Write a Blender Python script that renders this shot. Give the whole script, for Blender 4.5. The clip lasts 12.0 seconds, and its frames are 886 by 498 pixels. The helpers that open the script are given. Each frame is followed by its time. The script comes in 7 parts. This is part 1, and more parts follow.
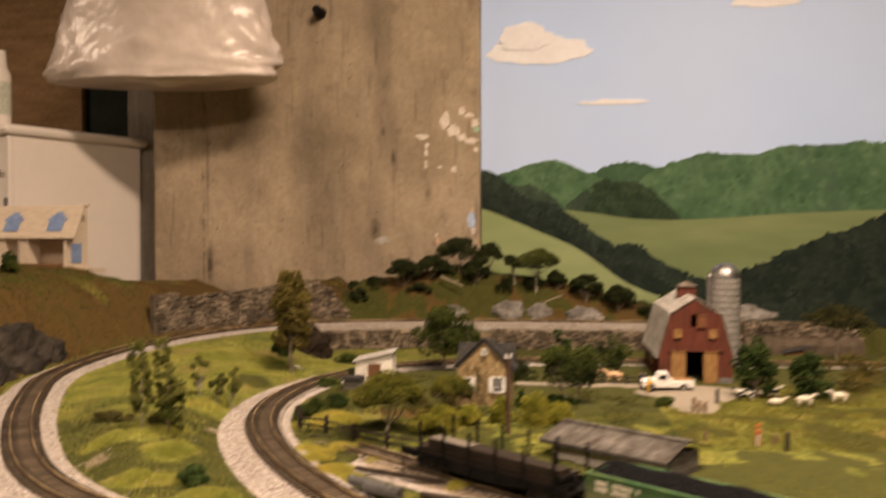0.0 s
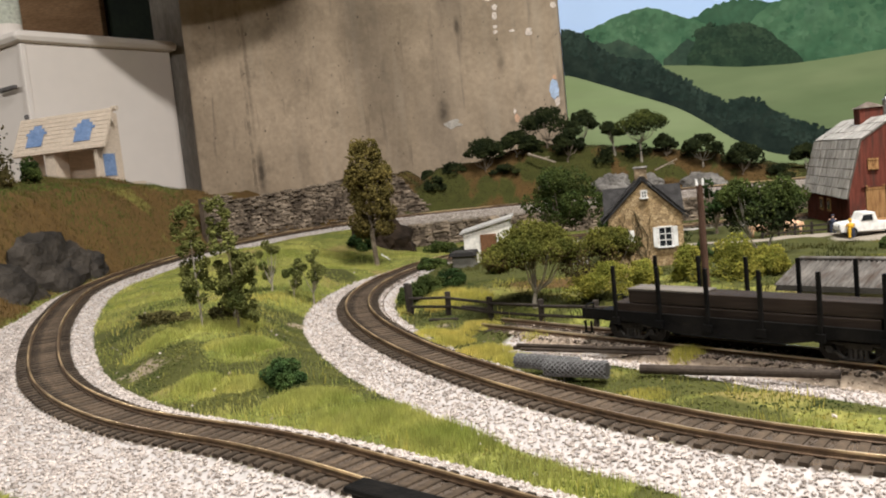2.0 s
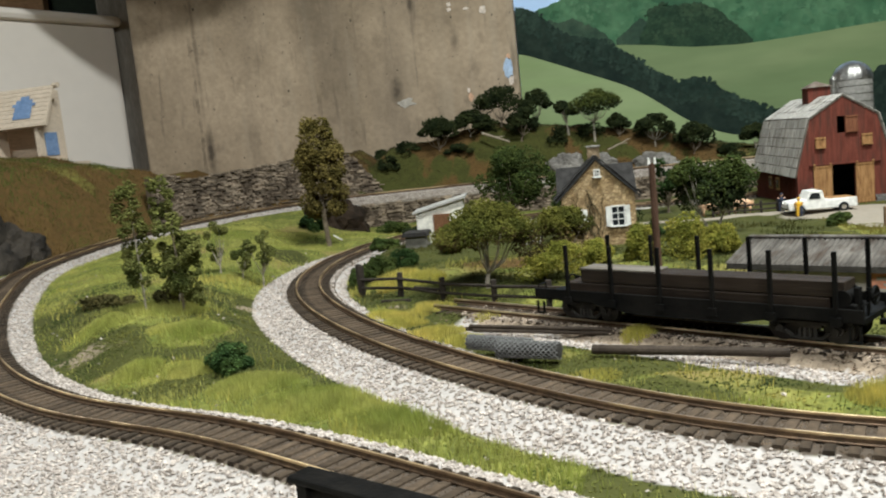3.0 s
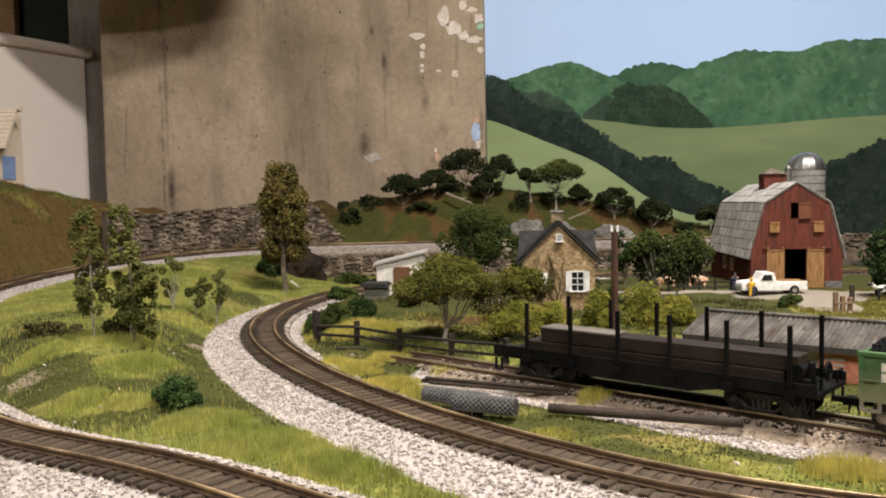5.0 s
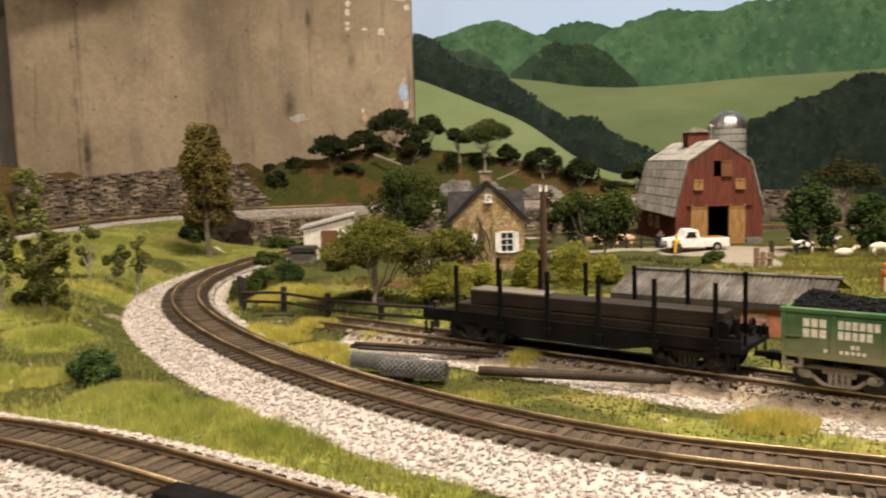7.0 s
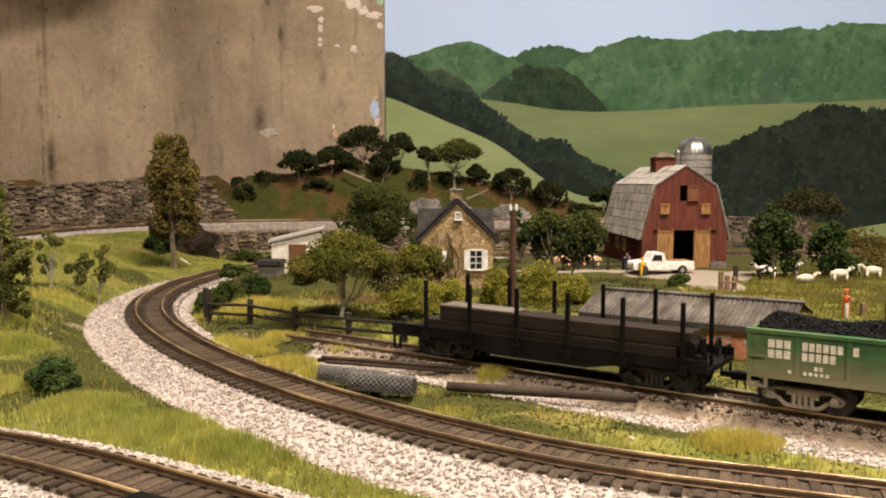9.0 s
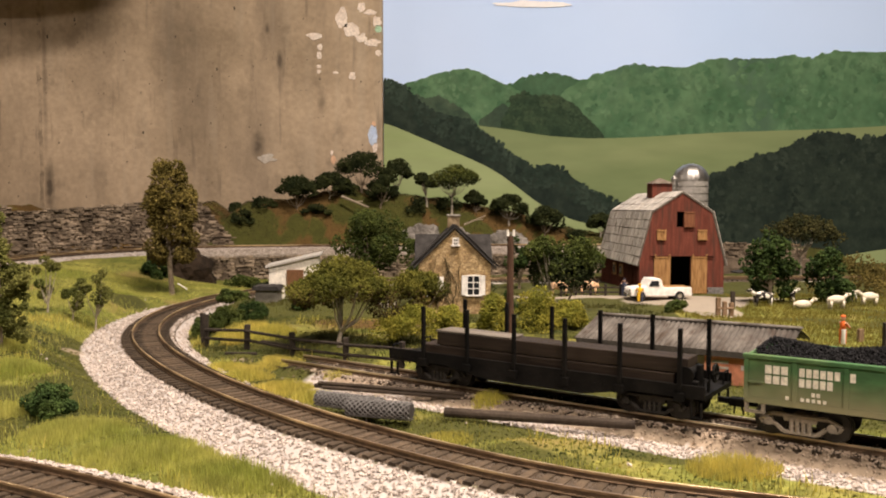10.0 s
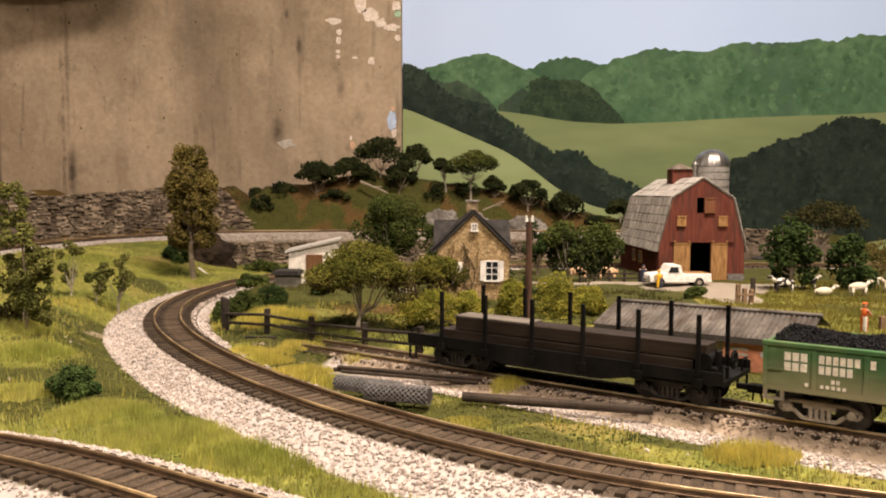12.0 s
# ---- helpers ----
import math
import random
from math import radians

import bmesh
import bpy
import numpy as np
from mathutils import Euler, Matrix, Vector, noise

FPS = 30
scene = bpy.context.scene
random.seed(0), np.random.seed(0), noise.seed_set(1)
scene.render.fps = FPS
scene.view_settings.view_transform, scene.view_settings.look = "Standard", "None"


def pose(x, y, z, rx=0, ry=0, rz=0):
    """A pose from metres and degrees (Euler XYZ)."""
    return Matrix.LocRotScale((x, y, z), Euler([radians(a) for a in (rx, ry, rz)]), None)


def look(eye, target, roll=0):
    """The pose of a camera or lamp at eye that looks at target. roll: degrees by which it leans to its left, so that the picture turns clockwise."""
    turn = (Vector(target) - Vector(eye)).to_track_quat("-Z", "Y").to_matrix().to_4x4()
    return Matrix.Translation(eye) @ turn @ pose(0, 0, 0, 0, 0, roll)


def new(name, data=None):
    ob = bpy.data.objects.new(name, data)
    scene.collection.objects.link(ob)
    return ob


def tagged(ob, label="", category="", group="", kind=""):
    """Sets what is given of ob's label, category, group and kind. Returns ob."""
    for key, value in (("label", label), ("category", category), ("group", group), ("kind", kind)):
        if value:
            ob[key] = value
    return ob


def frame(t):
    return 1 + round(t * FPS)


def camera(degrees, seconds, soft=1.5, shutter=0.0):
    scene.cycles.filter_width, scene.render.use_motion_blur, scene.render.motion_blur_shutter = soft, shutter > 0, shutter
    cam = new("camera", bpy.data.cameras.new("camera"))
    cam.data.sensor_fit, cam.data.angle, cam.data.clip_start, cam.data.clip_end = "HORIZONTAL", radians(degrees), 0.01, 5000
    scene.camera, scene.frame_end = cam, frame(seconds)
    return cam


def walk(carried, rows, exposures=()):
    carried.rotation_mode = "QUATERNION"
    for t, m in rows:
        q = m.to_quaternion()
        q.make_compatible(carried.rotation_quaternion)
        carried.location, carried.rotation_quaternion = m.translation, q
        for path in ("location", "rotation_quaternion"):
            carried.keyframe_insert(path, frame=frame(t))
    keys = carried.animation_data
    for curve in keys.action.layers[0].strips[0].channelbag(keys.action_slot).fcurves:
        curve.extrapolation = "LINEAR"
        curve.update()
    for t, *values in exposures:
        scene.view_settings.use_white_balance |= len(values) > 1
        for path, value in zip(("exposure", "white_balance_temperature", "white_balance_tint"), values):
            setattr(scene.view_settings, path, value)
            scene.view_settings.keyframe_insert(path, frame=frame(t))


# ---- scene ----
cam = camera(56.3, 12.0, soft=2.0, shutter=0.5)
PATH = [
    (0, (0.098, -0.183, 0.172), (-0.177, 1.798, 0.146), -0.1),
    (0.5, (0.031, -0.09, 0.139), (-0.35, 1.869, 0.005), -1.6),
    (1, (0.005, -0.019, 0.122), (-0.428, 1.928, -0.017), -4.0),
    (1.5, (-0.005, 0.004, 0.101), (-0.386, 1.956, -0.107), -3.7),
    (2, (-0.001, 0.007, 0.094), (-0.393, 1.959, -0.099), -5.7),
    (2.5, (-0.002, 0.012, 0.093), (-0.36, 1.967, -0.133), -5.5),
    (3, (0.0, 0.015, 0.093), (-0.291, 1.978, -0.158), -5.7),
    (3.5, (-0.004, 0.011, 0.089), (-0.233, 1.995, -0.012), -1.6),
    (3.7, (-0.004, 0.014, 0.089), (-0.205, 1.999, -0.052), -1.3),
    (5.3, (-0.005, 0.014, 0.088), (-0.179, 2.003, -0.020), -1.0),
    (5.5, (-0.005, 0.013, 0.088), (-0.178, 2.002, -0.026), -1.0),
    (6, (-0.005, 0.014, 0.088), (-0.151, 2.006, -0.028), -1.2),
    (6.5, (-0.004, 0.019, 0.088), (-0.063, 2.012, -0.067), -1.5),
    (7, (-0.004, 0.022, 0.088), (-0.014, 2.012, -0.12), -1.6),
    (7.2, (-0.003, 0.023, 0.089), (0.051, 2.014, -0.101), -1.6),
    (8.8, (-0.006, 0.023, 0.086), (0.074, 2.014, -0.085), -0.0),
    (9, (-0.006, 0.022, 0.086), (0.066, 2.015, -0.076), -0.0),
    (9.5, (-0.006, 0.021, 0.086), (0.069, 2.016, -0.04), 0.1),
    (10, (-0.006, 0.021, 0.086), (0.072, 2.016, -0.014), 0.1),
    (10.5, (-0.006, 0.02, 0.086), (0.072, 2.017, -0.009), 0.1),
    (11, (-0.006, 0.019, 0.086), (0.05, 2.016, -0.012), 0.2),
    (11.5, (-0.006, 0.02, 0.086), (0.027, 2.015, -0.053), 0.2),
    (12, (-0.006, 0.02, 0.086), (0.027, 2.015, -0.049), 0.2),
]
walk(cam, [(t, look(eye, target, roll)) for t, eye, target, roll in PATH],
     exposures=[(0.0, -0.1, 8100, 19), (0.5, 0.05, 7300, 15), (1.0, 0.15, 6100, 10), (1.5, 0.12, 5900, 7), (2.0, 0.12, 5550, 5), (2.5, 0.08, 5450, 5), (3.0, -0.03, 5250, -4), (3.5, 0.0, 5350, 1), (5.5, 0.02, 6000, 7), (6.5, 0.08, 6450, 6), (7.2, 0.09, 6550, 6), (9.0, 0.08, 6700, 11), (10.5, 0.16, 6650, 14), (12.0, 0.16, 6900, 15)])

# ---------------------------------------------------------------- light
scene.view_settings.exposure = 0.0
world = bpy.data.worlds.new("room_air")
scene.world = world
world.use_nodes = True
world.node_tree.nodes["Background"].inputs[0].default_value = (1.0, 0.86, 0.70, 1)
world.node_tree.nodes["Background"].inputs[1].default_value = 0.015
LAMPS = [  # place, width, depth, watts
    ((0.36, 0.25, 1.20), 0.6, 0.12, 37.0),
    # unseen lamp added at the left to brighten the cabinet's left face
    ((-1.75, 0.55, 0.95), 0.30, 0.30, 11.0),
    ((0.25, -0.95, 1.20), 1.0, 0.14, 37.0),
]
for place, width, depth, watts in LAMPS:
    data = bpy.data.lights.new("unseen_lamp", "AREA")
    data.shape, data.size, data.size_y, data.energy, data.color = "RECTANGLE", width, depth, watts, (1.0, 0.86, 0.73)
    new("unseen_lamp", data).matrix_world = pose(*place)


# ---------------------------------------------------------------- materials
def material(name, a, b, scale=200.0, rough=0.8, bump=0.2, metal=0.0, fine=None, detail=4.0, low=0.35, high=0.65, size=(1, 1, 1),
             island=0.0, random_tint=0.0, stain=None, stain_scale=8.0, stain_low=0.55, stain_high=0.75, dist=0.001, grainy=0.2, spec=0.2, thin=0.0):
    """Two colours mixed by noise in the object's own metres, a finer noise for grain and relief, and a third colour for stains."""
    m = bpy.data.materials.new(name)
    m.use_nodes = True
    n, l = m.node_tree.nodes, m.node_tree.links
    shader = n["Principled BSDF"]
    shader.inputs["Roughness"].default_value, shader.inputs["Metallic"].default_value = rough, metal
    shader.inputs["Specular IOR Level"].default_value = 0.5 if metal else spec
    coord, mapping = n.new("ShaderNodeTexCoord"), n.new("ShaderNodeMapping")
    mapping.inputs["Scale"].default_value = size
    l.new(coord.outputs["Object"], mapping.inputs["Vector"])

    def noise_ramp(s, lo, hi, d=detail):
        tex, ramp = n.new("ShaderNodeTexNoise"), n.new("ShaderNodeMapRange")
        tex.inputs["Scale"].default_value, tex.inputs["Detail"].default_value = s, d
        l.new(mapping.outputs[0], tex.inputs["Vector"])
        ramp.inputs["From Min"].default_value, ramp.inputs["From Max"].default_value = lo, hi
        l.new(tex.outputs["Fac"], ramp.inputs["Value"])
        return ramp.outputs[0], tex.outputs["Fac"]

    def mix(fac, one, two, kind="MIX"):
        node = n.new("ShaderNodeMix")
        node.data_type, node.blend_type = "RGBA", kind
        for socket, value in ((node.inputs["Factor"], fac), (node.inputs["A"], one), (node.inputs["B"], two)):
            if isinstance(value, bpy.types.NodeSocket):
                l.new(value, socket)
            else:
                socket.default_value = value if isinstance(value, float) else (*value, 1)
        return node.outputs["Result"]

    broad, _ = noise_ramp(scale, low, high)
    grain, grain_raw = noise_ramp(fine or scale * 6, 0.3, 0.7, 2.0)
    colour = mix(broad, a, b)
    node = n.new("ShaderNodeMapRange")
    node.inputs["To Min"].default_value, node.inputs["To Max"].default_value = 1 - grainy, 1 + grainy
    l.new(grain, node.inputs["Value"])
    grey = n.new("ShaderNodeCombineColor")
    for k in range(3):
        l.new(node.outputs[0], grey.inputs[k])
    colour = mix(1.0, colour, grey.outputs[0], "MULTIPLY")
    if stain:
        spot, _ = noise_ramp(stain_scale, stain_low, stain_high)
        colour = mix(spot, colour, stain)
    for amount, kind, out in ((island, "ShaderNodeNewGeometry", "Random Per Island"), (random_tint, "ShaderNodeObjectInfo", "Random")):
        if amount:
            src, span, tint = n.new(kind), n.new("ShaderNodeMapRange"), n.new("ShaderNodeCombineColor")
            span.inputs["To Min"].default_value, span.inputs["To Max"].default_value = 1 - amount, 1 + amount
            l.new(src.outputs[out], span.inputs["Value"])
            for k in range(3):
                l.new(span.outputs[0], tint.inputs[k])
            colour = mix(1.0, colour, tint.outputs[0], "MULTIPLY")
    l.new(colour, shader.inputs["Base Color"])
    if bump:
        relief = n.new("ShaderNodeBump")
        relief.inputs["Strength"].default_value, relief.inputs["Distance"].default_value = bump, dist
        l.new(grain_raw, relief.inputs["Height"])
        l.new(relief.outputs[0], shader.inputs["Normal"])
    if thin:
        veil, both = n.new("ShaderNodeBsdfTranslucent"), n.new("ShaderNodeMixShader")
        l.new(colour, veil.inputs["Color"])
        both.inputs[0].default_value = thin
        l.new(shader.outputs[0], both.inputs[1])
        l.new(veil.outputs[0], both.inputs[2])
        l.new(both.outputs[0], n["Material Output"].inputs["Surface"])
    return m


def concrete_material():
    """Poured concrete: vertical board marks, blotches, pits and streaks of damp."""
    m = material("concrete", (0.285, 0.222, 0.152), (0.465, 0.365, 0.258), 7.0, 0.9, 0.35, fine=150.0, low=0.32, high=0.68, dist=0.001, grainy=0.10)
    n, l = m.node_tree.nodes, m.node_tree.links
    shader = n["Principled BSDF"]
    base = shader.inputs["Base Color"].links[0].from_socket
    coord = n["Texture Coordinate"]

    def layer(base, scale, size, lo, hi, colour, strength):
        mp, tex, ramp, mixer = n.new("ShaderNodeMapping"), n.new("ShaderNodeTexNoise"), n.new("ShaderNodeMapRange"), n.new("ShaderNodeMix")
        mp.inputs["Scale"].default_value = size
        l.new(coord.outputs["Object"], mp.inputs["Vector"])
        l.new(mp.outputs[0], tex.inputs["Vector"])
        tex.inputs["Scale"].default_value, tex.inputs["Detail"].default_value = scale, 5.0
        ramp.inputs["From Min"].default_value, ramp.inputs["From Max"].default_value, ramp.inputs["To Max"].default_value = lo, hi, strength
        l.new(tex.outputs["Fac"], ramp.inputs["Value"])
        mixer.data_type = "RGBA"
        l.new(ramp.outputs[0], mixer.inputs["Factor"])
        l.new(base, mixer.inputs["A"])
        mixer.inputs["B"].default_value = (*colour, 1)
        return mixer.outputs["Result"]

    base = layer(base, 14.0, (1, 1, 0.16), 0.50, 0.72, (0.16, 0.128, 0.095), 0.65)
    base = layer(base, 48.0, (1, 1, 0.07), 0.54, 0.74, (0.42, 0.355, 0.27), 0.35)
    base = layer(base, 75.0, (1, 1, 0.12), 0.60, 0.74, (0.13, 0.105, 0.08), 0.55)
    base = layer(base, 38.0, (1, 1, 0.8), 0.58, 0.72, (0.19, 0.150, 0.105), 0.5)
    base = layer(base, 190.0, (1, 1, 0.7), 0.70, 0.74, (0.09, 0.075, 0.06), 0.7)
    # one long damp crack
    split, wobble, along = n.new("ShaderNodeSeparateXYZ"), n.new("ShaderNodeTexNoise"), n.new("ShaderNodeMath")
    l.new(coord.outputs["Object"], split.inputs[0])
    l.new(coord.outputs["Object"], wobble.inputs["Vector"])
    wobble.inputs["Scale"].default_value, wobble.inputs["Detail"].default_value = 26.0, 4.0
    along.operation = "MULTIPLY_ADD"
    l.new(wobble.outputs["Fac"], along.inputs[0])
    along.inputs[1].default_value = 0.016
    l.new(split.outputs["X"], along.inputs[2])
    away, line, mixer = n.new("ShaderNodeMath"), n.new("ShaderNodeMapRange"), n.new("ShaderNodeMix")
    away.operation = "COMPARE"
    l.new(along.outputs[0], away.inputs[0])
    away.inputs[1].default_value, away.inputs[2].default_value = -0.613, 0.0032
    fade = n.new("ShaderNodeMath")
    fade.operation = "MULTIPLY"
    line.inputs["From Min"].default_value, line.inputs["From Max"].default_value, line.inputs["To Max"].default_value = 0.40, 0.66, 0.6
    patch = n.new("ShaderNodeTexNoise")
    patch.inputs["Scale"].default_value = 45.0
    l.new(coord.outputs["Object"], patch.inputs["Vector"])
    l.new(patch.outputs["Fac"], line.inputs["Value"])
    l.new(away.outputs[0], fade.inputs[0])
    l.new(line.outputs[0], fade.inputs[1])
    mixer.data_type = "RGBA"
    l.new(fade.outputs[0], mixer.inputs["Factor"])
    l.new(base, mixer.inputs["A"])
    mixer.inputs["B"].default_value = (0.085, 0.068, 0.05, 1)
    base = mixer.outputs["Result"]
    for x, z, wide, high, strength in ((-0.607, 0.118, 0.011, 0.060, 0.95), (-0.612, 0.30, 0.006, 0.16, 0.5), (-0.262, 0.190, 0.016, 0.030, 0.8), (-0.225, 0.330, 0.007, 0.024, 0.8), (-0.245, 0.385, 0.006, 0.014, 0.7), (-0.40, 0.33, 0.05, 0.16, 0.3), (-0.155, 0.265, 0.010, 0.03, 0.5)):
        place, ball, rough, cut, soak = [n.new("ShaderNode" + kind) for kind in ("Mapping", "TexGradient", "Math", "MapRange", "Mix")]
        place.inputs["Scale"].default_value = (1 / wide, 0, 1 / high)
        place.inputs["Location"].default_value = (-x / wide, 0, -z / high)
        ball.gradient_type = "SPHERICAL"
        l.new(coord.outputs["Object"], place.inputs["Vector"])
        l.new(place.outputs[0], ball.inputs["Vector"])
        rough.operation = "MULTIPLY"
        l.new(ball.outputs["Fac"], rough.inputs[0])
        l.new(patch.outputs["Fac"], rough.inputs[1])
        cut.inputs["From Min"].default_value, cut.inputs["From Max"].default_value, cut.inputs["To Max"].default_value = 0.05, 0.42, strength
        l.new(rough.outputs[0], cut.inputs["Value"])
        soak.data_type = "RGBA"
        l.new(cut.outputs[0], soak.inputs["Factor"])
        l.new(base, soak.inputs["A"])
        soak.inputs["B"].default_value = (0.075, 0.060, 0.045, 1)
        base = soak.outputs["Result"]
    l.new(base, shader.inputs["Base Color"])
    return m


CONCRETE = concrete_material()
BALLAST = material("ballast", (0.48, 0.42, 0.375), (0.335, 0.288, 0.252), 160.0, 0.9, 0.2, island=0.3)
ROADBED = material("roadbed", (0.070, 0.051, 0.035), (0.185, 0.138, 0.095), 50.0, 0.9, 0.3, island=0.3)
TIE = material("tie_wood", (0.030, 0.022, 0.015), (0.082, 0.059, 0.039), 90.0, 0.85, 0.3, random_tint=0.35)
RAIL = material("rail_steel", (0.09, 0.06, 0.038), (0.17, 0.11, 0.065), 300.0, 0.55, 0.1, metal=0.55)
# Brassy heads; the glints along them are put into the pale gold.
RAILHEAD = material("rail_head", (0.80, 0.60, 0.34), (0.26, 0.18, 0.11), 22.0, 0.32, 0.04, metal=0.65, low=0.42, high=0.58)
GRASS = material("static_grass", (0.33, 0.365, 0.080), (0.56, 0.535, 0.160), 24.0, 0.8, 0.0, island=0.2, thin=0.45)
STRAW = material("straw_grass", (0.62, 0.53, 0.14), (0.53, 0.50, 0.11), 30.0, 0.7, 0.0, island=0.2, thin=0.45)
BARK = material("bark", (0.16, 0.125, 0.09), (0.27, 0.22, 0.16), 400.0, 0.85, 0.3)
BIRCH = material("pale_bark", (0.42, 0.38, 0.31), (0.26, 0.22, 0.17), 500.0, 0.8, 0.2)


def foliage(name, a, b):
    return material(name, a, b, 60.0, 0.85, 0.0, island=0.38, spec=0.1)


LEAF_DARK = foliage("foliage_dark", (0.013, 0.019, 0.007), (0.034, 0.041, 0.013))
LEAF_GREEN = foliage("foliage_green", (0.026, 0.041, 0.010), (0.064, 0.077, 0.017))
LEAF_YELLOW = foliage("foliage_yellow", (0.044, 0.050, 0.009), (0.125, 0.118, 0.020))
LEAF_OLIVE = foliage("foliage_olive", (0.058, 0.048, 0.013), (0.125, 0.096, 0.027))
LEAF_DEEP = foliage("foliage_deep", (0.014, 0.028, 0.008), (0.034, 0.055, 0.013))

LEAF_BRIGHT = foliage("foliage_bright", (0.125, 0.130, 0.019), (0.27, 0.240, 0.038))
LEAF_CROWN = foliage("foliage_crown", (0.056, 0.063, 0.011), (0.130, 0.124, 0.022))
LEAF_FRESH = foliage("foliage_fresh", (0.020, 0.040, 0.011), (0.055, 0.085, 0.022))
TURF = material("ground_foam", (0.042, 0.060, 0.012), (0.22, 0.19, 0.038), 34.0, 0.95, 0.0, island=0.4, low=0.40, high=0.60)


# ---------------------------------------------------------------- mesh helpers
def link(name, bm, mat, parent=None, label=""):
    mesh = bpy.data.meshes.new(name)
    bm.normal_update()
    bm.to_mesh(mesh)
    bm.free()
    mesh.materials.append(mat)
    ob = new(name, mesh)
    if parent:
        ob.parent = parent
    return tagged(ob, label)


def part(name, bm, mat, parent, label=""):
    return link(name, bm, mat, parent, label)


def piece(name, mesh, parent, m=None):
    ob = new(name, mesh)
    ob.parent = parent
    if m is not None:
        ob.matrix_basis = m
    return ob


def thing(name, m, label, category, group=""):
    ob = new(name)
    ob.empty_display_size = 0.01
    ob.matrix_world = m
    return tagged(ob, label, category, group)


def box(bm, x0, x1, y0, y1, z0, z1, m=None, bevel=0.0):
    made = bmesh.ops.create_cube(bm, size=1.0, matrix=(m or Matrix()) @ Matrix.LocRotScale(
        ((x0 + x1) / 2, (y0 + y1) / 2, (z0 + z1) / 2), None, (x1 - x0, y1 - y0, z1 - z0)))
    if bevel:
        edges = {e for v in made["verts"] for e in v.link_edges}
        bmesh.ops.bevel(bm, geom=list(edges), offset=bevel, segments=2, affect="EDGES", profile=0.5)
    return bm


def boxed(*a, **k):
    return box(bmesh.new(), *a, **k)


def rod(bm, a, b, r0, r1=None, seg=8):
    a, b = Vector(a), Vector(b)
    way = b - a
    turn = way.to_track_quat("Z", "Y").to_matrix().to_4x4()
    bmesh.ops.create_cone(bm, cap_ends=True, segments=seg, radius1=r0, radius2=r0 if r1 is None else r1, depth=way.length,
                          matrix=Matrix.Translation((a + b) / 2) @ turn)
    return bm


def rodded(*a, **k):
    return rod(bmesh.new(), *a, **k)


def prism(bm, outline, y0, y1):
    """An outline of (x, z) drawn out from y0 to y1."""
    front = [bm.verts.new((x, y0, z)) for x, z in outline]
    back = [bm.verts.new((x, y1, z)) for x, z in outline]
    bm.faces.new(front)
    bm.faces.new(back[::-1])
    for k in range(len(outline)):
        j = (k + 1) % len(outline)
        bm.faces.new((front[j], front[k], back[k], back[j]))
    bmesh.ops.recalc_face_normals(bm, faces=bm.faces)
    return bm


def raw(name, verts, faces, mat, parent=None, smooth=False):
    mesh = bpy.data.meshes.new(name)
    mesh.from_pydata(verts, [], faces)
    mesh.materials.append(mat)
    if smooth:
        mesh.polygons.foreach_set("use_smooth", [True] * len(mesh.polygons))
    ob = new(name, mesh)
    if parent:
        ob.parent = parent
    return ob


OCTA_V = np.array([(1, 0, 0), (-1, 0, 0), (0, 1, 0), (0, -1, 0), (0, 0, 1), (0, 0, -1)], float)
OCTA_F = np.array([(0, 2, 4), (2, 1, 4), (1, 3, 4), (3, 0, 4), (2, 0, 5), (1, 2, 5), (3, 1, 5), (0, 3, 5)])


def crumbs(rng, centres, sizes, flat=1.0):
    """Small uneven grains, one at each centre."""
    count = len(centres)
    shape = OCTA_V[None] * rng.uniform(0.6, 1.25, (count, 6, 1)) + rng.normal(0, 0.16, (count, 6, 3))
    spin = rng.uniform(0, 6.283, count)
    c, s = np.cos(spin)[:, None], np.sin(spin)[:, None]
    x, y = shape[..., 0] * c - shape[..., 1] * s, shape[..., 0] * s + shape[..., 1] * c
    lean = rng.normal(0, 0.6, count)[:, None]
    y, z = y * np.cos(lean) - shape[..., 2] * np.sin(lean), y * np.sin(lean) + shape[..., 2] * np.cos(lean)
    verts = np.stack([x, y, z * flat], -1) * np.asarray(sizes)[:, None, None] + np.asarray(centres)[:, None]
    faces = OCTA_F[None] + (np.arange(count) * 6)[:, None, None]
    return verts.reshape(-1, 3).tolist(), faces.reshape(-1, 3).tolist()


# ---------------------------------------------------------------- the lie of the tracks
def smooth_line(points, step=0.002):
    """A rounded line through a few points, as evenly spaced places."""
    p = np.array(points, float)
    p = np.vstack([2 * p[0] - p[1], p, 2 * p[-1] - p[-2]])
    out = []
    for k in range(1, len(p) - 2):
        t = np.linspace(0, 1, 60, endpoint=False)[:, None]
        a, b, c, d = p[k - 1], p[k], p[k + 1], p[k + 2]
        out.append(0.5 * (2 * b + (c - a) * t + (2 * a - 5 * b + 4 * c - d) * t * t + (3 * b - a - 3 * c + d) * t ** 3))
    line = np.vstack(out + [p[-2:-1]])
    for _ in range(30):
        line[1:-1] = (line[:-2] + 2 * line[1:-1] + line[2:]) / 4
    run = np.concatenate([[0], np.cumsum(np.linalg.norm(np.diff(line, axis=0), axis=1))])
    s = np.arange(0, run[-1], step)
    return np.stack([np.interp(s, run, line[:, k]) for k in range(3)], -1)


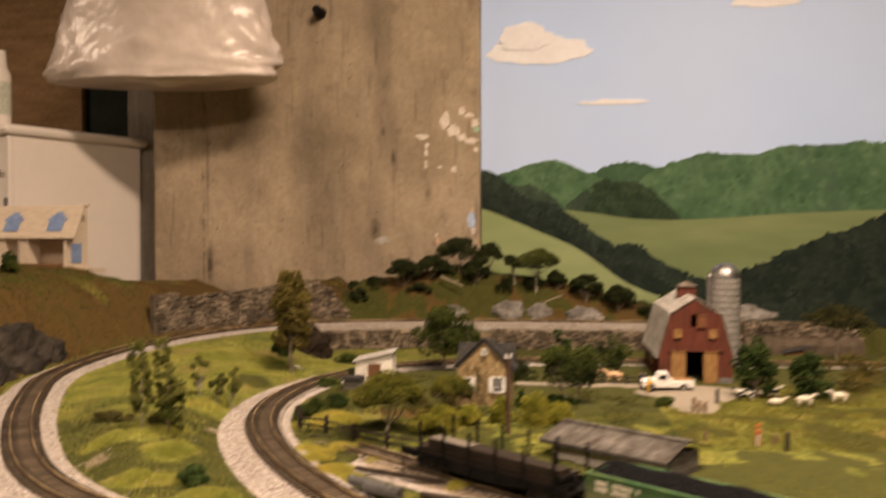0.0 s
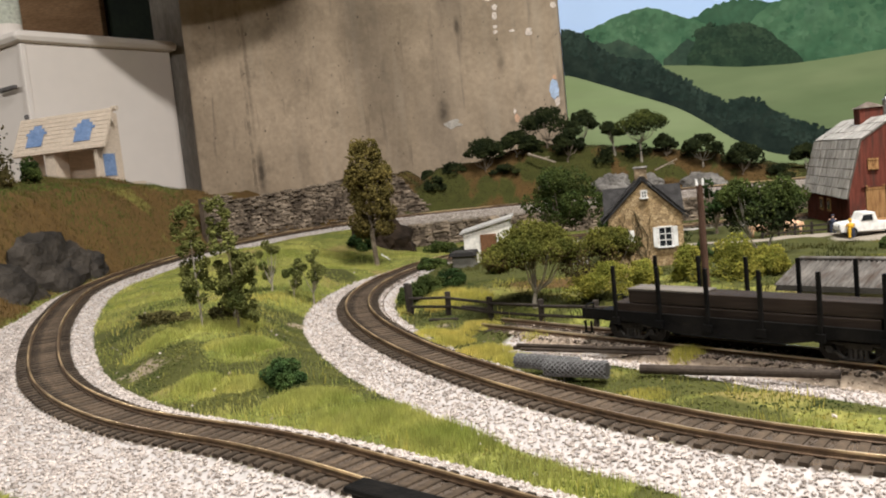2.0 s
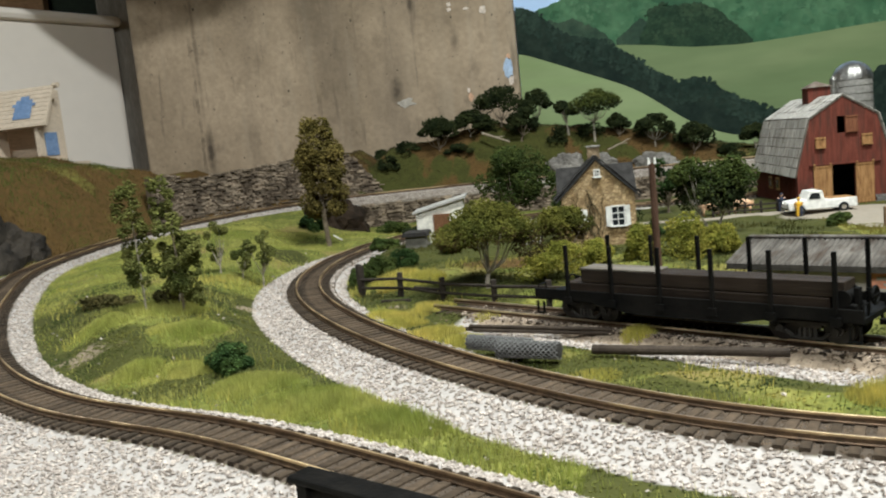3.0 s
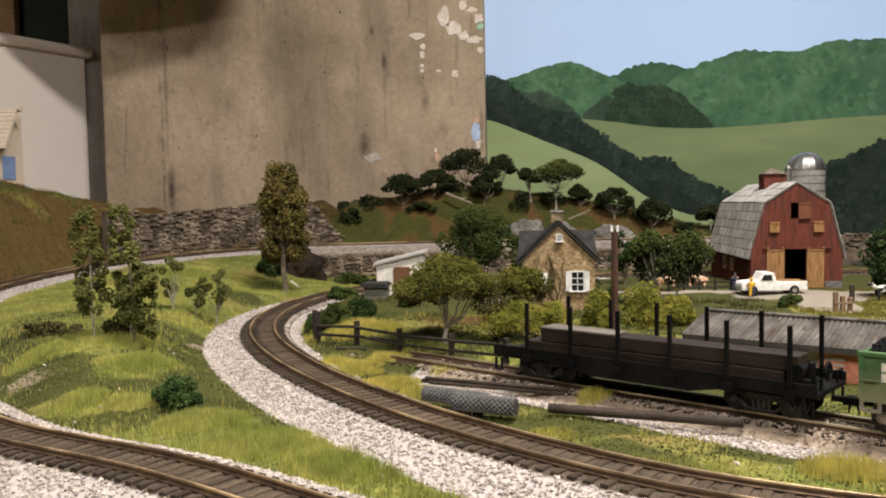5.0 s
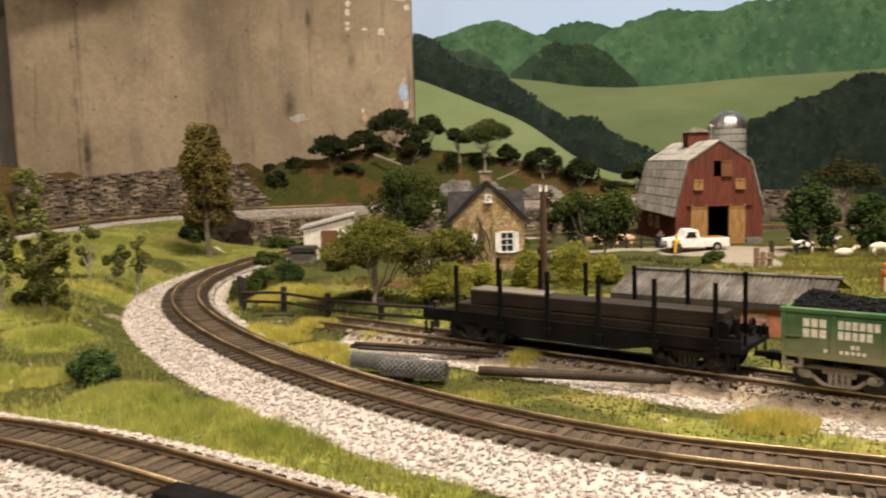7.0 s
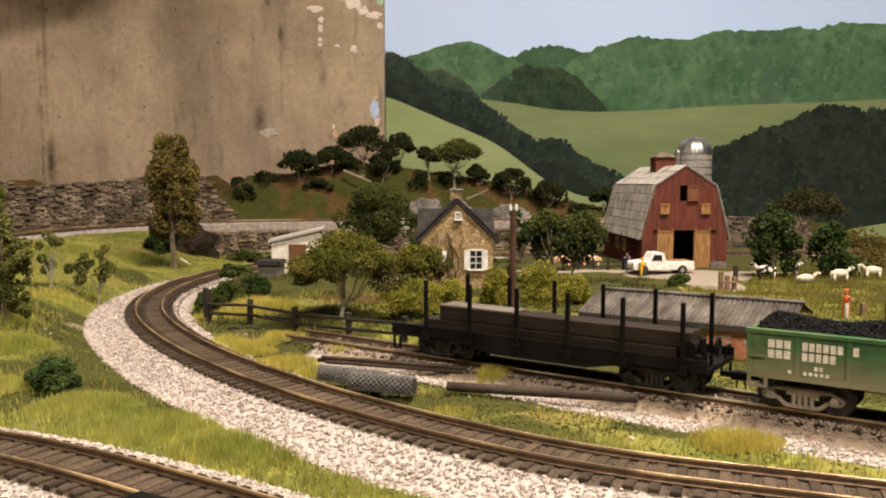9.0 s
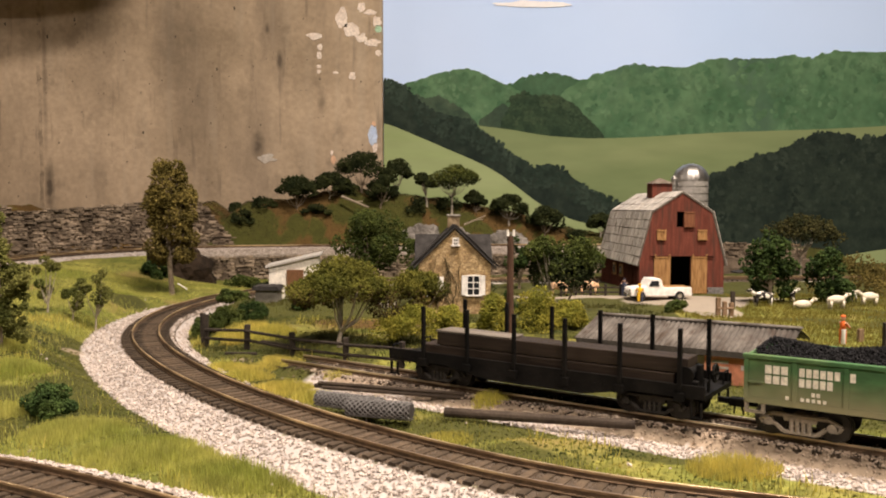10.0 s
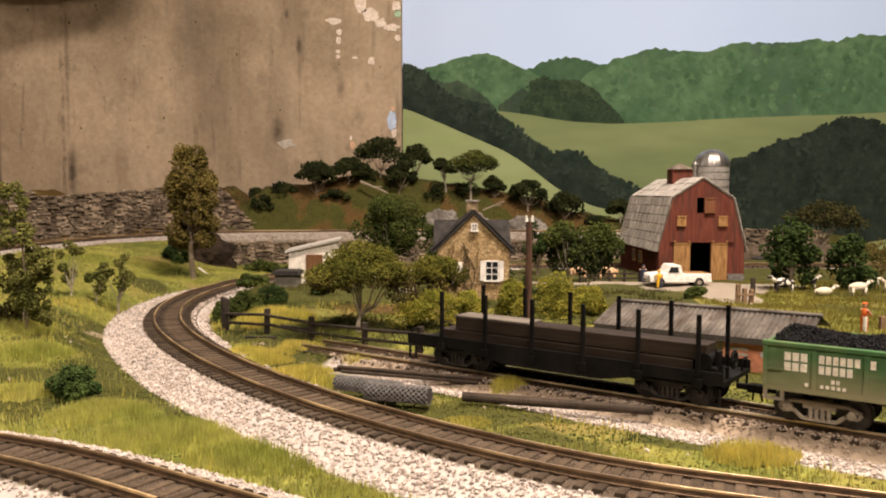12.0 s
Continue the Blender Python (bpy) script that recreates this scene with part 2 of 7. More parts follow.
# rail heads: x, y, z
INNER = smooth_line([(0.42, 0.13, 0.004), (0.25, 0.184, 0.004), (0.11, 0.237, 0.004), (0.03, 0.277, 0.004), (-0.056, 0.358, 0.004), (-0.131, 0.463, 0.004), (-0.182, 0.575, 0.004),
                     (-0.199, 0.69, 0.004), (-0.18, 0.81, 0.004), (-0.12, 0.905, 0.004), (-0.02, 0.965, 0.004), (0.15, 0.99, 0.004), (0.6, 1.0, 0.004)])
OUTER = smooth_line([(0.22, 0.045, 0.004), (0.08, 0.135, 0.004), (-0.04, 0.222, 0.004), (-0.122, 0.276, 0.004), (-0.215, 0.322, 0.004), (-0.295, 0.388, 0.0055), (-0.37, 0.485, 0.010), (-0.43, 0.585, 0.014),
                     (-0.478, 0.69, 0.018), (-0.492, 0.80, 0.022), (-0.482, 0.91, 0.026), (-0.445, 1.03, 0.029), (-0.375, 1.13, 0.031), (-0.27, 1.195, 0.032),
                     (-0.10, 1.235, 0.032), (0.12, 1.245, 0.032), (0.38, 1.248, 0.032), (0.58, 1.25, 0.032)])
SIDING = smooth_line([(-0.0715, 0.481, 0.003), (0.0, 0.424, 0.0035), (0.097, 0.3485, 0.004), (0.2, 0.269, 0.004), (0.42, 0.10, 0.004)])


def nearest(line, x, y):
    """For many places: the distance to a line, its height there, and whether the place lies to its left."""
    coarse = line[::4]
    dist, idx = np.full(x.shape, 1e9), np.zeros(x.shape, int)
    for k in range(0, len(coarse)):
        d = (x - coarse[k, 0]) ** 2 + (y - coarse[k, 1]) ** 2
        closer = d < dist
        dist[closer], idx[closer] = d[closer], k
    along = np.gradient(coarse[:, :2], axis=0)
    side = along[idx, 0] * (y - coarse[idx, 1]) - along[idx, 1] * (x - coarse[idx, 0])
    return np.sqrt(dist), coarse[idx, 2], side > 0


def ease(v, lo, hi):
    t = np.clip((v - lo) / (hi - lo), 0, 1)
    return t * t * (3 - 2 * t)


LIE = np.array([  # the lie of the land between the tracks
    (-0.157, 0.369, -0.002), (-0.239, 0.456, 0.016), (-0.20, 0.43, 0.008), (-0.33, 0.56, 0.013), (-0.30, 0.70, 0.016), (-0.27, 0.60, 0.010), (-0.25, 0.66, 0.008),
    (-0.38, 0.85, 0.026), (-0.234, 0.831, 0.000), (-0.36, 1.0, 0.026), (0.0, 0.45, -0.002), (0.1, 0.32, -0.003), (0.2, 0.42, -0.002),
    (-0.14, 0.56, 0.001), (-0.02, 0.49, 0.001), (-0.107, 0.533, -0.004), (-0.088, 0.515, -0.003), (-0.05, 0.546, 0.003), (-0.05, 0.575, 0.0105), (-0.09, 0.572, 0.0105), (0.0, 0.578, 0.0100), (-0.05, 0.525, -0.0015), (-0.015, 0.530, 0.000), (0.04, 0.60, 0.010), (-0.1, 0.67, 0.013), (0.1, 0.62, 0.006),
    (0.2, 0.75, 0.003), (0.25, 0.85, 0.002), (0.35, 0.7, 0.004), (0.3, 0.52, 0.003), (0.6, 0.6, 0.008), (-0.25, 1.08, -0.016), (-0.15, 1.02, -0.014), (-0.08, 1.10, -0.018), (0.2, 1.1, 0.004), (-0.05, 0.30, -0.003)])
RIDGE_X = np.array([-0.34, -0.284, -0.214, -0.11, -0.055, 0.03, 0.16, 0.21, 0.29, 0.62, 0.8])
RIDGE_Z = np.array([0.100, 0.085, 0.097, 0.120, 0.112, 0.100, 0.078, 0.060, 0.046, 0.004, -0.012])


CUT_X = np.array([-0.64, -0.58, -0.53, -0.48, -0.40, -0.33, -0.30, -0.27])  # top of the dry stone wall
CUT_Z = np.array([0.094, 0.080, 0.074, 0.082, 0.090, 0.104, 0.085, 0.042])


def land(x, y):
    """The height of the ground at many places, and how far each is from the tracks."""
    x, y = np.asarray(x, float), np.asarray(y, float)
    total, weight = np.zeros(x.shape), np.full(x.shape, 1e-9)
    for px, py, pz in LIE:
        w = 1 / ((x - px) ** 2 + (y - py) ** 2 + 0.0006) ** 1.5
        total += w * pz
        weight += w
    z = total / weight
    d_in, z_in, outer_side = nearest(INNER, x, y)
    d_in = d_in + np.where(outer_side, 0.0, 0.012 * ease(d_in, 0.015, 0.02))
    d_out, z_out, inside = nearest(OUTER, x, y)
    inside = ~inside
    d_sid, z_sid, _ = nearest(SIDING, x, y)
    # outside the big curve
    apron = z_out - 0.012 * ease(d_out, 0.02, 0.07) - 0.004
    hill = ease(y, 0.50, 0.66) * ease(d_out, 0.022, 0.12) * (0.117 - 0.025 * ease(x, -0.67, -0.55)) * (1 - 0.22 * ease(y, 0.95, 1.2))
    ridge = np.interp(x, RIDGE_X, RIDGE_Z)
    back = z_out - 0.002 + (ridge - z_out) * ease(d_out, 0.026, 0.11) * ease(x, -0.36, -0.26)
    cut = np.interp(x, CUT_X, CUT_Z) - 0.004
    cutting = z_out - 0.005 + (cut - z_out) * ease(d_out, 0.046, 0.056)
    left = apron + hill
    left = left * (1 - ease(y, 1.06, 1.13)) + cutting * ease(y, 1.06, 1.13)
    blend = ease(x, -0.315, -0.27)
    outside_z = np.where(y > 0.98, left * (1 - blend) + back * blend, left)
    z = np.where(inside, z, outside_z)
    for d, zt, shoulder, deep in ((d_out, z_out, 0.034, 0.0046), (d_in, z_in, 0.036, 0.0046), (d_sid, z_sid, 0.020, 0.0031)):
        packed = (0.0014 if deep > 0.004 else 0.0) * (1 - ease(d, 0.0135, 0.0175))  # grit fills the bed almost to the tops of the ties
        bed = zt - deep + packed - 0.0045 * ease(d, 0.015, shoulder)
        z = z * ease(d, shoulder * 0.85, shoulder + 0.035) + bed * (1 - ease(d, shoulder * 0.85, shoulder + 0.035))
    # the bench behind the retaining wall ends in a drop
    drop = inside & (y > 1.06) & (x > -0.33)
    z = np.where(drop & (d_out > 0.026), np.minimum(z, 0.002 - 0.016 * ease(d_in, 0.05, 0.10)), z)
    return z, d_in, d_out, d_sid, inside


def ground_z(x, y):
    return float(land(np.array([x]), np.array([y]))[0][0])


# ---------------------------------------------------------------- ground
def ground_material():
    m = material("scenery_ground", (0.098, 0.112, 0.021), (0.185, 0.182, 0.040), 28.0, 0.95, 0.8, fine=260.0, grainy=0.42, low=0.38, high=0.62,
                 stain=(0.20, 0.16, 0.052), stain_scale=17.0, stain_low=0.55, stain_high=0.66, dist=0.0015)
    n, l = m.node_tree.nodes, m.node_tree.links
    shader = n["Principled BSDF"]
    base = shader.inputs["Base Color"].links[0].from_socket
    zones = {}
    for name in ("zone", "bed"):
        node, split = n.new("ShaderNodeVertexColor"), n.new("ShaderNodeSeparateColor")
        node.layer_name = name
        l.new(node.outputs["Color"], split.inputs[0])
        zones[name] = split
    speck, edge = n.new("ShaderNodeTexNoise"), n.new("ShaderNodeMath")
    speck.inputs["Scale"].default_value, speck.inputs["Detail"].default_value, speck.inputs["Roughness"].default_value = 95.0, 8.0, 0.72
    l.new(n["Texture Coordinate"].outputs["Object"], speck.inputs["Vector"])

    def blend(base, socket, one, two, rag=0.5):
        add, cut, tone, mixer = n.new("ShaderNodeMath"), n.new("ShaderNodeMapRange"), n.new("ShaderNodeMix"), n.new("ShaderNodeMix")
        add.operation = "MULTIPLY_ADD"
        l.new(speck.outputs["Fac"], add.inputs[0])
        add.inputs[1].default_value = rag
        l.new(socket, add.inputs[2])
        cut.inputs["From Min"].default_value, cut.inputs["From Max"].default_value = 0.5 + rag * 0.5 - 0.15, 0.5 + rag * 0.5 + 0.15
        l.new(add.outputs[0], cut.inputs["Value"])
        tone.data_type = mixer.data_type = "RGBA"
        tone.inputs["A"].default_value, tone.inputs["B"].default_value = (*one, 1), (*two, 1)
        l.new(speck.outputs["Fac"], tone.inputs["Factor"])
        l.new(cut.outputs[0], mixer.inputs["Factor"])
        l.new(base, mixer.inputs["A"])
        l.new(tone.outputs["Result"], mixer.inputs["B"])
        return mixer.outputs["Result"]

    base = blend(base, zones["zone"].outputs[1], (0.052, 0.034, 0.012), (0.150, 0.088, 0.028))   # brown turf
    base = blend(base, zones["bed"].outputs[1], (0.025, 0.031, 0.008), (0.088, 0.086, 0.019))   # dark turf
    base = blend(base, zones["zone"].outputs[2], (0.23, 0.195, 0.150), (0.35, 0.305, 0.245))       # gravel drive
    base = blend(base, zones["zone"].outputs[0], (0.28, 0.25, 0.23), (0.54, 0.50, 0.47))       # ballast
    base = blend(base, zones["bed"].outputs[2], (0.23, 0.175, 0.12), (0.37, 0.30, 0.225))       # dusty yard
    base = blend(base, zones["bed"].outputs[0], (0.045, 0.035, 0.027), (0.115, 0.090, 0.068))       # dark track bed
    l.new(base, shader.inputs["Base Color"])
    return m


GX = np.concatenate([np.arange(-1.15, -0.56, 0.012), np.arange(-0.56, 0.42, 0.004), np.arange(0.42, 1.26, 0.012)])
GY = np.concatenate([np.arange(-0.03, 1.0, 0.004), np.arange(1.0, 1.43, 0.005)])
gx, gy = np.meshgrid(GX, GY)
gz, g_in, g_out, g_sid, g_inside = land(gx.ravel(), gy.ravel())
rng = np.random.default_rng(4)


def lumps(x, y, scale, seed):
    return np.array([noise.noise((a * scale, b * scale, seed)) for a, b in zip(x, y)])



def relief(x, y, d_in, d_out, d_sid, inside):
    """The small humps of the turf, and the larger ones of the hills."""
    far_from_track = ease(np.minimum(np.minimum(d_in, d_out), d_sid), 0.02, 0.06)
    z = far_from_track * (0.0015 * lumps(x, y, 22, 3.1) + 0.0012 * lumps(x, y, 70, 7.7))
    hills = ~inside & (y > 0.5)
    if hills.any():
        z[hills] += ease(d_out[hills], 0.03, 0.09) * (0.008 * lumps(x[hills], y[hills], 18, 1.3) + 0.004 * lumps(x[hills], y[hills], 55, 5.5))
    return z


gz = gz + relief(gx.ravel(), gy.ravel(), g_in, g_out, g_sid, g_inside)
rows, cols = len(GY), len(GX)
quads = [(r * cols + c, r * cols + c + 1, (r + 1) * cols + c + 1, (r + 1) * cols + c) for r in range(rows - 1) for c in range(cols - 1)]
ground = raw("ground", np.stack([gx.ravel(), gy.ravel(), gz], -1).tolist(), quads, ground_material(), smooth=True)
tagged(ground, "rolling model railway scenery with green turf and gravel", "ground", kind="structure")


LUSH = [(-0.234, 0.466, 0.026, 0.030), (-0.200, 0.422, 0.020, 0.027), (-0.258, 0.438, 0.025, 0.012), (-0.192, 0.373, 0.031, 0.010), (-0.138, 0.347, 0.021, 0.016), (-0.262, 0.60, 0.046, 0.042)]  # bright grass patches
SOIL = [(-0.212, 0.531, 0.012, 0.014), (-0.252, 0.409, 0.026, 0.013), (-0.105, 0.505, 0.012, 0.010)]  # bare tan patches


def zone_values(x, y, d_in, d_out, d_sid, inside):
    bal = np.maximum(ease(d_in, 0.013, 0.017) * (1 - ease(d_in, 0.036, 0.041)) * np.where(y < 0.9, 1, 0.6), ease(d_out, 0.013, 0.017) * (1 - ease(d_out, 0.026, 0.031)))
    reach = 0.052 - 0.024 * ease(y, 0.46, 0.64)
    outer_wide = ease(d_out, 0.013, 0.017) * (1 - ease(d_out - reach, 0.0, 0.006)) * (~inside) * (y < 0.85)
    near_side = (x * 0.61 + y * 0.79) < 0.3345
    yard = (1 - ease(d_sid, 0.020 + 0.012 * near_side, 0.026 + 0.014 * near_side)) * (y < 0.475) * ease(x + 0.5 * lumps(x, y, 30, 3.3) * 0.1, -0.056, -0.032)
    bal = np.maximum(np.maximum(bal, outer_wide), yard) * (1 - ((x > 0.36) & (y > 1.1)))
    bed = np.maximum(np.maximum(1 - ease(d_in, 0.014, 0.0175), 1 - ease(d_out, 0.014, 0.0175)), (1 - ease(d_sid, 0.0085, 0.0115)) * (y < 0.479))
    hillside = np.where(~inside & (y > 0.48), ease(d_out, 0.028, 0.05) * ease(y, 0.48, 0.6), 0)
    wooded = ease(x, -0.34, -0.28) * (y > 1.1)
    mottle = lumps(x, y, 14, 61.0) + 0.6 * lumps(x, y, 40, 66.0)
    flecks = lumps(x, y, 70, 111.0) + 0.8 * lumps(x, y, 170, 113.0) + 0.5 * mottle
    patches = ease(mottle + 0.35 * flecks, -0.55, 0.30)
    brown = hillside * (1 - wooded * (1 - 0.85 * patches))
    # Brown bank behind the fence; the tree's shade is put into its brown.
    bank = np.hypot((x + 0.025) / 2.6, y - 0.585) + 0.006 * lumps(x, y, 45, 71.0)
    moss = lumps(x, y, 11, 131.0) + 0.7 * lumps(x, y, 27, 133.0) + 0.35 * flecks + 0.5 * ease(-x, 0.56, 0.70)
    brown = brown * (1 - (1 - wooded) * np.maximum(0.35 * ease(flecks, 0.0, 0.5), 0.50 * ease(moss, 0.1, 0.8)))
    brown = brown * (1 - ease(x, 0.22, 0.36) * (y > 1.1))
    brown = np.maximum(brown, 0.85 * (1 - ease(bank, 0.014, 0.026)))
    drive = (1 - ease(np.hypot((x - 0.255) / 1.5, y - 0.745), 0.035, 0.062)) * (y < 0.83)
    drive = np.maximum(drive, 1 - ease(np.hypot((x - 0.232) * 1.4, (y - 0.685) / 1.4), 0.03, 0.045)) * (1 - ease(x - 0.4 * (y - 0.69), 0.262, 0.282) * (y < 0.74))
    lane = (1 - ease(np.abs(y - 0.774 - 0.1 * (x - 0.1)), 0.009, 0.014)) * ease(x, 0.04, 0.06) * (1 - ease(x, 0.2, 0.24))
    blot = lumps(x, y, 16, 41.0) + 0.5 * lumps(x, y, 47, 12.0)
    dark = np.where(inside, ease(blot, -0.05, 0.3), 0.0) + np.where(inside & (y > 0.575) & (x > -0.16) & (x < 0.2), 0.9, 0.0) + 0.9 * inside * (x > 0.14) * ease(y, 0.74, 0.82) + 1.3 * hillside * wooded * (1 - 0.8 * patches)
    outer_side = x < np.interp(y, INNER[:, 1], INNER[:, 0])
    strip = (1 - ease(d_in + 0.012 * lumps(x, y, 24, 81.0), 0.044, 0.070)) * outer_side * (y < 0.72) * ease(y, 0.33, 0.37) * 1.1
    hollow = 1 - ease(np.hypot(x + 0.168, y - 0.385) + 0.012 * lumps(x, y, 30, 83.0), 0.030, 0.050)
    strip = np.maximum(strip, (~outer_side) * (y < 0.47) * (0.98 + 0.9 * lumps(x, y, 34, 87.0) + 0.5 * lumps(x, y, 80, 89.0)))
    lush = np.maximum(1 - ease(y + 0.015 * lumps(x, y, 34, 93.0), 0.325, 0.345), ease(y, 0.585, 0.63) * ease(np.hypot(x + 0.255, (y - 0.745) * 0.7), 0.014, 0.026))
    wobble = 0.45 * lumps(x, y, 34, 95.0) + 0.30 * lumps(x, y, 90, 97.0)
    for cx, cy, rx, ry in LUSH:
        lush = np.maximum(lush, 1 - ease(np.hypot((x - cx) / rx, (y - cy) / ry) + wobble, 0.55, 1.45))
    dark = np.where(outer_side & inside & (x < 0.0), (0.80 - 0.30 * ease(y, 0.50, 0.55) * ease(-x, 0.28, 0.31) + 0.25 * mottle) * (1 - lush), dark)
    strip, hollow = strip * (1 - lush), hollow * (1 - lush)
    dark = np.maximum(np.maximum(dark, strip), hollow)
    dark = np.where(inside, dark * (1 - 0.9 * brown), dark)
    dark = np.maximum(dark, ease(x, 0.30, 0.34) * ease(y, 0.78, 0.84) * (y < 1.26))
    return bal, brown, np.maximum(drive, lane), bed, dark


bal, brown, drive, bed, dark = zone_values(gx.ravel(), gy.ravel(), g_in, g_out, g_sid, g_inside)
dust = (1 - ease(g_sid + 0.006 * lumps(gx.ravel(), gy.ravel(), 40, 15.0), 0.018, 0.026)) * ease(gx.ravel(), -0.07, -0.03)
for cx, cy, rx, ry in SOIL:
    ragged = 0.45 * lumps(gx.ravel(), gy.ravel(), 60, 141.0) + 0.3 * lumps(gx.ravel(), gy.ravel(), 150, 143.0)
    dust = np.maximum(dust, 0.62 - ease(np.hypot((gx.ravel() - cx) / rx, (gy.ravel() - cy) / ry) + ragged, 0.3, 1.5))
for name, channels in (("zone", (bal, brown, drive)), ("bed", (bed, dark, dust))):
    layer = ground.data.color_attributes.new(name, "FLOAT_COLOR", "POINT")
    layer.data.foreach_set("color", np.stack([*channels, np.ones_like(bal)], -1).ravel())


# ---------------------------------------------------------------- tracks
def offset(line, by):
    along = np.gradient(line[:, :2], axis=0)
    along /= np.linalg.norm(along, axis=1)[:, None]
    return np.stack([line[:, 0] - along[:, 1] * by, line[:, 1] + along[:, 0] * by, line[:, 2]], -1), along


def sweep(line, along, outline):
    """Draws an outline of (across, up) along a line."""
    verts, faces, k = [], [], len(outline)
    for p, a in zip(line, along):
        for u, v in outline:
            verts.append((p[0] - a[1] * u, p[1] + a[0] * u, p[2] + v))
    for r in range(len(line) - 1):
        for c in range(k):
            d = (c + 1) % k
            faces.append((r * k + c, r * k + d, (r + 1) * k + d, (r + 1) * k + c))
    faces += [tuple(range(k))[::-1], tuple((len(line) - 1) * k + c for c in range(k))]
    return verts, faces


RAIL_FOOT = [(-0.0009, -0.0026), (0.0009, -0.0026), (0.0009, -0.0022), (0.0002, -0.0019), (0.0002, -0.0007), (-0.0002, -0.0007), (-0.0002, -0.0019), (-0.0009, -0.0022)]
RAIL_HEAD = [(-0.00042, -0.0008), (0.00042, -0.0008), (0.00042, -0.0001), (0.0003, 0.0), (-0.0003, 0.0), (-0.00042, -0.0001)]
tie_bm = boxed(-0.0016, 0.0016, -0.0150, 0.0150, -0.0046, -0.0026)
for v in tie_bm.verts:
    if v.co.z > -0.003:
        v.co.x *= 0.9
        v.co.y *= 0.985
tie_mesh = bpy.data.meshes.new("tie")
tie_bm.to_mesh(tie_mesh)
tie_bm.free()
tie_mesh.materials.append(TIE)


def track(line, label, tie_step=0.0066, head_mat=None):
    whole = thing("railway_track", Matrix(), label, "track", "model tracks")
    for by in (-0.00825, 0.00825):
        side, along = offset(line, by)
        rail = raw("rail", *sweep(side[::3], along[::3], RAIL_FOOT), RAIL, whole)
        raw("rail_head", *sweep(side[::3], along[::3], RAIL_HEAD), head_mat or RAILHEAD, rail)
    along = offset(line, 0)[1]
    dice = random.Random(len(line))
    for k in range(2, len(line) - 2, max(1, round(tie_step / 0.002))):
        p, a = line[k], along[k]
        turn = Matrix.Rotation(math.atan2(a[1], a[0]) + dice.gauss(0, 0.012), 4, "Z")
        piece("tie", tie_mesh, whole, Matrix.Translation((p[0], p[1], p[2] + dice.uniform(-0.0002, 0.0002))) @ turn)
    return whole


track(INNER, "curved model railway track with dark weathered ties and rusty rails")
track(OUTER, "climbing outer model railway track with dark ties and brassy rails", 0.0066)
track(SIDING, "straight weathered siding track half buried in gravel", head_mat=material("pale_rail_head", (0.78, 0.68, 0.50), (0.42, 0.33, 0.22), 26.0, 0.34, 0.04, metal=0.8))


def scatter(count, x0, x1, y0, y1, keep, size, name, mat, label, seed, lift=0.0004):
    """Loose grains strewn over the ground where keep() says so."""
    dice = np.random.default_rng(seed)
    x, y = dice.uniform(x0, x1, count), dice.uniform(y0, y1, count)
    z, d_in, d_out, d_sid, inside = land(x, y)
    ok = dice.uniform(0, 1, count) < keep(x, y, d_in, d_out, d_sid, inside)
    z = z[ok] + relief(x[ok], y[ok], d_in[ok], d_out[ok], d_sid[ok], inside[ok])
    x, y = x[ok], y[ok]
    size = dice.uniform(*size, len(x))
    ob = raw(name, *crumbs(dice, np.stack([x, y, z + lift], -1), size, 0.8), mat)
    return tagged(ob, label, "gravel", kind="stuff")


def ballast_keep(x, y, d_in, d_out, d_sid, inside):
    bal, brown, drive, bed, dark = zone_values(x, y, d_in, d_out, d_sid, inside)
    return np.where(bal > 0.3, 1.0, 0.004 * (np.minimum(d_in, d_out) < 0.07)) * (bed < 0.5) * (d_sid > 0.0215)


scatter(210000, -0.62, 0.40, 0.02, 0.50, ballast_keep, (0.00055, 0.0011), "ballast", BALLAST, "pale grey crushed stone ballast beside the tracks", 11)
TETRA_V = np.array([(1, 0, -0.4), (-0.5, 0.87, -0.4), (-0.5, -0.87, -0.4), (0, 0, 0.9)], float)
TETRA_F = np.array([(0, 1, 3), (1, 2, 3), (2, 0, 3)])


def track_grit(line, count, seed, label, mat=ROADBED, spread=0.0085):
    """Sharp dark grit strewn along a track, between and beside its ties."""
    dice = np.random.default_rng(seed)
    along = offset(line, 0)[1]
    ok = np.flatnonzero((line[:, 1] < 0.86) & (line[:, 0] < 0.40))
    spot = dice.choice(ok, count)
    across, slip = dice.normal(0, spread, count).clip(-0.0185, 0.0185), dice.uniform(-0.001, 0.001, count)
    p, a = line[spot], along[spot]
    x, y = p[:, 0] - a[:, 1] * across + a[:, 0] * slip, p[:, 1] + a[:, 0] * across + a[:, 1] * slip
    z = p[:, 2] - 0.0033 - 0.0022 * ease(np.abs(across), 0.0140, 0.0175)
    size, spin = dice.uniform(0.0003, 0.0007, count), dice.uniform(0, math.tau, count)
    shape = TETRA_V[None] * dice.uniform(0.7, 1.3, (count, 4, 1))
    c, s = np.cos(spin)[:, None], np.sin(spin)[:, None]
    verts = np.stack([shape[..., 0] * c - shape[..., 1] * s, shape[..., 0] * s + shape[..., 1] * c, shape[..., 2]], -1) * size[:, None, None] + np.stack([x, y, z], -1)[:, None]
    faces = TETRA_F[None] + (np.arange(count) * 4)[:, None, None]
    tagged(raw("track_grit", verts.reshape(-1, 3).tolist(), faces.reshape(-1, 3).tolist(), mat), label, "gravel", kind="stuff")


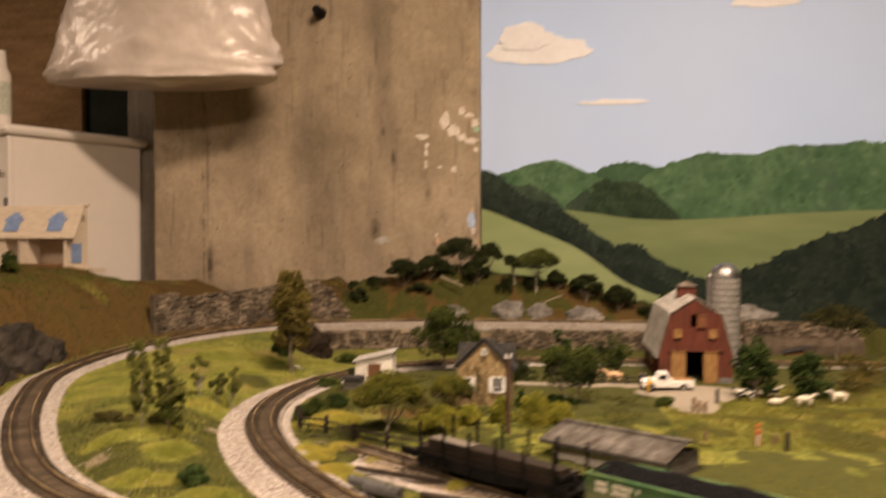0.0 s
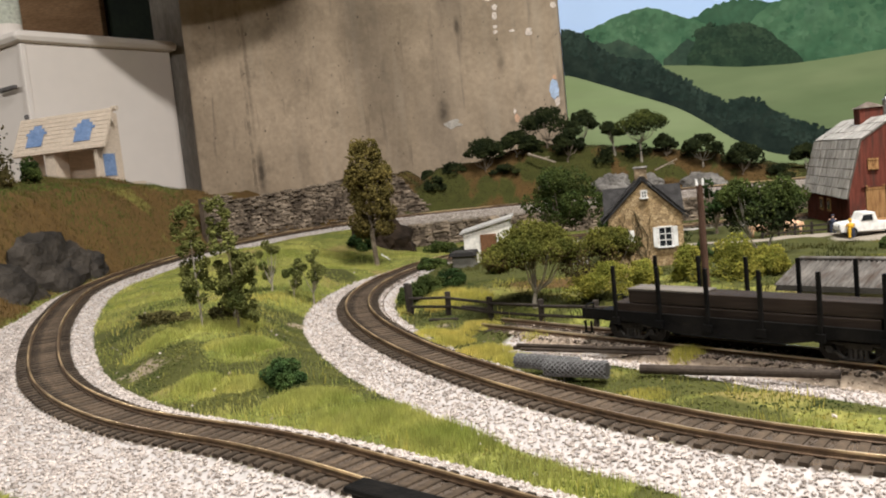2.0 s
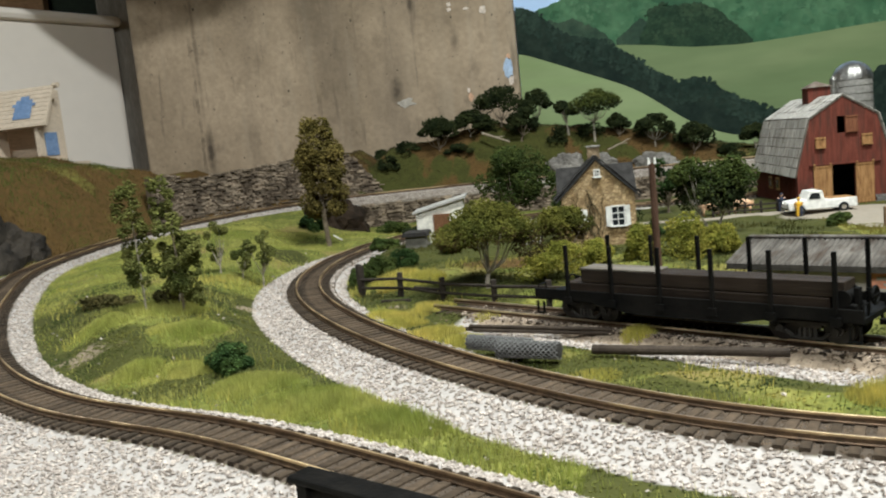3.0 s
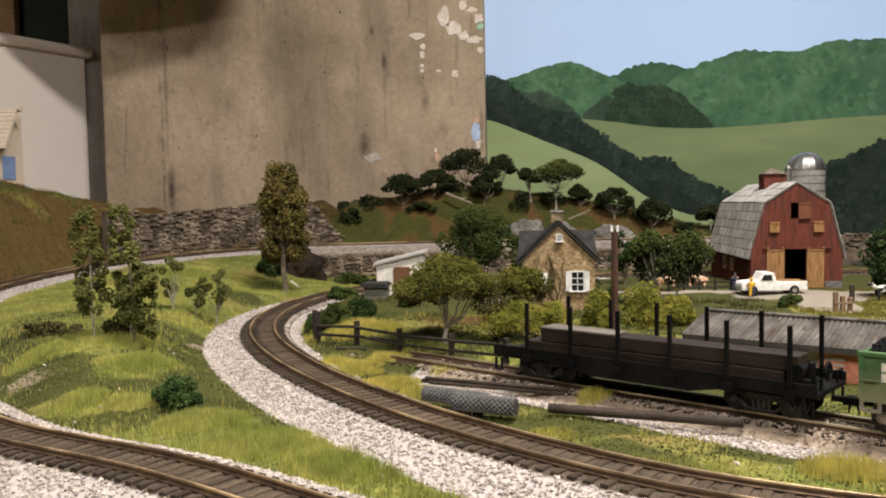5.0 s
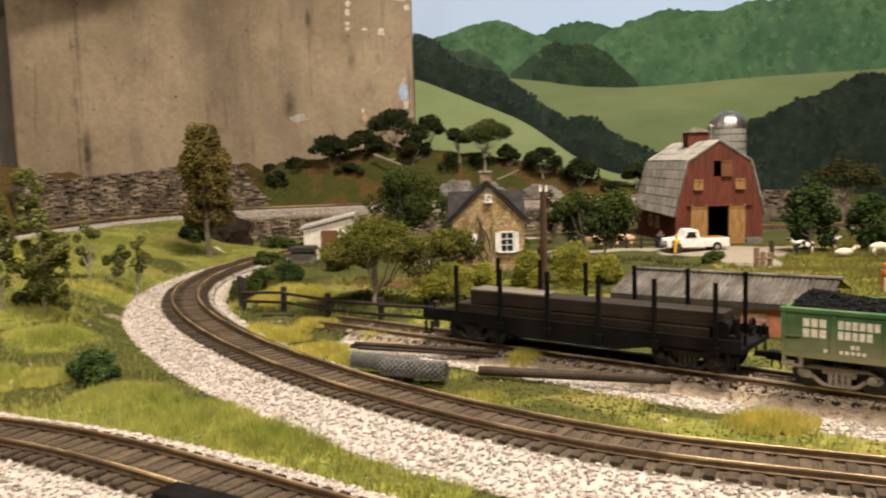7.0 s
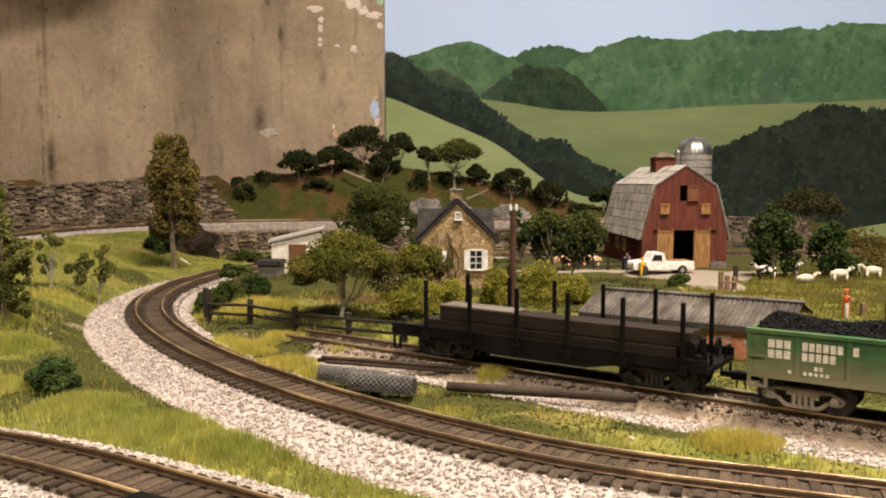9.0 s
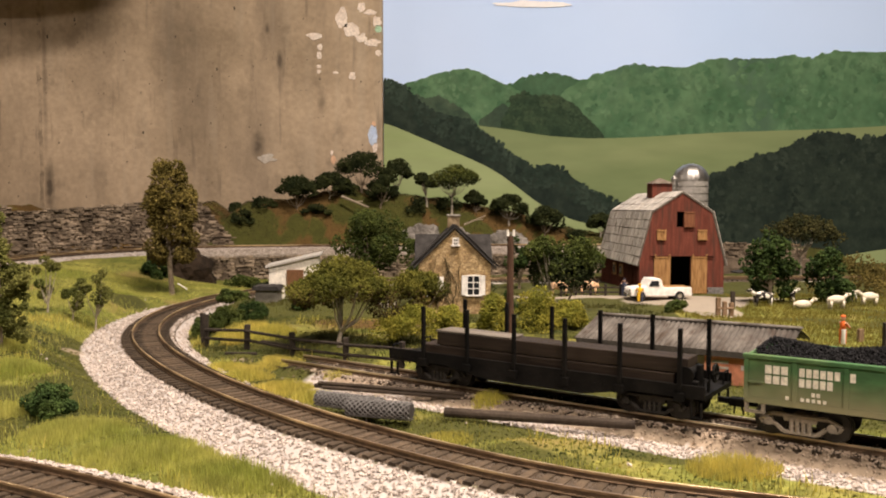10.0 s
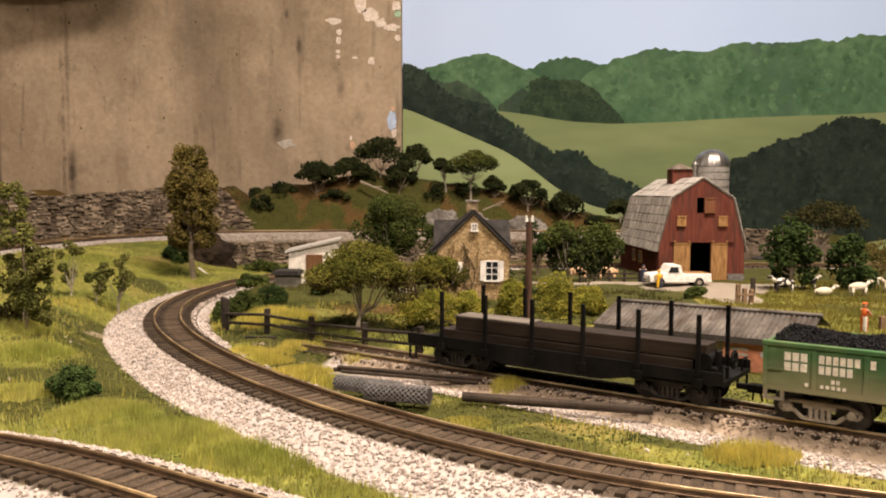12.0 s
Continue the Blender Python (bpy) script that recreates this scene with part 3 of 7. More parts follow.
track_grit(INNER, 60000, 13, "dark brown grit packed between the ties")
track_grit(SIDING, 14000, 17, "brown dirt and grit between the siding rails", material("siding_dirt", (0.12, 0.085, 0.058), (0.27, 0.20, 0.14), 50.0, 0.9, 0.2, island=0.3), 0.007)
track_grit(OUTER, 42000, 18, "dark brown grit packed between the outer track ties")
scatter(80000, -0.058, 0.30, 0.19, 0.50, lambda x, y, i, o, s, n: (s < 0.0225) * (i > 0.02) * np.where(s > 0.0095, 1.0, 0.12), (0.00035, 0.0007), "siding_gravel", material("dusty_gravel", (0.27, 0.21, 0.155), (0.47, 0.39, 0.315), 50.0, 0.9, 0.2, island=0.35), "dusty gravel burying the siding ties", 14, 0.0006)
DARKFOAM = material("dark_ground_foam", (0.038, 0.050, 0.012), (0.125, 0.122, 0.028), 30.0, 0.95, 0.0, island=0.4, low=0.40, high=0.60)


def foam_keep(dark_part):
    def keep(x, y, d_in, d_out, d_sid, inside):
        bal, brown, drive, bed, dark = zone_values(x, y, d_in, d_out, d_sid, inside)
        share = np.clip(dark, 0, 1) if dark_part else 0.7 * (1 - np.clip(1.3 * dark, 0, 1))
        return np.where(inside, 0.2 + 0.8 * ease(lumps(x, y, 26, 55.0), -0.2, 0.25), 0.0) * share * (bal < 0.3) * (bed < 0.2)
    return keep


scatter(100000, -0.36, 0.36, 0.12, 0.66, foam_keep(False), (0.0003, 0.0008), "ground_foam", TURF, "crumbled green and olive ground foam on the turf", 15, 0.0002)
scatter(120000, -0.34, 0.20, 0.22, 0.62, foam_keep(True), (0.0003, 0.0008), "ground_foam", DARKFOAM, "crumbled dark green ground foam in the hollows", 16, 0.0002)
scatter(110000, -0.66, 0.05, 0.50, 1.30, ballast_keep, (0.0007, 0.0013), "ballast", BALLAST, "pale grey crushed stone ballast round the far curve", 12)


# ---------------------------------------------------------------- room shell
WALLPAINT = material("basement_paint", (0.13, 0.115, 0.10), (0.17, 0.15, 0.13), 3.0, 0.9, 0.1, fine=60.0)
FLOORPAINT = material("basement_floor", (0.09, 0.085, 0.078), (0.13, 0.12, 0.11), 3.0, 0.8, 0.1, fine=40.0)
BOARD = material("layout_board", (0.30, 0.21, 0.12), (0.38, 0.27, 0.16), 12.0, 0.7, 0.1, size=(1, 8, 8))
CARDBOARD = material("brown_board", (0.20, 0.115, 0.055), (0.27, 0.165, 0.085), 10.0, 0.85, 0.1, size=(1, 1, 5), fine=80.0)

tagged(link("wall_concrete", boxed(-0.729, -0.053, 1.43, 1.62, -1.1, 1.25, bevel=0.004), CONCRETE), "bare poured concrete wall with board marks and pits", "wall", kind="structure")
tagged(link("wall_back", boxed(-2.3, 2.3, 1.95, 2.1, -1.1, 1.25), WALLPAINT), "plain basement wall behind the layout", "wall", kind="structure")
tagged(link("wall_left", boxed(-2.3, -2.2, -2.4, 1.95, -1.1, 1.25), WALLPAINT), "plain basement wall", "wall", kind="structure")
tagged(link("wall_right", boxed(2.2, 2.3, -2.4, 1.95, -1.1, 1.25), WALLPAINT), "plain basement wall", "wall", kind="structure")
tagged(link("wall_front", boxed(-2.3, 2.3, -2.5, -2.4, -1.1, 1.25), WALLPAINT), "plain basement wall", "wall", kind="structure")
tagged(link("floor", boxed(-2.3, 2.3, -2.4, 1.95, -1.2, -1.1), FLOORPAINT), "grey painted concrete basement floor", "floor", kind="structure")
tagged(link("ceiling", boxed(-2.3, 2.3, -2.5, 2.1, 1.25, 1.35), WALLPAINT), "plain pale basement ceiling", "ceiling", kind="structure")
tagged(link("layout_table", boxed(-1.15, 1.25, -0.03, 1.425, -0.10, -0.03), BOARD), "wooden table top under the scenery", "table", kind="structure")


# ---------------------------------------------------------------- painted backdrop
def paint(name, a, b, scale, c=None, grainy=0.15):
    return material(name, a, b, scale, 0.85, 0.04, fine=scale * 5, grainy=grainy, stain=c, stain_scale=scale * 0.6, stain_low=0.5, stain_high=0.7)


SKY = paint("painted_sky", (0.54, 0.70, 1.0), (0.50, 0.675, 0.99), 2.0, grainy=0.01)
CLOUD = paint("painted_cloud", (0.86, 0.87, 0.90), (0.80, 0.80, 0.84), 20.0, grainy=0.03)
FARHILL = paint("painted_far_wood", (0.048, 0.116, 0.058), (0.098, 0.188, 0.098), 13.0, (0.058, 0.112, 0.074))
HILLBACK = paint("painted_hump_wood", (0.034, 0.088, 0.048), (0.060, 0.125, 0.068), 16.0)
GREYWOOD = paint("painted_grey_wood", (0.034, 0.060, 0.040), (0.062, 0.094, 0.060), 30.0)
MIDWOOD = paint("painted_mid_wood", (0.016, 0.034, 0.020), (0.032, 0.060, 0.032), 45.0)
DARKWOOD = paint("painted_dark_wood", (0.010, 0.019, 0.015), (0.023, 0.036, 0.026), 45.0)
FIELD = material("painted_field", (0.255, 0.325, 0.145), (0.300, 0.362, 0.180), 4.0, 0.85, 0.02, fine=14.0, size=(1, 1, 4), grainy=0.05)

MEADOW = material("painted_meadow", (0.165, 0.218, 0.100), (0.212, 0.260, 0.126), 4.0, 0.85, 0.02, fine=14.0, size=(1, 1, 4), grainy=0.05)

backdrop = tagged(new("backdrop"), "painted landscape backdrop of green hills under a pale sky", "backdrop", kind="structure")
part("sky", boxed(-0.053, 1.95, 1.462, 1.475, -0.1, 1.24), SKY, backdrop, "pale blue painted sky")


def painted(name, xs, tops, bottom, y, mat, label, bump=0.006, grain=70.0, seed=1.0):
    """A painted shape with a leafy or smooth upper edge."""
    x = np.arange(xs[0], xs[-1], 0.0022)
    z = np.interp(x, xs, tops)
    soft = np.convolve(np.pad(z, 9, mode="edge"), np.ones(19) / 19, "valid")
    ragged = [bump * (1.1 * noise.noise((a * grain * 0.45, seed, 0)) + abs(noise.noise((a * grain, seed, 2))) * (1.0 + 1.2 * noise.noise((a * 18, seed, 9))) + 0.5 * noise.noise((a * grain * 3.1, seed, 4))) for a in x]
    top = soft + np.array(ragged)
    bm = bmesh.new()
    upper = [bm.verts.new((a, y, b)) for a, b in zip(x, top)]
    lower = [bm.verts.new((a, y, min(bottom, b - 0.001))) for a, b in zip(x, top)]
    for k in range(len(x) - 1):
        bm.faces.new((lower[k], lower[k + 1], upper[k + 1], upper[k]))
    rim = bmesh.ops.extrude_face_region(bm, geom=list(bm.faces))
    bmesh.ops.translate(bm, vec=(0, 0.0012, 0), verts=[v for v in rim["geom"] if isinstance(v, bmesh.types.BMVert)])
    bmesh.ops.recalc_face_normals(bm, faces=bm.faces)
    return part(name, bm, mat, backdrop, label)


painted("far_hill", (0.10, 0.175, 0.193, 0.223, 0.254, 0.269, 0.289, 0.36), (0.270, 0.305, 0.312, 0.318, 0.320, 0.312, 0.308, 0.28), 0.0, 1.4606, HILLBACK, "deeper green wooded hump", 0.006, 46.0, 21.0)
painted("far_hill", (-0.052, -0.011, 0.013, 0.044, 0.070, 0.106, 0.126, 0.147, 0.172, 0.202, 0.26), (0.285, 0.298, 0.308, 0.319, 0.322, 0.323, 0.315, 0.305, 0.292, 0.275, 0.24), 0.0, 1.4600, FARHILL, "bright green wooded hill", 0.006, 40.0, 2.0)
painted("far_hill", (0.225, 0.251, 0.283, 0.314, 0.344, 0.364, 0.389, 0.409, 0.428, 0.448, 0.463, 0.493, 0.527, 0.551, 0.576, 0.605, 0.634, 0.776, 1.2, 1.9), (0.235, 0.283, 0.302, 0.316, 0.325, 0.328, 0.340, 0.333, 0.330, 0.334, 0.328, 0.338, 0.347, 0.346, 0.341, 0.346, 0.349, 0.360, 0.37, 0.34), 0.0, 1.4594, FARHILL, "bright green wooded hill", 0.006, 40.0, 23.0)
painted("wood_patch", (0.112, 0.120, 0.125, 0.141, 0.166, 0.190), (0.222, 0.238, 0.258, 0.266, 0.260, 0.215), 0.2, 1.4588, GREYWOOD, "grey green painted wood", 0.006, 75.0, 6.0)
painted("wood_patch", (0.150, 0.158, 0.166, 0.192, 0.212, 0.248, 0.278, 0.303, 0.332), (0.212, 0.262, 0.274, 0.286, 0.277, 0.280, 0.262, 0.238, 0.206), 0.2, 1.4583, MIDWOOD, "darker green painted wood", 0.006, 75.0, 5.0)
painted("field", (0.09, 0.105, 0.161, 0.232, 0.308, 0.383, 0.473, 0.581, 0.705, 1.2, 1.9), (0.231, 0.228, 0.222, 0.210, 0.206, 0.208, 0.214, 0.220, 0.224, 0.25, 0.24), 0.0, 1.4570, MEADOW, "light green painted meadow", 0.0006, 20.0, 3.0)
painted("hedgerow", (-0.052, -0.010, 0.017, 0.043, 0.079, 0.094, 0.112, 0.13), (0.282, 0.279, 0.276, 0.273, 0.264, 0.244, 0.226, 0.20), 0.15, 1.4562, GREYWOOD, "grey green painted hedgerow", 0.006, 80.0, 17.0)
painted("hedgerow", (-0.052, -0.024, -0.003, 0.007, 0.043, 0.099, 0.125, 0.150, 0.170, 0.201, 0.226, 0.257, 0.277, 0.302, 0.333, 0.355, 0.45), (0.307, 0.299, 0.285, 0.266, 0.245, 0.231, 0.205, 0.198, 0.175, 0.157, 0.158, 0.155, 0.136, 0.116, 0.104, 0.097, 0.07), 0.0, 1.4555, DARKWOOD, "dark painted hedgerow", 0.006, 80.0, 7.0)
painted("near_field", (-0.052, -0.010, 0.042, 0.088, 0.129, 0.160, 0.190, 0.228, 0.287, 0.40), (0.232, 0.215, 0.193, 0.174, 0.156, 0.136, 0.113, 0.085, 0.060, 0.050), -0.02, 1.4540, FIELD, "light green painted slope", 0.0004, 20.0, 9.0)
painted("dark_wood", (0.33, 0.40, 0.511, 0.589, 0.637, 0.715, 0.782, 1.0, 1.9), (0.05, 0.085, 0.136, 0.172, 0.184, 0.221, 0.208, 0.23, 0.22), 0.0, 1.4540, DARKWOOD, "dark painted wood", 0.007, 70.0, 11.0)
painted("low_field", (0.68, 0.76, 0.82, 1.0, 1.9), (-0.022, 0.002, 0.012, 0.03, 0.04), -0.05, 1.4525, FIELD, "bright green painted strip", 0.0004, 20.0, 13.0)


def dabs(name, xs, tops, depth, y, mat, count, size, seed, label, rise=0.003):
    """Loose brush dabs of leaves over a painted wood."""
    dice = np.random.default_rng(seed)
    bm = bmesh.new()
    for _ in range(count):
        x = dice.uniform(xs[0], xs[-1])
        z = np.interp(x, xs, tops) + rise - depth * dice.uniform(0, 1) ** 1.4
        r, lean = dice.uniform(*size), dice.uniform(0, 3.14)
        ring = []
        for k in range(9):
            a = k / 9 * math.tau
            q = r * dice.uniform(0.65, 1.1)
            u, v = q * math.cos(a), q * 0.7 * math.sin(a)
            ring.append(bm.verts.new((x + u * math.cos(lean) - v * math.sin(lean), y - dice.uniform(0, 0.0003), z + u * math.sin(lean) + v * math.cos(lean))))
        bm.faces.new(ring[::-1])
    return tagged(part(name, bm, mat, backdrop), label, kind="stuff")


def dab_paint(name, a, b):
    return material(name, a, b, 30.0, 0.85, 0.0, island=0.16, grainy=0.1)


LIGHT_LEAF = dab_paint("light_leaf_paint", (0.050, 0.118, 0.060), (0.095, 0.180, 0.096))
dabs("leaf_dabs", (-0.045, -0.011, 0.044, 0.106, 0.147, 0.20), (0.285, 0.298, 0.318, 0.322, 0.304, 0.275), 0.09, 1.4597, LIGHT_LEAF, 240, (0.003, 0.011), 1, "brush dabs on the green hills", -0.008)
dabs("leaf_dabs", (0.25, 0.283, 0.344, 0.389, 0.463, 0.527, 0.634, 0.776, 1.2), (0.278, 0.300, 0.324, 0.338, 0.327, 0.345, 0.348, 0.358, 0.366), 0.12, 1.4591, LIGHT_LEAF, 620, (0.003, 0.012), 5, "brush dabs on the green hills", -0.008)
dabs("leaf_dabs", (0.160, 0.192, 0.212, 0.248, 0.278, 0.303, 0.325), (0.270, 0.284, 0.276, 0.278, 0.260, 0.236, 0.212), 0.05, 1.4580, dab_paint("mid_leaf_paint", (0.020, 0.042, 0.024), (0.042, 0.070, 0.038)), 420, (0.002, 0.005), 2, "brush dabs on the darker wood")
dabs("leaf_dabs", (-0.050, -0.003, 0.007, 0.043, 0.099, 0.125, 0.150, 0.170, 0.201, 0.257, 0.302, 0.355), (0.305, 0.286, 0.266, 0.245, 0.231, 0.205, 0.198, 0.175, 0.157, 0.155, 0.116, 0.098), 0.040, 1.4551, dab_paint("hedge_leaf_paint", (0.013, 0.026, 0.019), (0.034, 0.054, 0.040)), 700, (0.002, 0.006), 3, "brush dabs on the hedgerow")
dabs("leaf_dabs", (0.40, 0.511, 0.589, 0.637, 0.715, 0.782, 1.0, 1.3), (0.083, 0.135, 0.171, 0.183, 0.220, 0.207, 0.23, 0.22), 0.14, 1.4536, dab_paint("wood_leaf_paint", (0.010, 0.019, 0.015), (0.028, 0.042, 0.031)), 1400, (0.002, 0.008), 4, "brush dabs on the dark wood")


def cloud(x, z, wide, high, seed, y=1.4605):
    bm, dice = bmesh.new(), random.Random(seed)
    ring = []
    for k in range(64):
        a = k / 64 * math.tau
        r = 1 + 0.28 * noise.noise((math.cos(a) * 2.2 + seed, math.sin(a) * 2.2, seed)) + 0.08 * noise.noise((math.cos(a) * 8, math.sin(a) * 8, seed))
        ring.append(bm.verts.new((x + math.cos(a) * wide / 2 * r, y, z + math.sin(a) * high / 2 * r * (0.55 if math.sin(a) < 0 else 1))))
    bm.faces.new(ring)
    rim = bmesh.ops.extrude_face_region(bm, geom=list(bm.faces))
    bmesh.ops.translate(bm, vec=(0, 0.0012, 0), verts=[v for v in rim["geom"] if isinstance(v, bmesh.types.BMVert)])
    bmesh.ops.recalc_face_normals(bm, faces=bm.faces)
    part("cloud", bm, CLOUD, backdrop, "small white painted cloud")


cloud(0.06, 0.535, 0.20, 0.075, 3)
cloud(0.035, 0.560, 0.10, 0.07, 8, 1.4585)
cloud(0.205, 0.435, 0.13, 0.014, 5)
cloud(0.49, 0.617, 0.13, 0.03, 9)


# ---------------------------------------------------------------- dry stone walls
STONE = material("dry_stone", (0.100, 0.076, 0.054), (0.29, 0.230, 0.168), 55.0, 0.9, 0.6, fine=700.0, island=0.45, grainy=0.35)
MORTAR = material("wall_core", (0.070, 0.052, 0.036), (0.12, 0.092, 0.066), 80.0, 0.95, 0.3)
ROCK = material("plaster_rock", (0.11, 0.10, 0.09), (0.27, 0.25, 0.225), 45.0, 0.85, 0.6, fine=300.0, dist=0.003)


def stone_wall(line, along, bottoms, tops, face, label, seed, course=0.0025):
    """Courses of small uneven stones in front of a dark core; face: +1 or -1, the side of the line that shows."""
    dice = random.Random(seed)
    wall = thing("stone_wall", Matrix(), label, "wall", "dry stone walls")
    run = np.concatenate([[0], np.cumsum(np.linalg.norm(np.diff(line[:, :2], axis=0), axis=1))])
    core_v, core_f = [], []
    for k in range(len(line)):
        a, p = along[k], line[k]
        for u, v in ((0.0, bottoms[k]), (0.0, tops[k] - 0.002), (-0.008, tops[k] - 0.002), (-0.008, bottoms[k])):
            core_v.append((p[0] - a[1] * u * face, p[1] + a[0] * u * face, v))
    for k in range(len(line) - 1):
        core_f += [(k * 4 + c, k * 4 + (c + 1) % 4, k * 4 + 4 + (c + 1) % 4, k * 4 + 4 + c) for c in range(4)]
    core_f += [(0, 1, 2, 3), tuple((len(line) - 1) * 4 + c for c in (3, 2, 1, 0))]
    raw("core", core_v, core_f, MORTAR, wall)
    verts, faces = [], []
    z = min(bottoms)
    while z < max(tops):
        high = course * dice.uniform(0.7, 1.35)
        s = dice.uniform(0, 0.006)
        while s < run[-1] - 0.004:
            wide = dice.choice((0.004, 0.006, 0.008, 0.011, 0.015)) * dice.uniform(0.8, 1.2)
            k = int(np.searchsorted(run, min(s + wide / 2, run[-1] - 1e-6)))
            zz = z + 0.0020 * noise.noise((s * 22, z * 6, seed)) + 0.0006 * noise.noise((s * 90, z * 30, seed))
            if bottoms[k] - 0.002 < zz < tops[k] - high * 0.5:
                p, a = line[k], along[k]
                out, gap = dice.uniform(0.0004, 0.0046), 0.0003
                w, h = wide / 2 - gap, high * dice.uniform(0.75, 1.35) - gap
                base = len(verts)
                for u, v, o in ((-w, 0, 0), (w, 0, 0), (w, h, 0), (-w, h, 0), (-w * 0.86, h * 0.12, out), (w * 0.86, h * 0.16, out), (w * 0.82, h * 0.86, out), (-w * 0.84, h * 0.9, out)):
                    u, v = u + dice.uniform(-1, 1) * 0.0005, v + dice.uniform(-1, 1) * 0.0004
                    verts.append((p[0] + a[0] * u - a[1] * o * face, p[1] + a[1] * u + a[0] * o * face, zz + v))
                ring = [(4, 5, 6, 7), (0, 1, 5, 4), (1, 2, 6, 5), (2, 3, 7, 6), (3, 0, 4, 7)]
                faces += [tuple(base + i for i in (f if face < 0 else f[::-1])) for f in ring]
            s += wide
        z += high
    tagged(raw("stones", verts, faces, STONE, wall), "grey brown stacked fieldstones", kind="stuff")
    return wall


side, along = offset(OUTER, 0.050)
pick = (OUTER[:, 1] > 0.985) & (side[:, 0] < -0.265) & (OUTER[:, 1] > 0.5)
tops = np.interp(side[pick][::3, 0], CUT_X, CUT_Z)
tops = np.where(np.arange(len(tops)) < 8, 0.088, tops)
stone_wall(side[pick][::3], along[pick][::3], OUTER[pick][::3, 2] - 0.008, tops, -1, "stacked grey fieldstone wall along the railway cutting", 5)
side, along = offset(OUTER, -0.031)
pick = (OUTER[:, 1] > 1.08) & (side[:, 0] > -0.315) & (side[:, 0] < 0.40)
stone_wall(side[pick][::3], along[pick][::3], np.full(pick.sum(), -0.022)[::3], OUTER[pick][::3, 2] - 0.0135, -1, "stacked grey fieldstone retaining wall under the upper track", 6, 0.0028)

side, along = offset(OUTER, -0.034)
pick = (side[:, 0] > 0.395) & (side[:, 0] < 0.60) & (OUTER[:, 1] > 1.2)
stone_wall(side[pick][::3], along[pick][::3], np.full(pick.sum(), 0.006)[::3], np.full(pick.sum(), 0.036)[::3] - 0.010 * ease(side[pick][::3, 0], 0.47, 0.56), -1, "pale fieldstone wall behind the upper track", 8, 0.0030)
# Dark bank that gives the shadow below the pale wall a solid shape.
flat = side[pick][::6] * np.array((1.0, 1.0, 0.0))
shadow_strip = raw("earth_bank", *sweep(flat, along[pick][::6], [(0.004, -0.02), (-0.022, -0.02), (-0.020, 0.000), (-0.012, 0.0105), (0.004, 0.0115)]), MORTAR)
tagged(shadow_strip, "dark bank for the shadow below the pale wall", "bank", kind="structure")

# the pale ballast shoulder that crowns the retaining wall
bank, bank_way = offset(OUTER, 0.0)
pick = (bank[:, 1] > 1.08) & (bank[:, 0] > -0.315) & (bank[:, 0] < 0.36)
shoulder = raw("ballast_shoulder", *sweep(bank[pick][::3], bank_way[pick][::3], [(-0.0165, -0.0030), (-0.0165, -0.0150), (-0.0315, -0.0150), (-0.0320, -0.0125), (-0.0270, -0.0042)]), material("ballast_bank", (0.28, 0.24, 0.20), (0.43, 0.38, 0.33), 260.0, 0.9, 0.8, fine=700.0, grainy=0.3, dist=0.002))
tagged(shoulder, "pale ballast shoulder above the retaining wall", "ballast", kind="structure")
grit = np.random.default_rng(19)
spot = grit.integers(0, pick.sum(), 9000)
slide = grit.uniform(0, 1, 9000)
across = np.interp(slide, [0, 0.55, 1], [-0.0170, -0.0275, -0.0322])
drop_z = np.interp(slide, [0, 0.55, 1], [-0.0028, -0.0042, -0.0125])
base_p, base_a = bank[pick][spot], bank_way[pick][spot]
grit_at = np.stack([base_p[:, 0] - base_a[:, 1] * across, base_p[:, 1] + base_a[:, 0] * across, base_p[:, 2] + drop_z], -1)
tagged(raw("ballast", *crumbs(grit, grit_at, grit.uniform(0.0006, 0.0013, 9000), 0.8), BALLAST), "loose pale ballast on the upper track shoulder", "gravel", kind="stuff")

DARKROCK = material("dark_rock", (0.013, 0.011, 0.009), (0.058, 0.048, 0.038), 30.0, 0.8, 0.6, fine=200.0, dist=0.003)


def rock(x, y, z, w, d, h, seed, label="grey plaster rock outcrop on the slope", mat=None):
    bm = bmesh.new()
    bmesh.ops.create_icosphere(bm, subdivisions=4, radius=1.0)
    for v in bm.verts:
        n = noise.noise(v.co * 1.7 + Vector((seed, 0, 0))) * 0.35 + abs(noise.noise(v.co * 5 + Vector((0, seed, 0)))) * 0.28
        v.co *= 1 + n
        v.co = Vector((v.co.x * w / 2, v.co.y * d / 2, v.co.z * h))
    ob = tagged(link("rock", bm, mat or ROCK), label, "rock", "rock outcrops")
    ob.matrix_world = pose(x, y, z)


for k, (x, y, z, w, d, h) in enumerate(((0.012, 1.30, 0.036, 0.06, 0.03, 0.022), (0.065, 1.305, 0.032, 0.05, 0.03, 0.02), (0.14, 1.30, 0.030, 0.06, 0.03, 0.018), (-0.215, 1.292, 0.034, 0.05, 0.02, 0.02),
                                        (-0.085, 1.30, 0.033, 0.05, 0.03, 0.02), (0.40, 1.295, 0.034, 0.12, 0.03, 0.02))):
    rock(x, y, z, w, d, h, k * 3.7)
rock(-0.300, 1.075, -0.004, 0.085, 0.05, 0.040, 77.0, "dark brown rock at the end of the retaining wall", material("brown_rock", (0.010, 0.007, 0.0045), (0.032, 0.021, 0.013), 60.0, 0.9, 0.6, fine=200.0, dist=0.003))
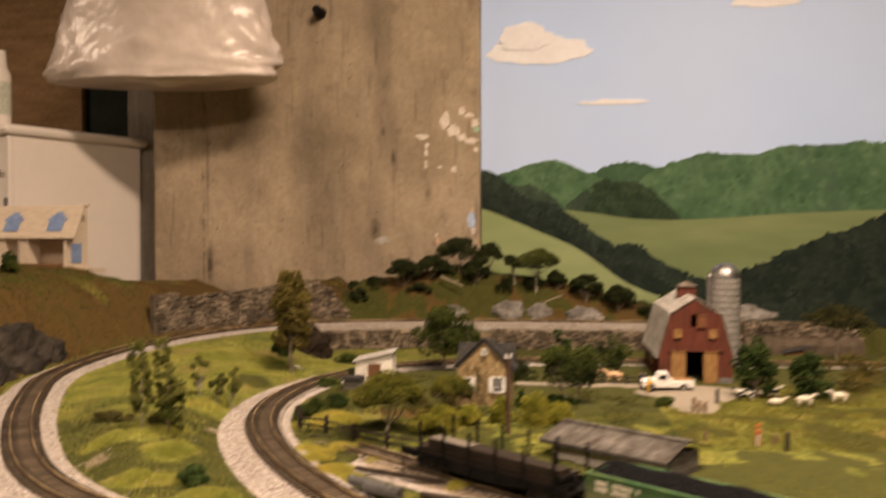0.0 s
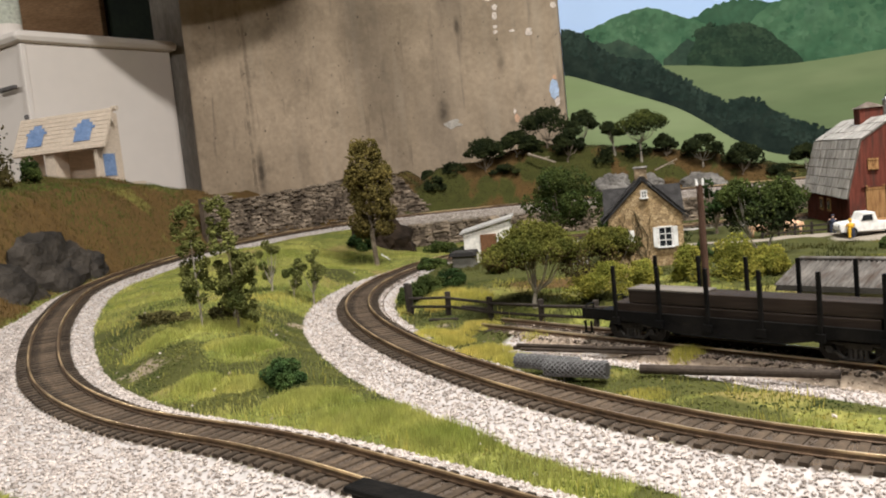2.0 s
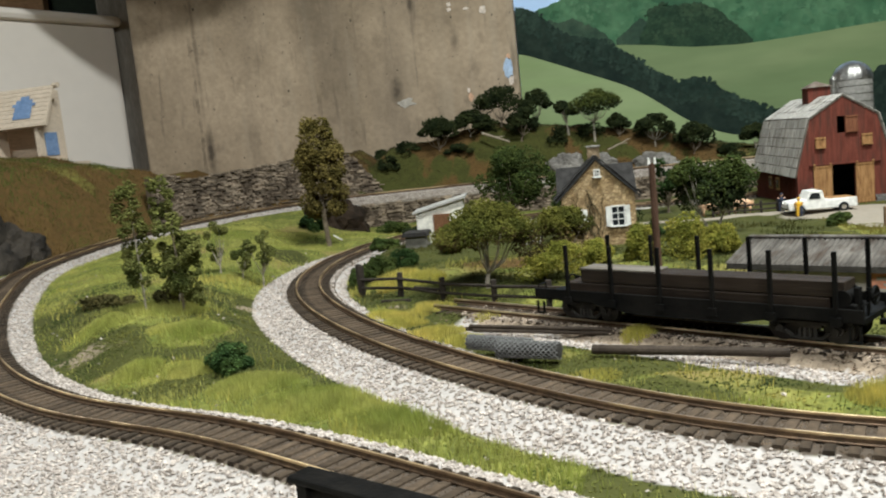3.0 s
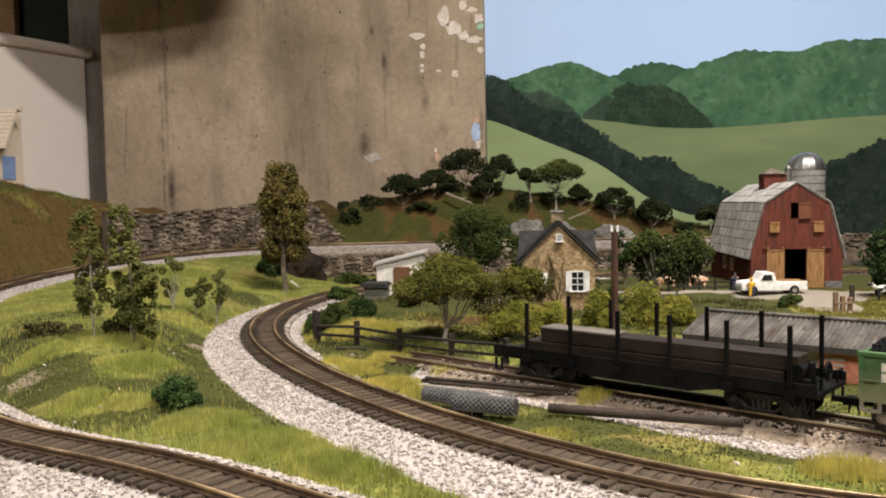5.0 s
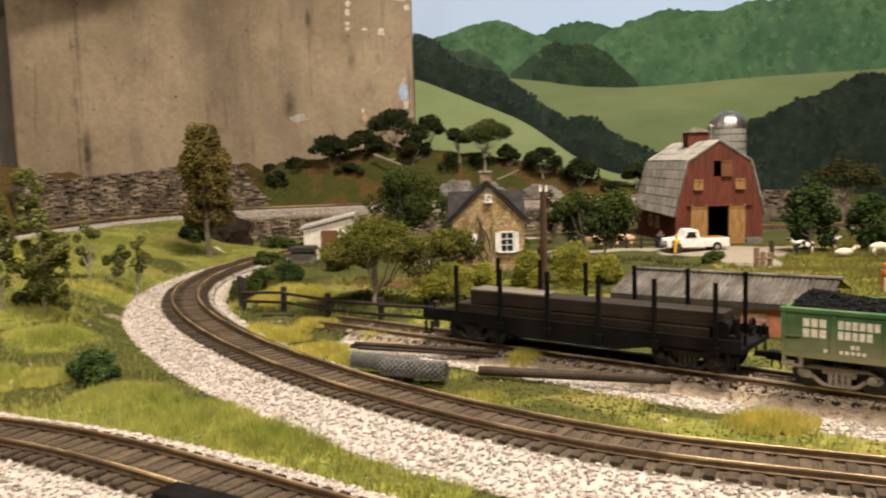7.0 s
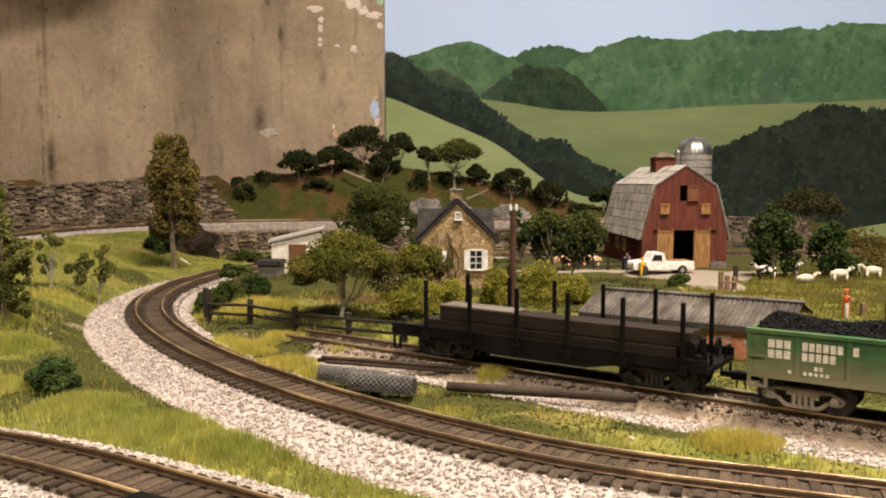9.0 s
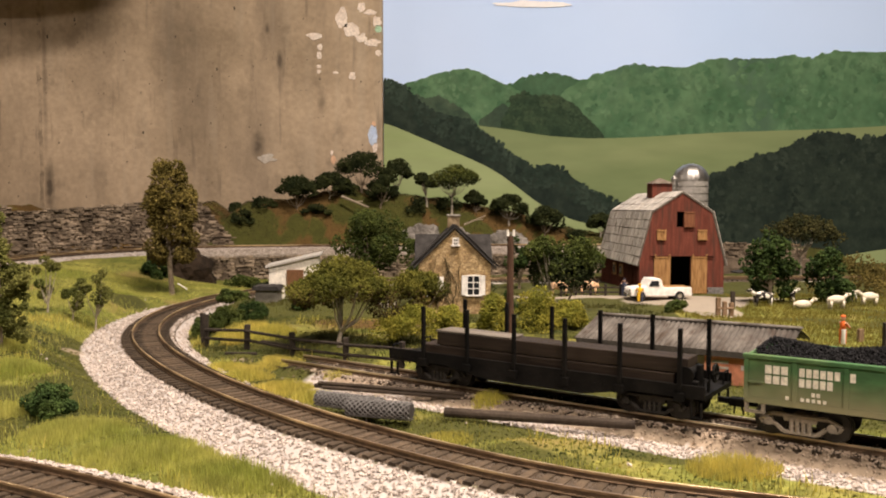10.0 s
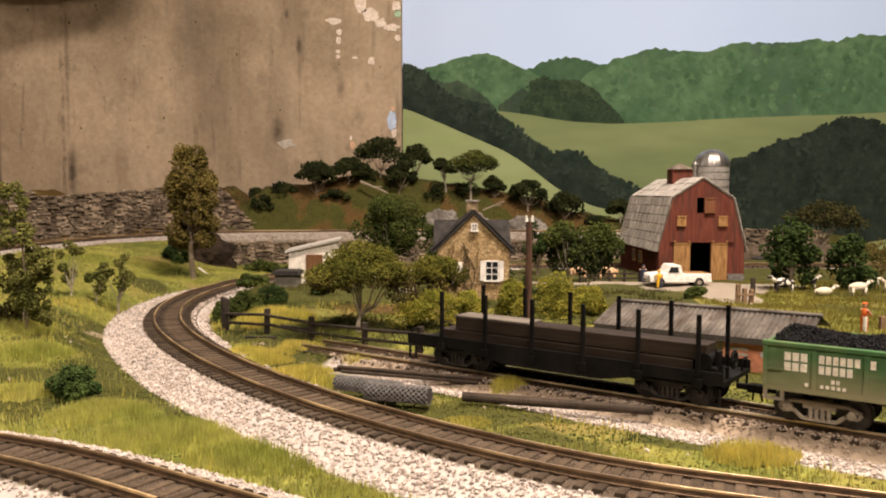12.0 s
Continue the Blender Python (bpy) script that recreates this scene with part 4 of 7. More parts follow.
# The last two rocks are added as the dark shadow along the hill foot.
for k, (x, y, z, w, d, h) in enumerate(((-0.552, 0.735, 0.016, 0.05, 0.12, 0.048), (-0.54, 0.64, 0.006, 0.06, 0.11, 0.036), (-0.556, 0.80, 0.02, 0.04, 0.06, 0.026), (-0.540, 0.560, 0.000, 0.09, 0.11, 0.024), (-0.62, 0.63, 0.010, 0.09, 0.12, 0.036))):
    rock(x, y, z, w, d, h, 20 + k * 2.3, "dark grey rock face and shadowed hill foot beside the track", DARKROCK)


# ---------------------------------------------------------------- trees and bushes
def crown_points(dice, shape, count):
    """Places in a unit crown: x and y from -0.5 to 0.5, z from 0 to 1."""
    if shape == "column":
        z = dice.uniform(0.0, 1.0, count)
        r = np.interp(z, [0, 0.1, 0.5, 0.85, 1.0], [0.3, 0.5, 0.43, 0.36, 0.22]) * np.sqrt(dice.uniform(0.25, 1.0, count))
    elif shape == "flat":
        z = dice.uniform(0.35, 1.0, count) ** 0.8
        r = np.interp(z, [0.3, 0.6, 0.85, 1.0], [0.5, 0.5, 0.42, 0.22]) * np.sqrt(dice.uniform(0.05, 1.0, count))
    elif shape == "lobed":
        z = dice.uniform(0.25, 0.95, count)
        r = np.interp(z, [0.0, 0.4, 0.8, 1.0], [0.5, 0.5, 0.36, 0.15]) * np.sqrt(dice.uniform(0.2, 1.0, count))
    elif shape == "umbrella":
        r = 0.5 * np.sqrt(dice.uniform(0.0, 1.0, count))
        z = 1.0 - 1.9 * r ** 2 - dice.uniform(0.0, 0.45, count) * (0.4 + r)
        z = np.clip(z, 0.08, 1.0)
    elif shape == "bush":
        z = dice.uniform(0.0, 1.0, count)
        r = 0.5 * np.sqrt(np.clip(1 - z ** 2.2, 0.05, 1)) * np.sqrt(dice.uniform(0.15, 1.0, count))
    else:
        z = dice.uniform(0.0, 1.0, count)
        r = 0.5 * np.sqrt(np.clip(1 - (2 * z - 0.9) ** 2 / 1.25, 0.03, 1)) * np.sqrt(dice.uniform(0.1, 1.0, count))
    a = dice.uniform(0, math.tau, count)
    return np.stack([r * np.cos(a), r * np.sin(a), z], -1)


def tree(x, y, height, width, low, leaf, shape, seed, label, name="tree", bark=None, clumps=16, grains=70, grain=0.0015, category="tree", z=None, trunk=0.0, group="model trees", lean=0.0, knot=1.0, under=None):
    """A trunk with limbs that run out to clumps of crumbled foliage; low: where the crown begins above the ground."""
    dice, pick = np.random.default_rng(seed), random.Random(seed)
    base = (ground_z(x, y) if z is None else z) - 0.002
    whole = thing(name, pose(x, y, base, 0, 0, 0), label, category, group)
    spots = crown_points(dice, shape, clumps)
    spots = np.stack([spots[:, 0] * width * 0.8 + lean * spots[:, 2], spots[:, 1] * width * 0.8, low + 0.002 + (height - low) * (0.08 + 0.84 * spots[:, 2])], -1)
    if low > 0.003:
        bm = bmesh.new()
        thick = trunk or height * 0.018 + 0.0006
        fork = Vector((lean * 0.3, 0, low * 0.75 if shape != "column" else height * 0.7))
        knee = Vector((pick.uniform(-1, 1) * thick, pick.uniform(-1, 1) * thick, fork.z * 0.5))
        rod(bm, (0, 0, -0.002), knee, thick * 1.15, thick * 0.9)
        rod(bm, knee, fork, thick * 0.9, thick * 0.6)
        part("trunk", bm, bark or BARK, whole)
        for spot in spots[:: max(1, clumps // 7)]:
            start = fork if shape != "column" else Vector((0, 0, max(low * 0.6, spot[2] - width * 0.3)))
            middle = (start + Vector(spot)) / 2 + Vector((0, 0, -0.08 * width))
            limb = rodded(start, middle, thick * 0.5, thick * 0.35, seg=5)
            rod(limb, middle, Vector(spot), thick * 0.35, thick * 0.15, seg=5)
            part("limb", limb, bark or BARK, whole)
    radius = width * (0.18 if shape != "flat" else 0.21) * knot * dice.uniform(0.75, 1.25, clumps)
    way = dice.normal(0, 1, (clumps, grains, 3))
    way /= np.linalg.norm(way, axis=2)[..., None]
    far = dice.uniform(0.45, 1.0, (clumps, grains, 1)) ** 0.6
    squash = np.array([1, 1, min(1.0, 1.6 * (height - low) / width) if shape not in ("flat", "lobed", "umbrella") else 0.60])
    places = spots[:, None] + way * far * radius[:, None, None] * squash
    places = places.reshape(-1, 3)
    places[:, 2] = np.maximum(places[:, 2], 0.0015)
    # Lower crown in darker foliage: the underside's shade put into its colour.
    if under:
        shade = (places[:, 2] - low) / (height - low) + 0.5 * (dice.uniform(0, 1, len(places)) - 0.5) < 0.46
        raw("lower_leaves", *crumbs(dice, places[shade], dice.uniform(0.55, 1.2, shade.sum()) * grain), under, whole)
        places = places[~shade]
    raw("crown", *crumbs(dice, places, dice.uniform(0.55, 1.2, len(places)) * grain), leaf, whole)
    return whole


# Rust brown leaves that also carry the shade under two crowns.
LEAF_RUST = foliage("foliage_rust", (0.030, 0.022, 0.009), (0.085, 0.060, 0.020))
LEAF_SHADE = foliage("foliage_shade", (0.042, 0.036, 0.012), (0.10, 0.08, 0.026))
LEAF_UMBER = foliage("foliage_umber", (0.034, 0.032, 0.011), (0.080, 0.068, 0.022))
LEAF_SAPLING = foliage("foliage_sapling", (0.056, 0.066, 0.016), (0.140, 0.138, 0.038))
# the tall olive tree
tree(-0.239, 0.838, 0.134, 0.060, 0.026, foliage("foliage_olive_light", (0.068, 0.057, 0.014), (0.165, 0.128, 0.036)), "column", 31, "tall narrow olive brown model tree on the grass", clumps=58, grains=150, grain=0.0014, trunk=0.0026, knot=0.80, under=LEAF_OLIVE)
# the hill behind the upper track
HILL_TREES = [  # x, y, top height, width, crown bottom, lean
    (-0.181, 1.304, 0.049, 0.068, 0.010, -0.001), (-0.132, 1.321, 0.038, 0.056, 0.014, 0.004), (-0.084, 1.340, 0.059, 0.078, 0.020, 0.004), (-0.030, 1.349, 0.053, 0.050, 0.021, 0.006),
    (-0.053, 1.320, 0.049, 0.048, 0.018, 0.008), (0.020, 1.334, 0.049, 0.032, 0.028, -0.006), (0.097, 1.333, 0.033, 0.036, 0.009, -0.002),
    (0.149, 1.320, 0.046, 0.056, 0.020, -0.002), (0.203, 1.310, 0.044, 0.056, 0.014, 0.004), (0.30, 1.340, 0.034, 0.045, 0.010, 0.0)]
for k, (x, y, h, w, low, tip) in enumerate(HILL_TREES):
    tree(x, y, h * 1.07, w * 1.06, max(low - 0.007, 0.006), LEAF_DARK, "umbrella", 40 + k, "dark green spreading model tree on the hill", bark=BIRCH if k % 2 else BARK, clumps=30, grains=75, grain=0.0018, knot=0.95, lean=tip, group="trees on the hill")
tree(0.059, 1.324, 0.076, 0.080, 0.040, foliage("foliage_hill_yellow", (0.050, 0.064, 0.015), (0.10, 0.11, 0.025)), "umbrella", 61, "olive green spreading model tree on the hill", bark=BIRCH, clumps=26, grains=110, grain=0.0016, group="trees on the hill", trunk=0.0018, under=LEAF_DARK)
for k, (x, y, w, h) in enumerate(((-0.275, 1.315, 0.036, 0.012), (-0.232, 1.305, 0.045, 0.017), (-0.258, 1.275, 0.036, 0.018), (0.0, 1.32, 0.05, 0.02), (-0.10, 1.325, 0.05, 0.018), (0.25, 1.30, 0.05, 0.018), (-0.15, 1.30, 0.05, 0.014), (0.05, 1.33, 0.05, 0.02))):
    tree(x, y, h, w, 0.0, LEAF_DARK, "bush", 70 + k, "low dark green bush on the hillside", "bush", clumps=10, grains=60, grain=0.0018, category="bush", group="hill bushes")
# behind and beside the cottage
tree(-0.048, 0.88, 0.076, 0.084, 0.026, LEAF_GREEN, "round", 81, "bushy mid green model tree behind the cottage", clumps=30, grains=190, grain=0.0014)
tree(0.0, 0.85, 0.050, 0.032, 0.012, LEAF_GREEN, "round", 82, "small mid green model tree behind the cottage", clumps=10, grains=70, grain=0.0015)
tree(0.105, 0.86, 0.058, 0.034, 0.010, LEAF_DEEP, "round", 83, "small deep green model tree behind the pole", clumps=12, grains=70, grain=0.0015)
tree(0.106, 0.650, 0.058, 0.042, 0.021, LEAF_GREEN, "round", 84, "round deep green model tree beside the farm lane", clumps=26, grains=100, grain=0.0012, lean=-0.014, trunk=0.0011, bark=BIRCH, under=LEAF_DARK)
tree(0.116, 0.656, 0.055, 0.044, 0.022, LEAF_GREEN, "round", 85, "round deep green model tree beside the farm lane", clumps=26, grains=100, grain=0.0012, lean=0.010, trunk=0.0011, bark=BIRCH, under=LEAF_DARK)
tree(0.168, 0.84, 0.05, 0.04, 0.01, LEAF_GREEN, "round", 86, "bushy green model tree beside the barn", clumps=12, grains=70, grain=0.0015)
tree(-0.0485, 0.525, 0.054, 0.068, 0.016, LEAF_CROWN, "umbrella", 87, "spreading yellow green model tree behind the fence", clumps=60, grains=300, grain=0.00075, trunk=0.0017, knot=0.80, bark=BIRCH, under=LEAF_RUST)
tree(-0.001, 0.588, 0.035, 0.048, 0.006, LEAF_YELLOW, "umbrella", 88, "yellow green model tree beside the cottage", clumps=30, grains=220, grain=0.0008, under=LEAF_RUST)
for k, (x, y, w, h, leaf, word) in enumerate((
        (-0.004, 0.532, 0.052, 0.021, LEAF_BRIGHT, "yellow green"), (0.020, 0.552, 0.024, 0.016, LEAF_BRIGHT, "yellow green"), (0.048, 0.560, 0.026, 0.020, LEAF_BRIGHT, "yellow green"),
        (0.078, 0.560, 0.040, 0.024, LEAF_BRIGHT, "yellow green"), (0.100, 0.565, 0.026, 0.018, LEAF_BRIGHT, "yellow green"), (0.064, 0.612, 0.012, 0.018, LEAF_DEEP, "dark green"), (0.095, 0.655, 0.05, 0.006, LEAF_DEEP, "dark green"),
        (-0.132, 0.590, 0.034, 0.013, LEAF_GREEN, "dark green"), (-0.118, 0.610, 0.026, 0.012, LEAF_DEEP, "dark green"), (-0.148, 0.585, 0.02, 0.012, LEAF_GREEN, "green"),
        (-0.088, 0.640, 0.014, 0.009, LEAF_DEEP, "dark green"), (-0.157, 0.370, 0.024, 0.012, LEAF_FRESH, "green"), (0.205, 0.665, 0.02, 0.008, LEAF_GREEN, "green"),
        (-0.283, 0.93, 0.034, 0.020, LEAF_DEEP, "dark green"), (-0.195, 0.95, 0.045, 0.016, LEAF_GREEN, "dark green"), (-0.150, 0.70, 0.03, 0.012, LEAF_GREEN, "green"),
        (-0.12, 0.78, 0.06, 0.014, LEAF_DARK, "dark"), (0.42, 0.80, 0.08, 0.035, LEAF_OLIVE, "olive"), (0.50, 0.84, 0.08, 0.03, LEAF_OLIVE, "olive"), (0.05, 0.80, 0.05, 0.02, LEAF_DARK, "dark"), (0.15, 0.93, 0.07, 0.03, LEAF_DARK, "dark"))):
    tree(x, y, h, w, 0.0, leaf, "bush", 100 + k, f"rounded {word} foam bush growing on the turf", "bush", clumps=18 if y < 0.62 else 12, grains=180 if y < 0.62 else 110, grain=0.00075 if y < 0.62 else 0.0013, category="bush", group="bushes")
# the pasture
tree(0.304, 0.722, 0.062, 0.054, 0.006, LEAF_DEEP, "column", 130, "leafy deep green model tree in the pasture", clumps=26, grains=70, grain=0.0017, knot=0.9)
tree(0.361, 0.725, 0.046, 0.046, 0.004, LEAF_DEEP, "round", 131, "leafy deep green model tree in the pasture", clumps=22, grains=70, grain=0.0017)
tree(0.488, 1.05, 0.078, 0.092, 0.040, foliage("foliage_dusk", (0.016, 0.021, 0.008), (0.050, 0.046, 0.016)), "umbrella", 132, "wide brown green umbrella tree behind the pasture", clumps=34, grains=70, grain=0.0017, bark=BIRCH, trunk=0.0017)
# between the two curves
for k, (x, y, h, w, low, tip) in enumerate(((-0.219, 0.458, 0.083, 0.019, 0.004, -0.006), (-0.241, 0.456, 0.076, 0.022, 0.012, -0.003), (-0.210, 0.452, 0.050, 0.016, 0.003, 0.004), (-0.226, 0.468, 0.040, 0.019, 0.006, -0.004))):
    tree(x, y, h, w, low, LEAF_SAPLING, "column", 140 + k, "spindly green sapling with a pale stem", "sapling", bark=BIRCH if k != 0 else BARK, clumps=round(560 * h), grains=52, grain=0.0009, trunk=0.0006, knot=0.92, group="saplings", lean=tip)
for k, (x, y, h, w, low) in enumerate(((-0.270, 0.63, 0.042, 0.024, 0.010), (-0.248, 0.62, 0.031, 0.026, 0.011), (-0.234, 0.625, 0.046, 0.026, 0.015))):
    tree(x, y, h, w, low, LEAF_SAPLING, "round", 150 + k, "small branching sapling with a pale stem", "sapling", bark=BIRCH, clumps=8, grains=80, grain=0.0010, trunk=0.0008, knot=0.85, group="saplings", lean=0.003)
for k, (x, y, w, h) in enumerate(((-0.300, 0.505, 0.03, 0.008), (-0.280, 0.498, 0.026, 0.007), (-0.233, 0.468, 0.022, 0.012))):
    tree(x, y, h, w, 0.0, LEAF_UMBER, "bush", 160 + k, "low tangled brush on the turf", "bush", clumps=10, grains=40, grain=0.0011, category="bush", group="bushes")
# the brown hill on the outside of the curve
for k, (x, y, w, h) in enumerate(((-0.69, 0.83, 0.085, 0.066), (-0.73, 0.88, 0.10, 0.085), (-0.66, 0.88, 0.03, 0.03), (-0.645, 0.80, 0.05, 0.035))):
    tree(x, y, h, w, 0.0, LEAF_SHADE if k != 2 else LEAF_GREEN, "bush", 170 + k, "olive brown bush on the brown hill", "bush", clumps=14, grains=60, grain=0.0018, category="bush", group="bushes")


# ---------------------------------------------------------------- stone cottage
COTTAGE = material("cottage_stone", (0.31, 0.210, 0.098), (0.48, 0.36, 0.20), 150.0, 0.9, 0.0, fine=420.0, stain=(0.26, 0.175, 0.09), stain_scale=120.0, stain_low=0.55, stain_high=0.66, dist=0.002)


def rubble(m, scale, joint):
    """Small rough stones with darker joints, in the colour and the relief of a wall."""
    n, l = m.node_tree.nodes, m.node_tree.links
    shader = n["Principled BSDF"]
    base = shader.inputs["Base Color"].links[0].from_socket
    stretch, cells, edges, ramp, mixer, relief, tint, tone, grey = [n.new("ShaderNode" + k) for k in ("Mapping", "TexVoronoi", "TexVoronoi", "MapRange", "Mix", "Bump", "MapRange", "Mix", "CombineColor")]
    stretch.inputs["Scale"].default_value = (1, 1, 1.7)
    l.new(n["Texture Coordinate"].outputs["Object"], stretch.inputs["Vector"])
    edges.feature = "DISTANCE_TO_EDGE"
    for tex in (cells, edges):
        tex.inputs["Scale"].default_value = scale
        l.new(stretch.outputs[0], tex.inputs["Vector"])
    tint.inputs["To Min"].default_value, tint.inputs["To Max"].default_value = 0.70, 1.25
    split = n.new("ShaderNodeSeparateColor")
    l.new(cells.outputs["Color"], split.inputs[0])
    l.new(split.outputs[0], tint.inputs["Value"])
    for k in range(3):
        l.new(tint.outputs[0], grey.inputs[k])
    tone.data_type, tone.blend_type = "RGBA", "MULTIPLY"
    tone.inputs["Factor"].default_value = 1.0
    l.new(base, tone.inputs["A"])
    l.new(grey.outputs[0], tone.inputs["B"])
    ramp.inputs["From Min"].default_value, ramp.inputs["From Max"].default_value = 0.02, 0.10
    l.new(edges.outputs["Distance"], ramp.inputs["Value"])
    mixer.data_type = "RGBA"
    l.new(ramp.outputs[0], mixer.inputs["Factor"])
    mixer.inputs["A"].default_value = (*joint, 1)
    l.new(tone.outputs["Result"], mixer.inputs["B"])
    l.new(mixer.outputs["Result"], shader.inputs["Base Color"])
    relief.inputs["Strength"].default_value, relief.inputs["Distance"].default_value = 0.6, 0.0006
    l.new(ramp.outputs[0], relief.inputs["Height"])
    l.new(relief.outputs[0], shader.inputs["Normal"])


rubble(COTTAGE, 420.0, (0.20, 0.130, 0.065))
SLATE = material("slate", (0.021, 0.019, 0.018), (0.043, 0.040, 0.038), 200.0, 0.85, 0.3, random_tint=0.35)
WHITE = material("white_plastic", (0.76, 0.74, 0.70), (0.68, 0.66, 0.62), 40.0, 0.5, 0.05)
GLASS = material("dark_pane", (0.012, 0.014, 0.016), (0.025, 0.027, 0.03), 40.0, 0.08, 0.0)
TWIG = material("dry_twig", (0.36, 0.31, 0.24), (0.25, 0.20, 0.14), 300.0, 0.85, 0.3)

COT_Z = 0.006
cottage = thing("cottage", pose(0.0262, 0.622, COT_Z), "small tan stone cottage with dark slate roof and vines", "house")
W, EAVE, TOP = 0.0262, 0.0390, 0.0655
wing = prism(bmesh.new(), [(-W, 0), (W, 0), (W, EAVE), (0, TOP - 0.0016), (-W, EAVE)], 0.0, 0.055)
part("wall", wing, COTTAGE, cottage, "tan rubble stone gable wall")
cross = bmesh.new()
box(cross, -W + 0.001, W - 0.001, 0.0552, 0.075, 0, EAVE)
part("wall", cross, COTTAGE, cottage, "tan rubble stone side wing")
slate_mesh = bpy.data.meshes.new("slate")
bm = boxed(0.0, 1.0, -0.5, 0.5, 0.0, 1.0)
bm.to_mesh(slate_mesh)
bm.free()
slate_mesh.materials.append(SLATE)


def roof_slope(parent, ridge, eave, y0, y1, courses, tiles, mesh, thick=0.0007, name="slate", axis="Y", jitter=0.0002, gap=0.06):
    """Rows of flat pieces from a ridge (across, up) down to an eave, each row lapping the next."""
    dice = random.Random(round(y1 * 1e5) + courses)
    a, b = Vector((ridge[0], 0, ridge[1])), Vector((eave[0], 0, eave[1]))
    fall = b - a
    normal = Vector((-fall.z, 0, fall.x)).normalized()
    if normal.z < 0:
        normal = -normal
    step, wide = fall / courses, (y1 - y0) / tiles
    for r in range(courses):
        for c in range(tiles):
            start = a + step * r + normal * (0.0004 + dice.uniform(0, jitter))
            x_axis, z_axis = step * (1.12 if gap < 0.07 else 0.92), normal * thick
            m = Matrix((
                (x_axis.x, 0, z_axis.x, start.x), (0, wide * (1 - gap), 0, y0 + wide * (c + 0.5)), (x_axis.z, 0, z_axis.z, start.z + dice.uniform(0, jitter)), (0, 0, 0, 1)))
            if axis == "X":
                m = Matrix.Rotation(math.pi / 2, 4, "Z") @ m
            piece(name, mesh, parent, m)


roof = part("roof", prism(bmesh.new(), [(-W - 0.004, EAVE - 0.0035), (0, TOP - 0.0002), (W + 0.004, EAVE - 0.0035), (W + 0.004, EAVE - 0.0020), (0, TOP + 0.0014), (-W - 0.004, EAVE - 0.0020)], -0.0018, 0.04), SLATE, cottage, "dark slate gable roof")
roof_slope(roof, (0, TOP + 0.0016), (-W - 0.0045, EAVE - 0.0020), -0.002, 0.04, 9, 9, slate_mesh)
roof_slope(roof, (0, TOP + 0.0016), (W + 0.0045, EAVE - 0.0020), -0.002, 0.04, 9, 9, slate_mesh)
bm = bmesh.new()
for y_front, y_back in ((0.019, 0.0385), (0.0575, 0.0385)):
    v = [bm.verts.new(p) for p in ((-W - 0.003, y_front, EAVE - 0.001), (W + 0.0035, y_front, EAVE - 0.001), (W + 0.0030, y_back, 0.0595), (-W - 0.0025, y_back, 0.0595))]
    bm.faces.new(v if y_front < y_back else v[::-1])
gable = bmesh.ops.extrude_face_region(bm, geom=list(bm.faces))
bmesh.ops.translate(bm, vec=(0, 0, -0.0015), verts=[v for v in gable["geom"] if isinstance(v, bmesh.types.BMVert)])
bmesh.ops.recalc_face_normals(bm, faces=bm.faces)
part("roof", bm, SLATE, cottage, "dark slate cross roof")
BLOCK_STONE = material("sooty_stone", (0.17, 0.125, 0.075), (0.30, 0.225, 0.14), 150.0, 0.9, 0.8, fine=420.0, dist=0.002)
chimney = part("chimney", boxed(-0.0044, 0.0044, 0.018, 0.026, 0.056, 0.0735), BLOCK_STONE, cottage, "square stone chimney")
part("cap", boxed(-0.0052, 0.0052, 0.0172, 0.0268, 0.0735, 0.0748, bevel=0.0003), ROCK, chimney, "grey chimney cap")


def sash_window(parent, x, z, w, h, y, shutters=True, bars=(1, 2)):
    win = part("window", boxed(x - w / 2, x + w / 2, y - 0.0004, y + 0.001, z, z + h), GLASS, parent, "dark window glass")
    frame_bm = bmesh.new()
    for x0, x1, z0, z1 in ((x - w / 2 - 0.0008, x - w / 2 + 0.0002, z, z + h), (x + w / 2 - 0.0002, x + w / 2 + 0.0008, z, z + h), (x - w / 2 - 0.0008, x + w / 2 + 0.0008, z + h, z + h + 0.001)):
        box(frame_bm, x0, x1, y - 0.0013, y, z0, z1)
    part("window_frame", frame_bm, WHITE, win, "white painted frame")
    for k in range(bars[0]):
        xx = x - w / 2 + w * (k + 1) / (bars[0] + 1)
        part("glazing_bar", boxed(xx - 0.0003, xx + 0.0003, y - 0.0010, y - 0.0004, z, z + h), WHITE, win)
    for k in range(bars[1]):
        zz = z + h * (k + 1) / (bars[1] + 1)
        part("glazing_bar", boxed(x - w / 2, x + w / 2, y - 0.0009, y - 0.0004, zz - 0.0003, zz + 0.0003), WHITE, win)
    part("window_sill", boxed(x - w / 2 - 0.0016, x + w / 2 + 0.0016, y - 0.0022, y, z - 0.001, z), WHITE, win)
    if shutters:
        for sgn in (-1, 1):
            cx = x + sgn * (w / 2 + 0.0026)
            part("shutter", boxed(cx - 0.0016, cx + 0.0016, y - 0.0014, y - 0.0002, z - 0.0004, z + h + 0.0006, bevel=0.0002), WHITE, win, "white louvred shutter")


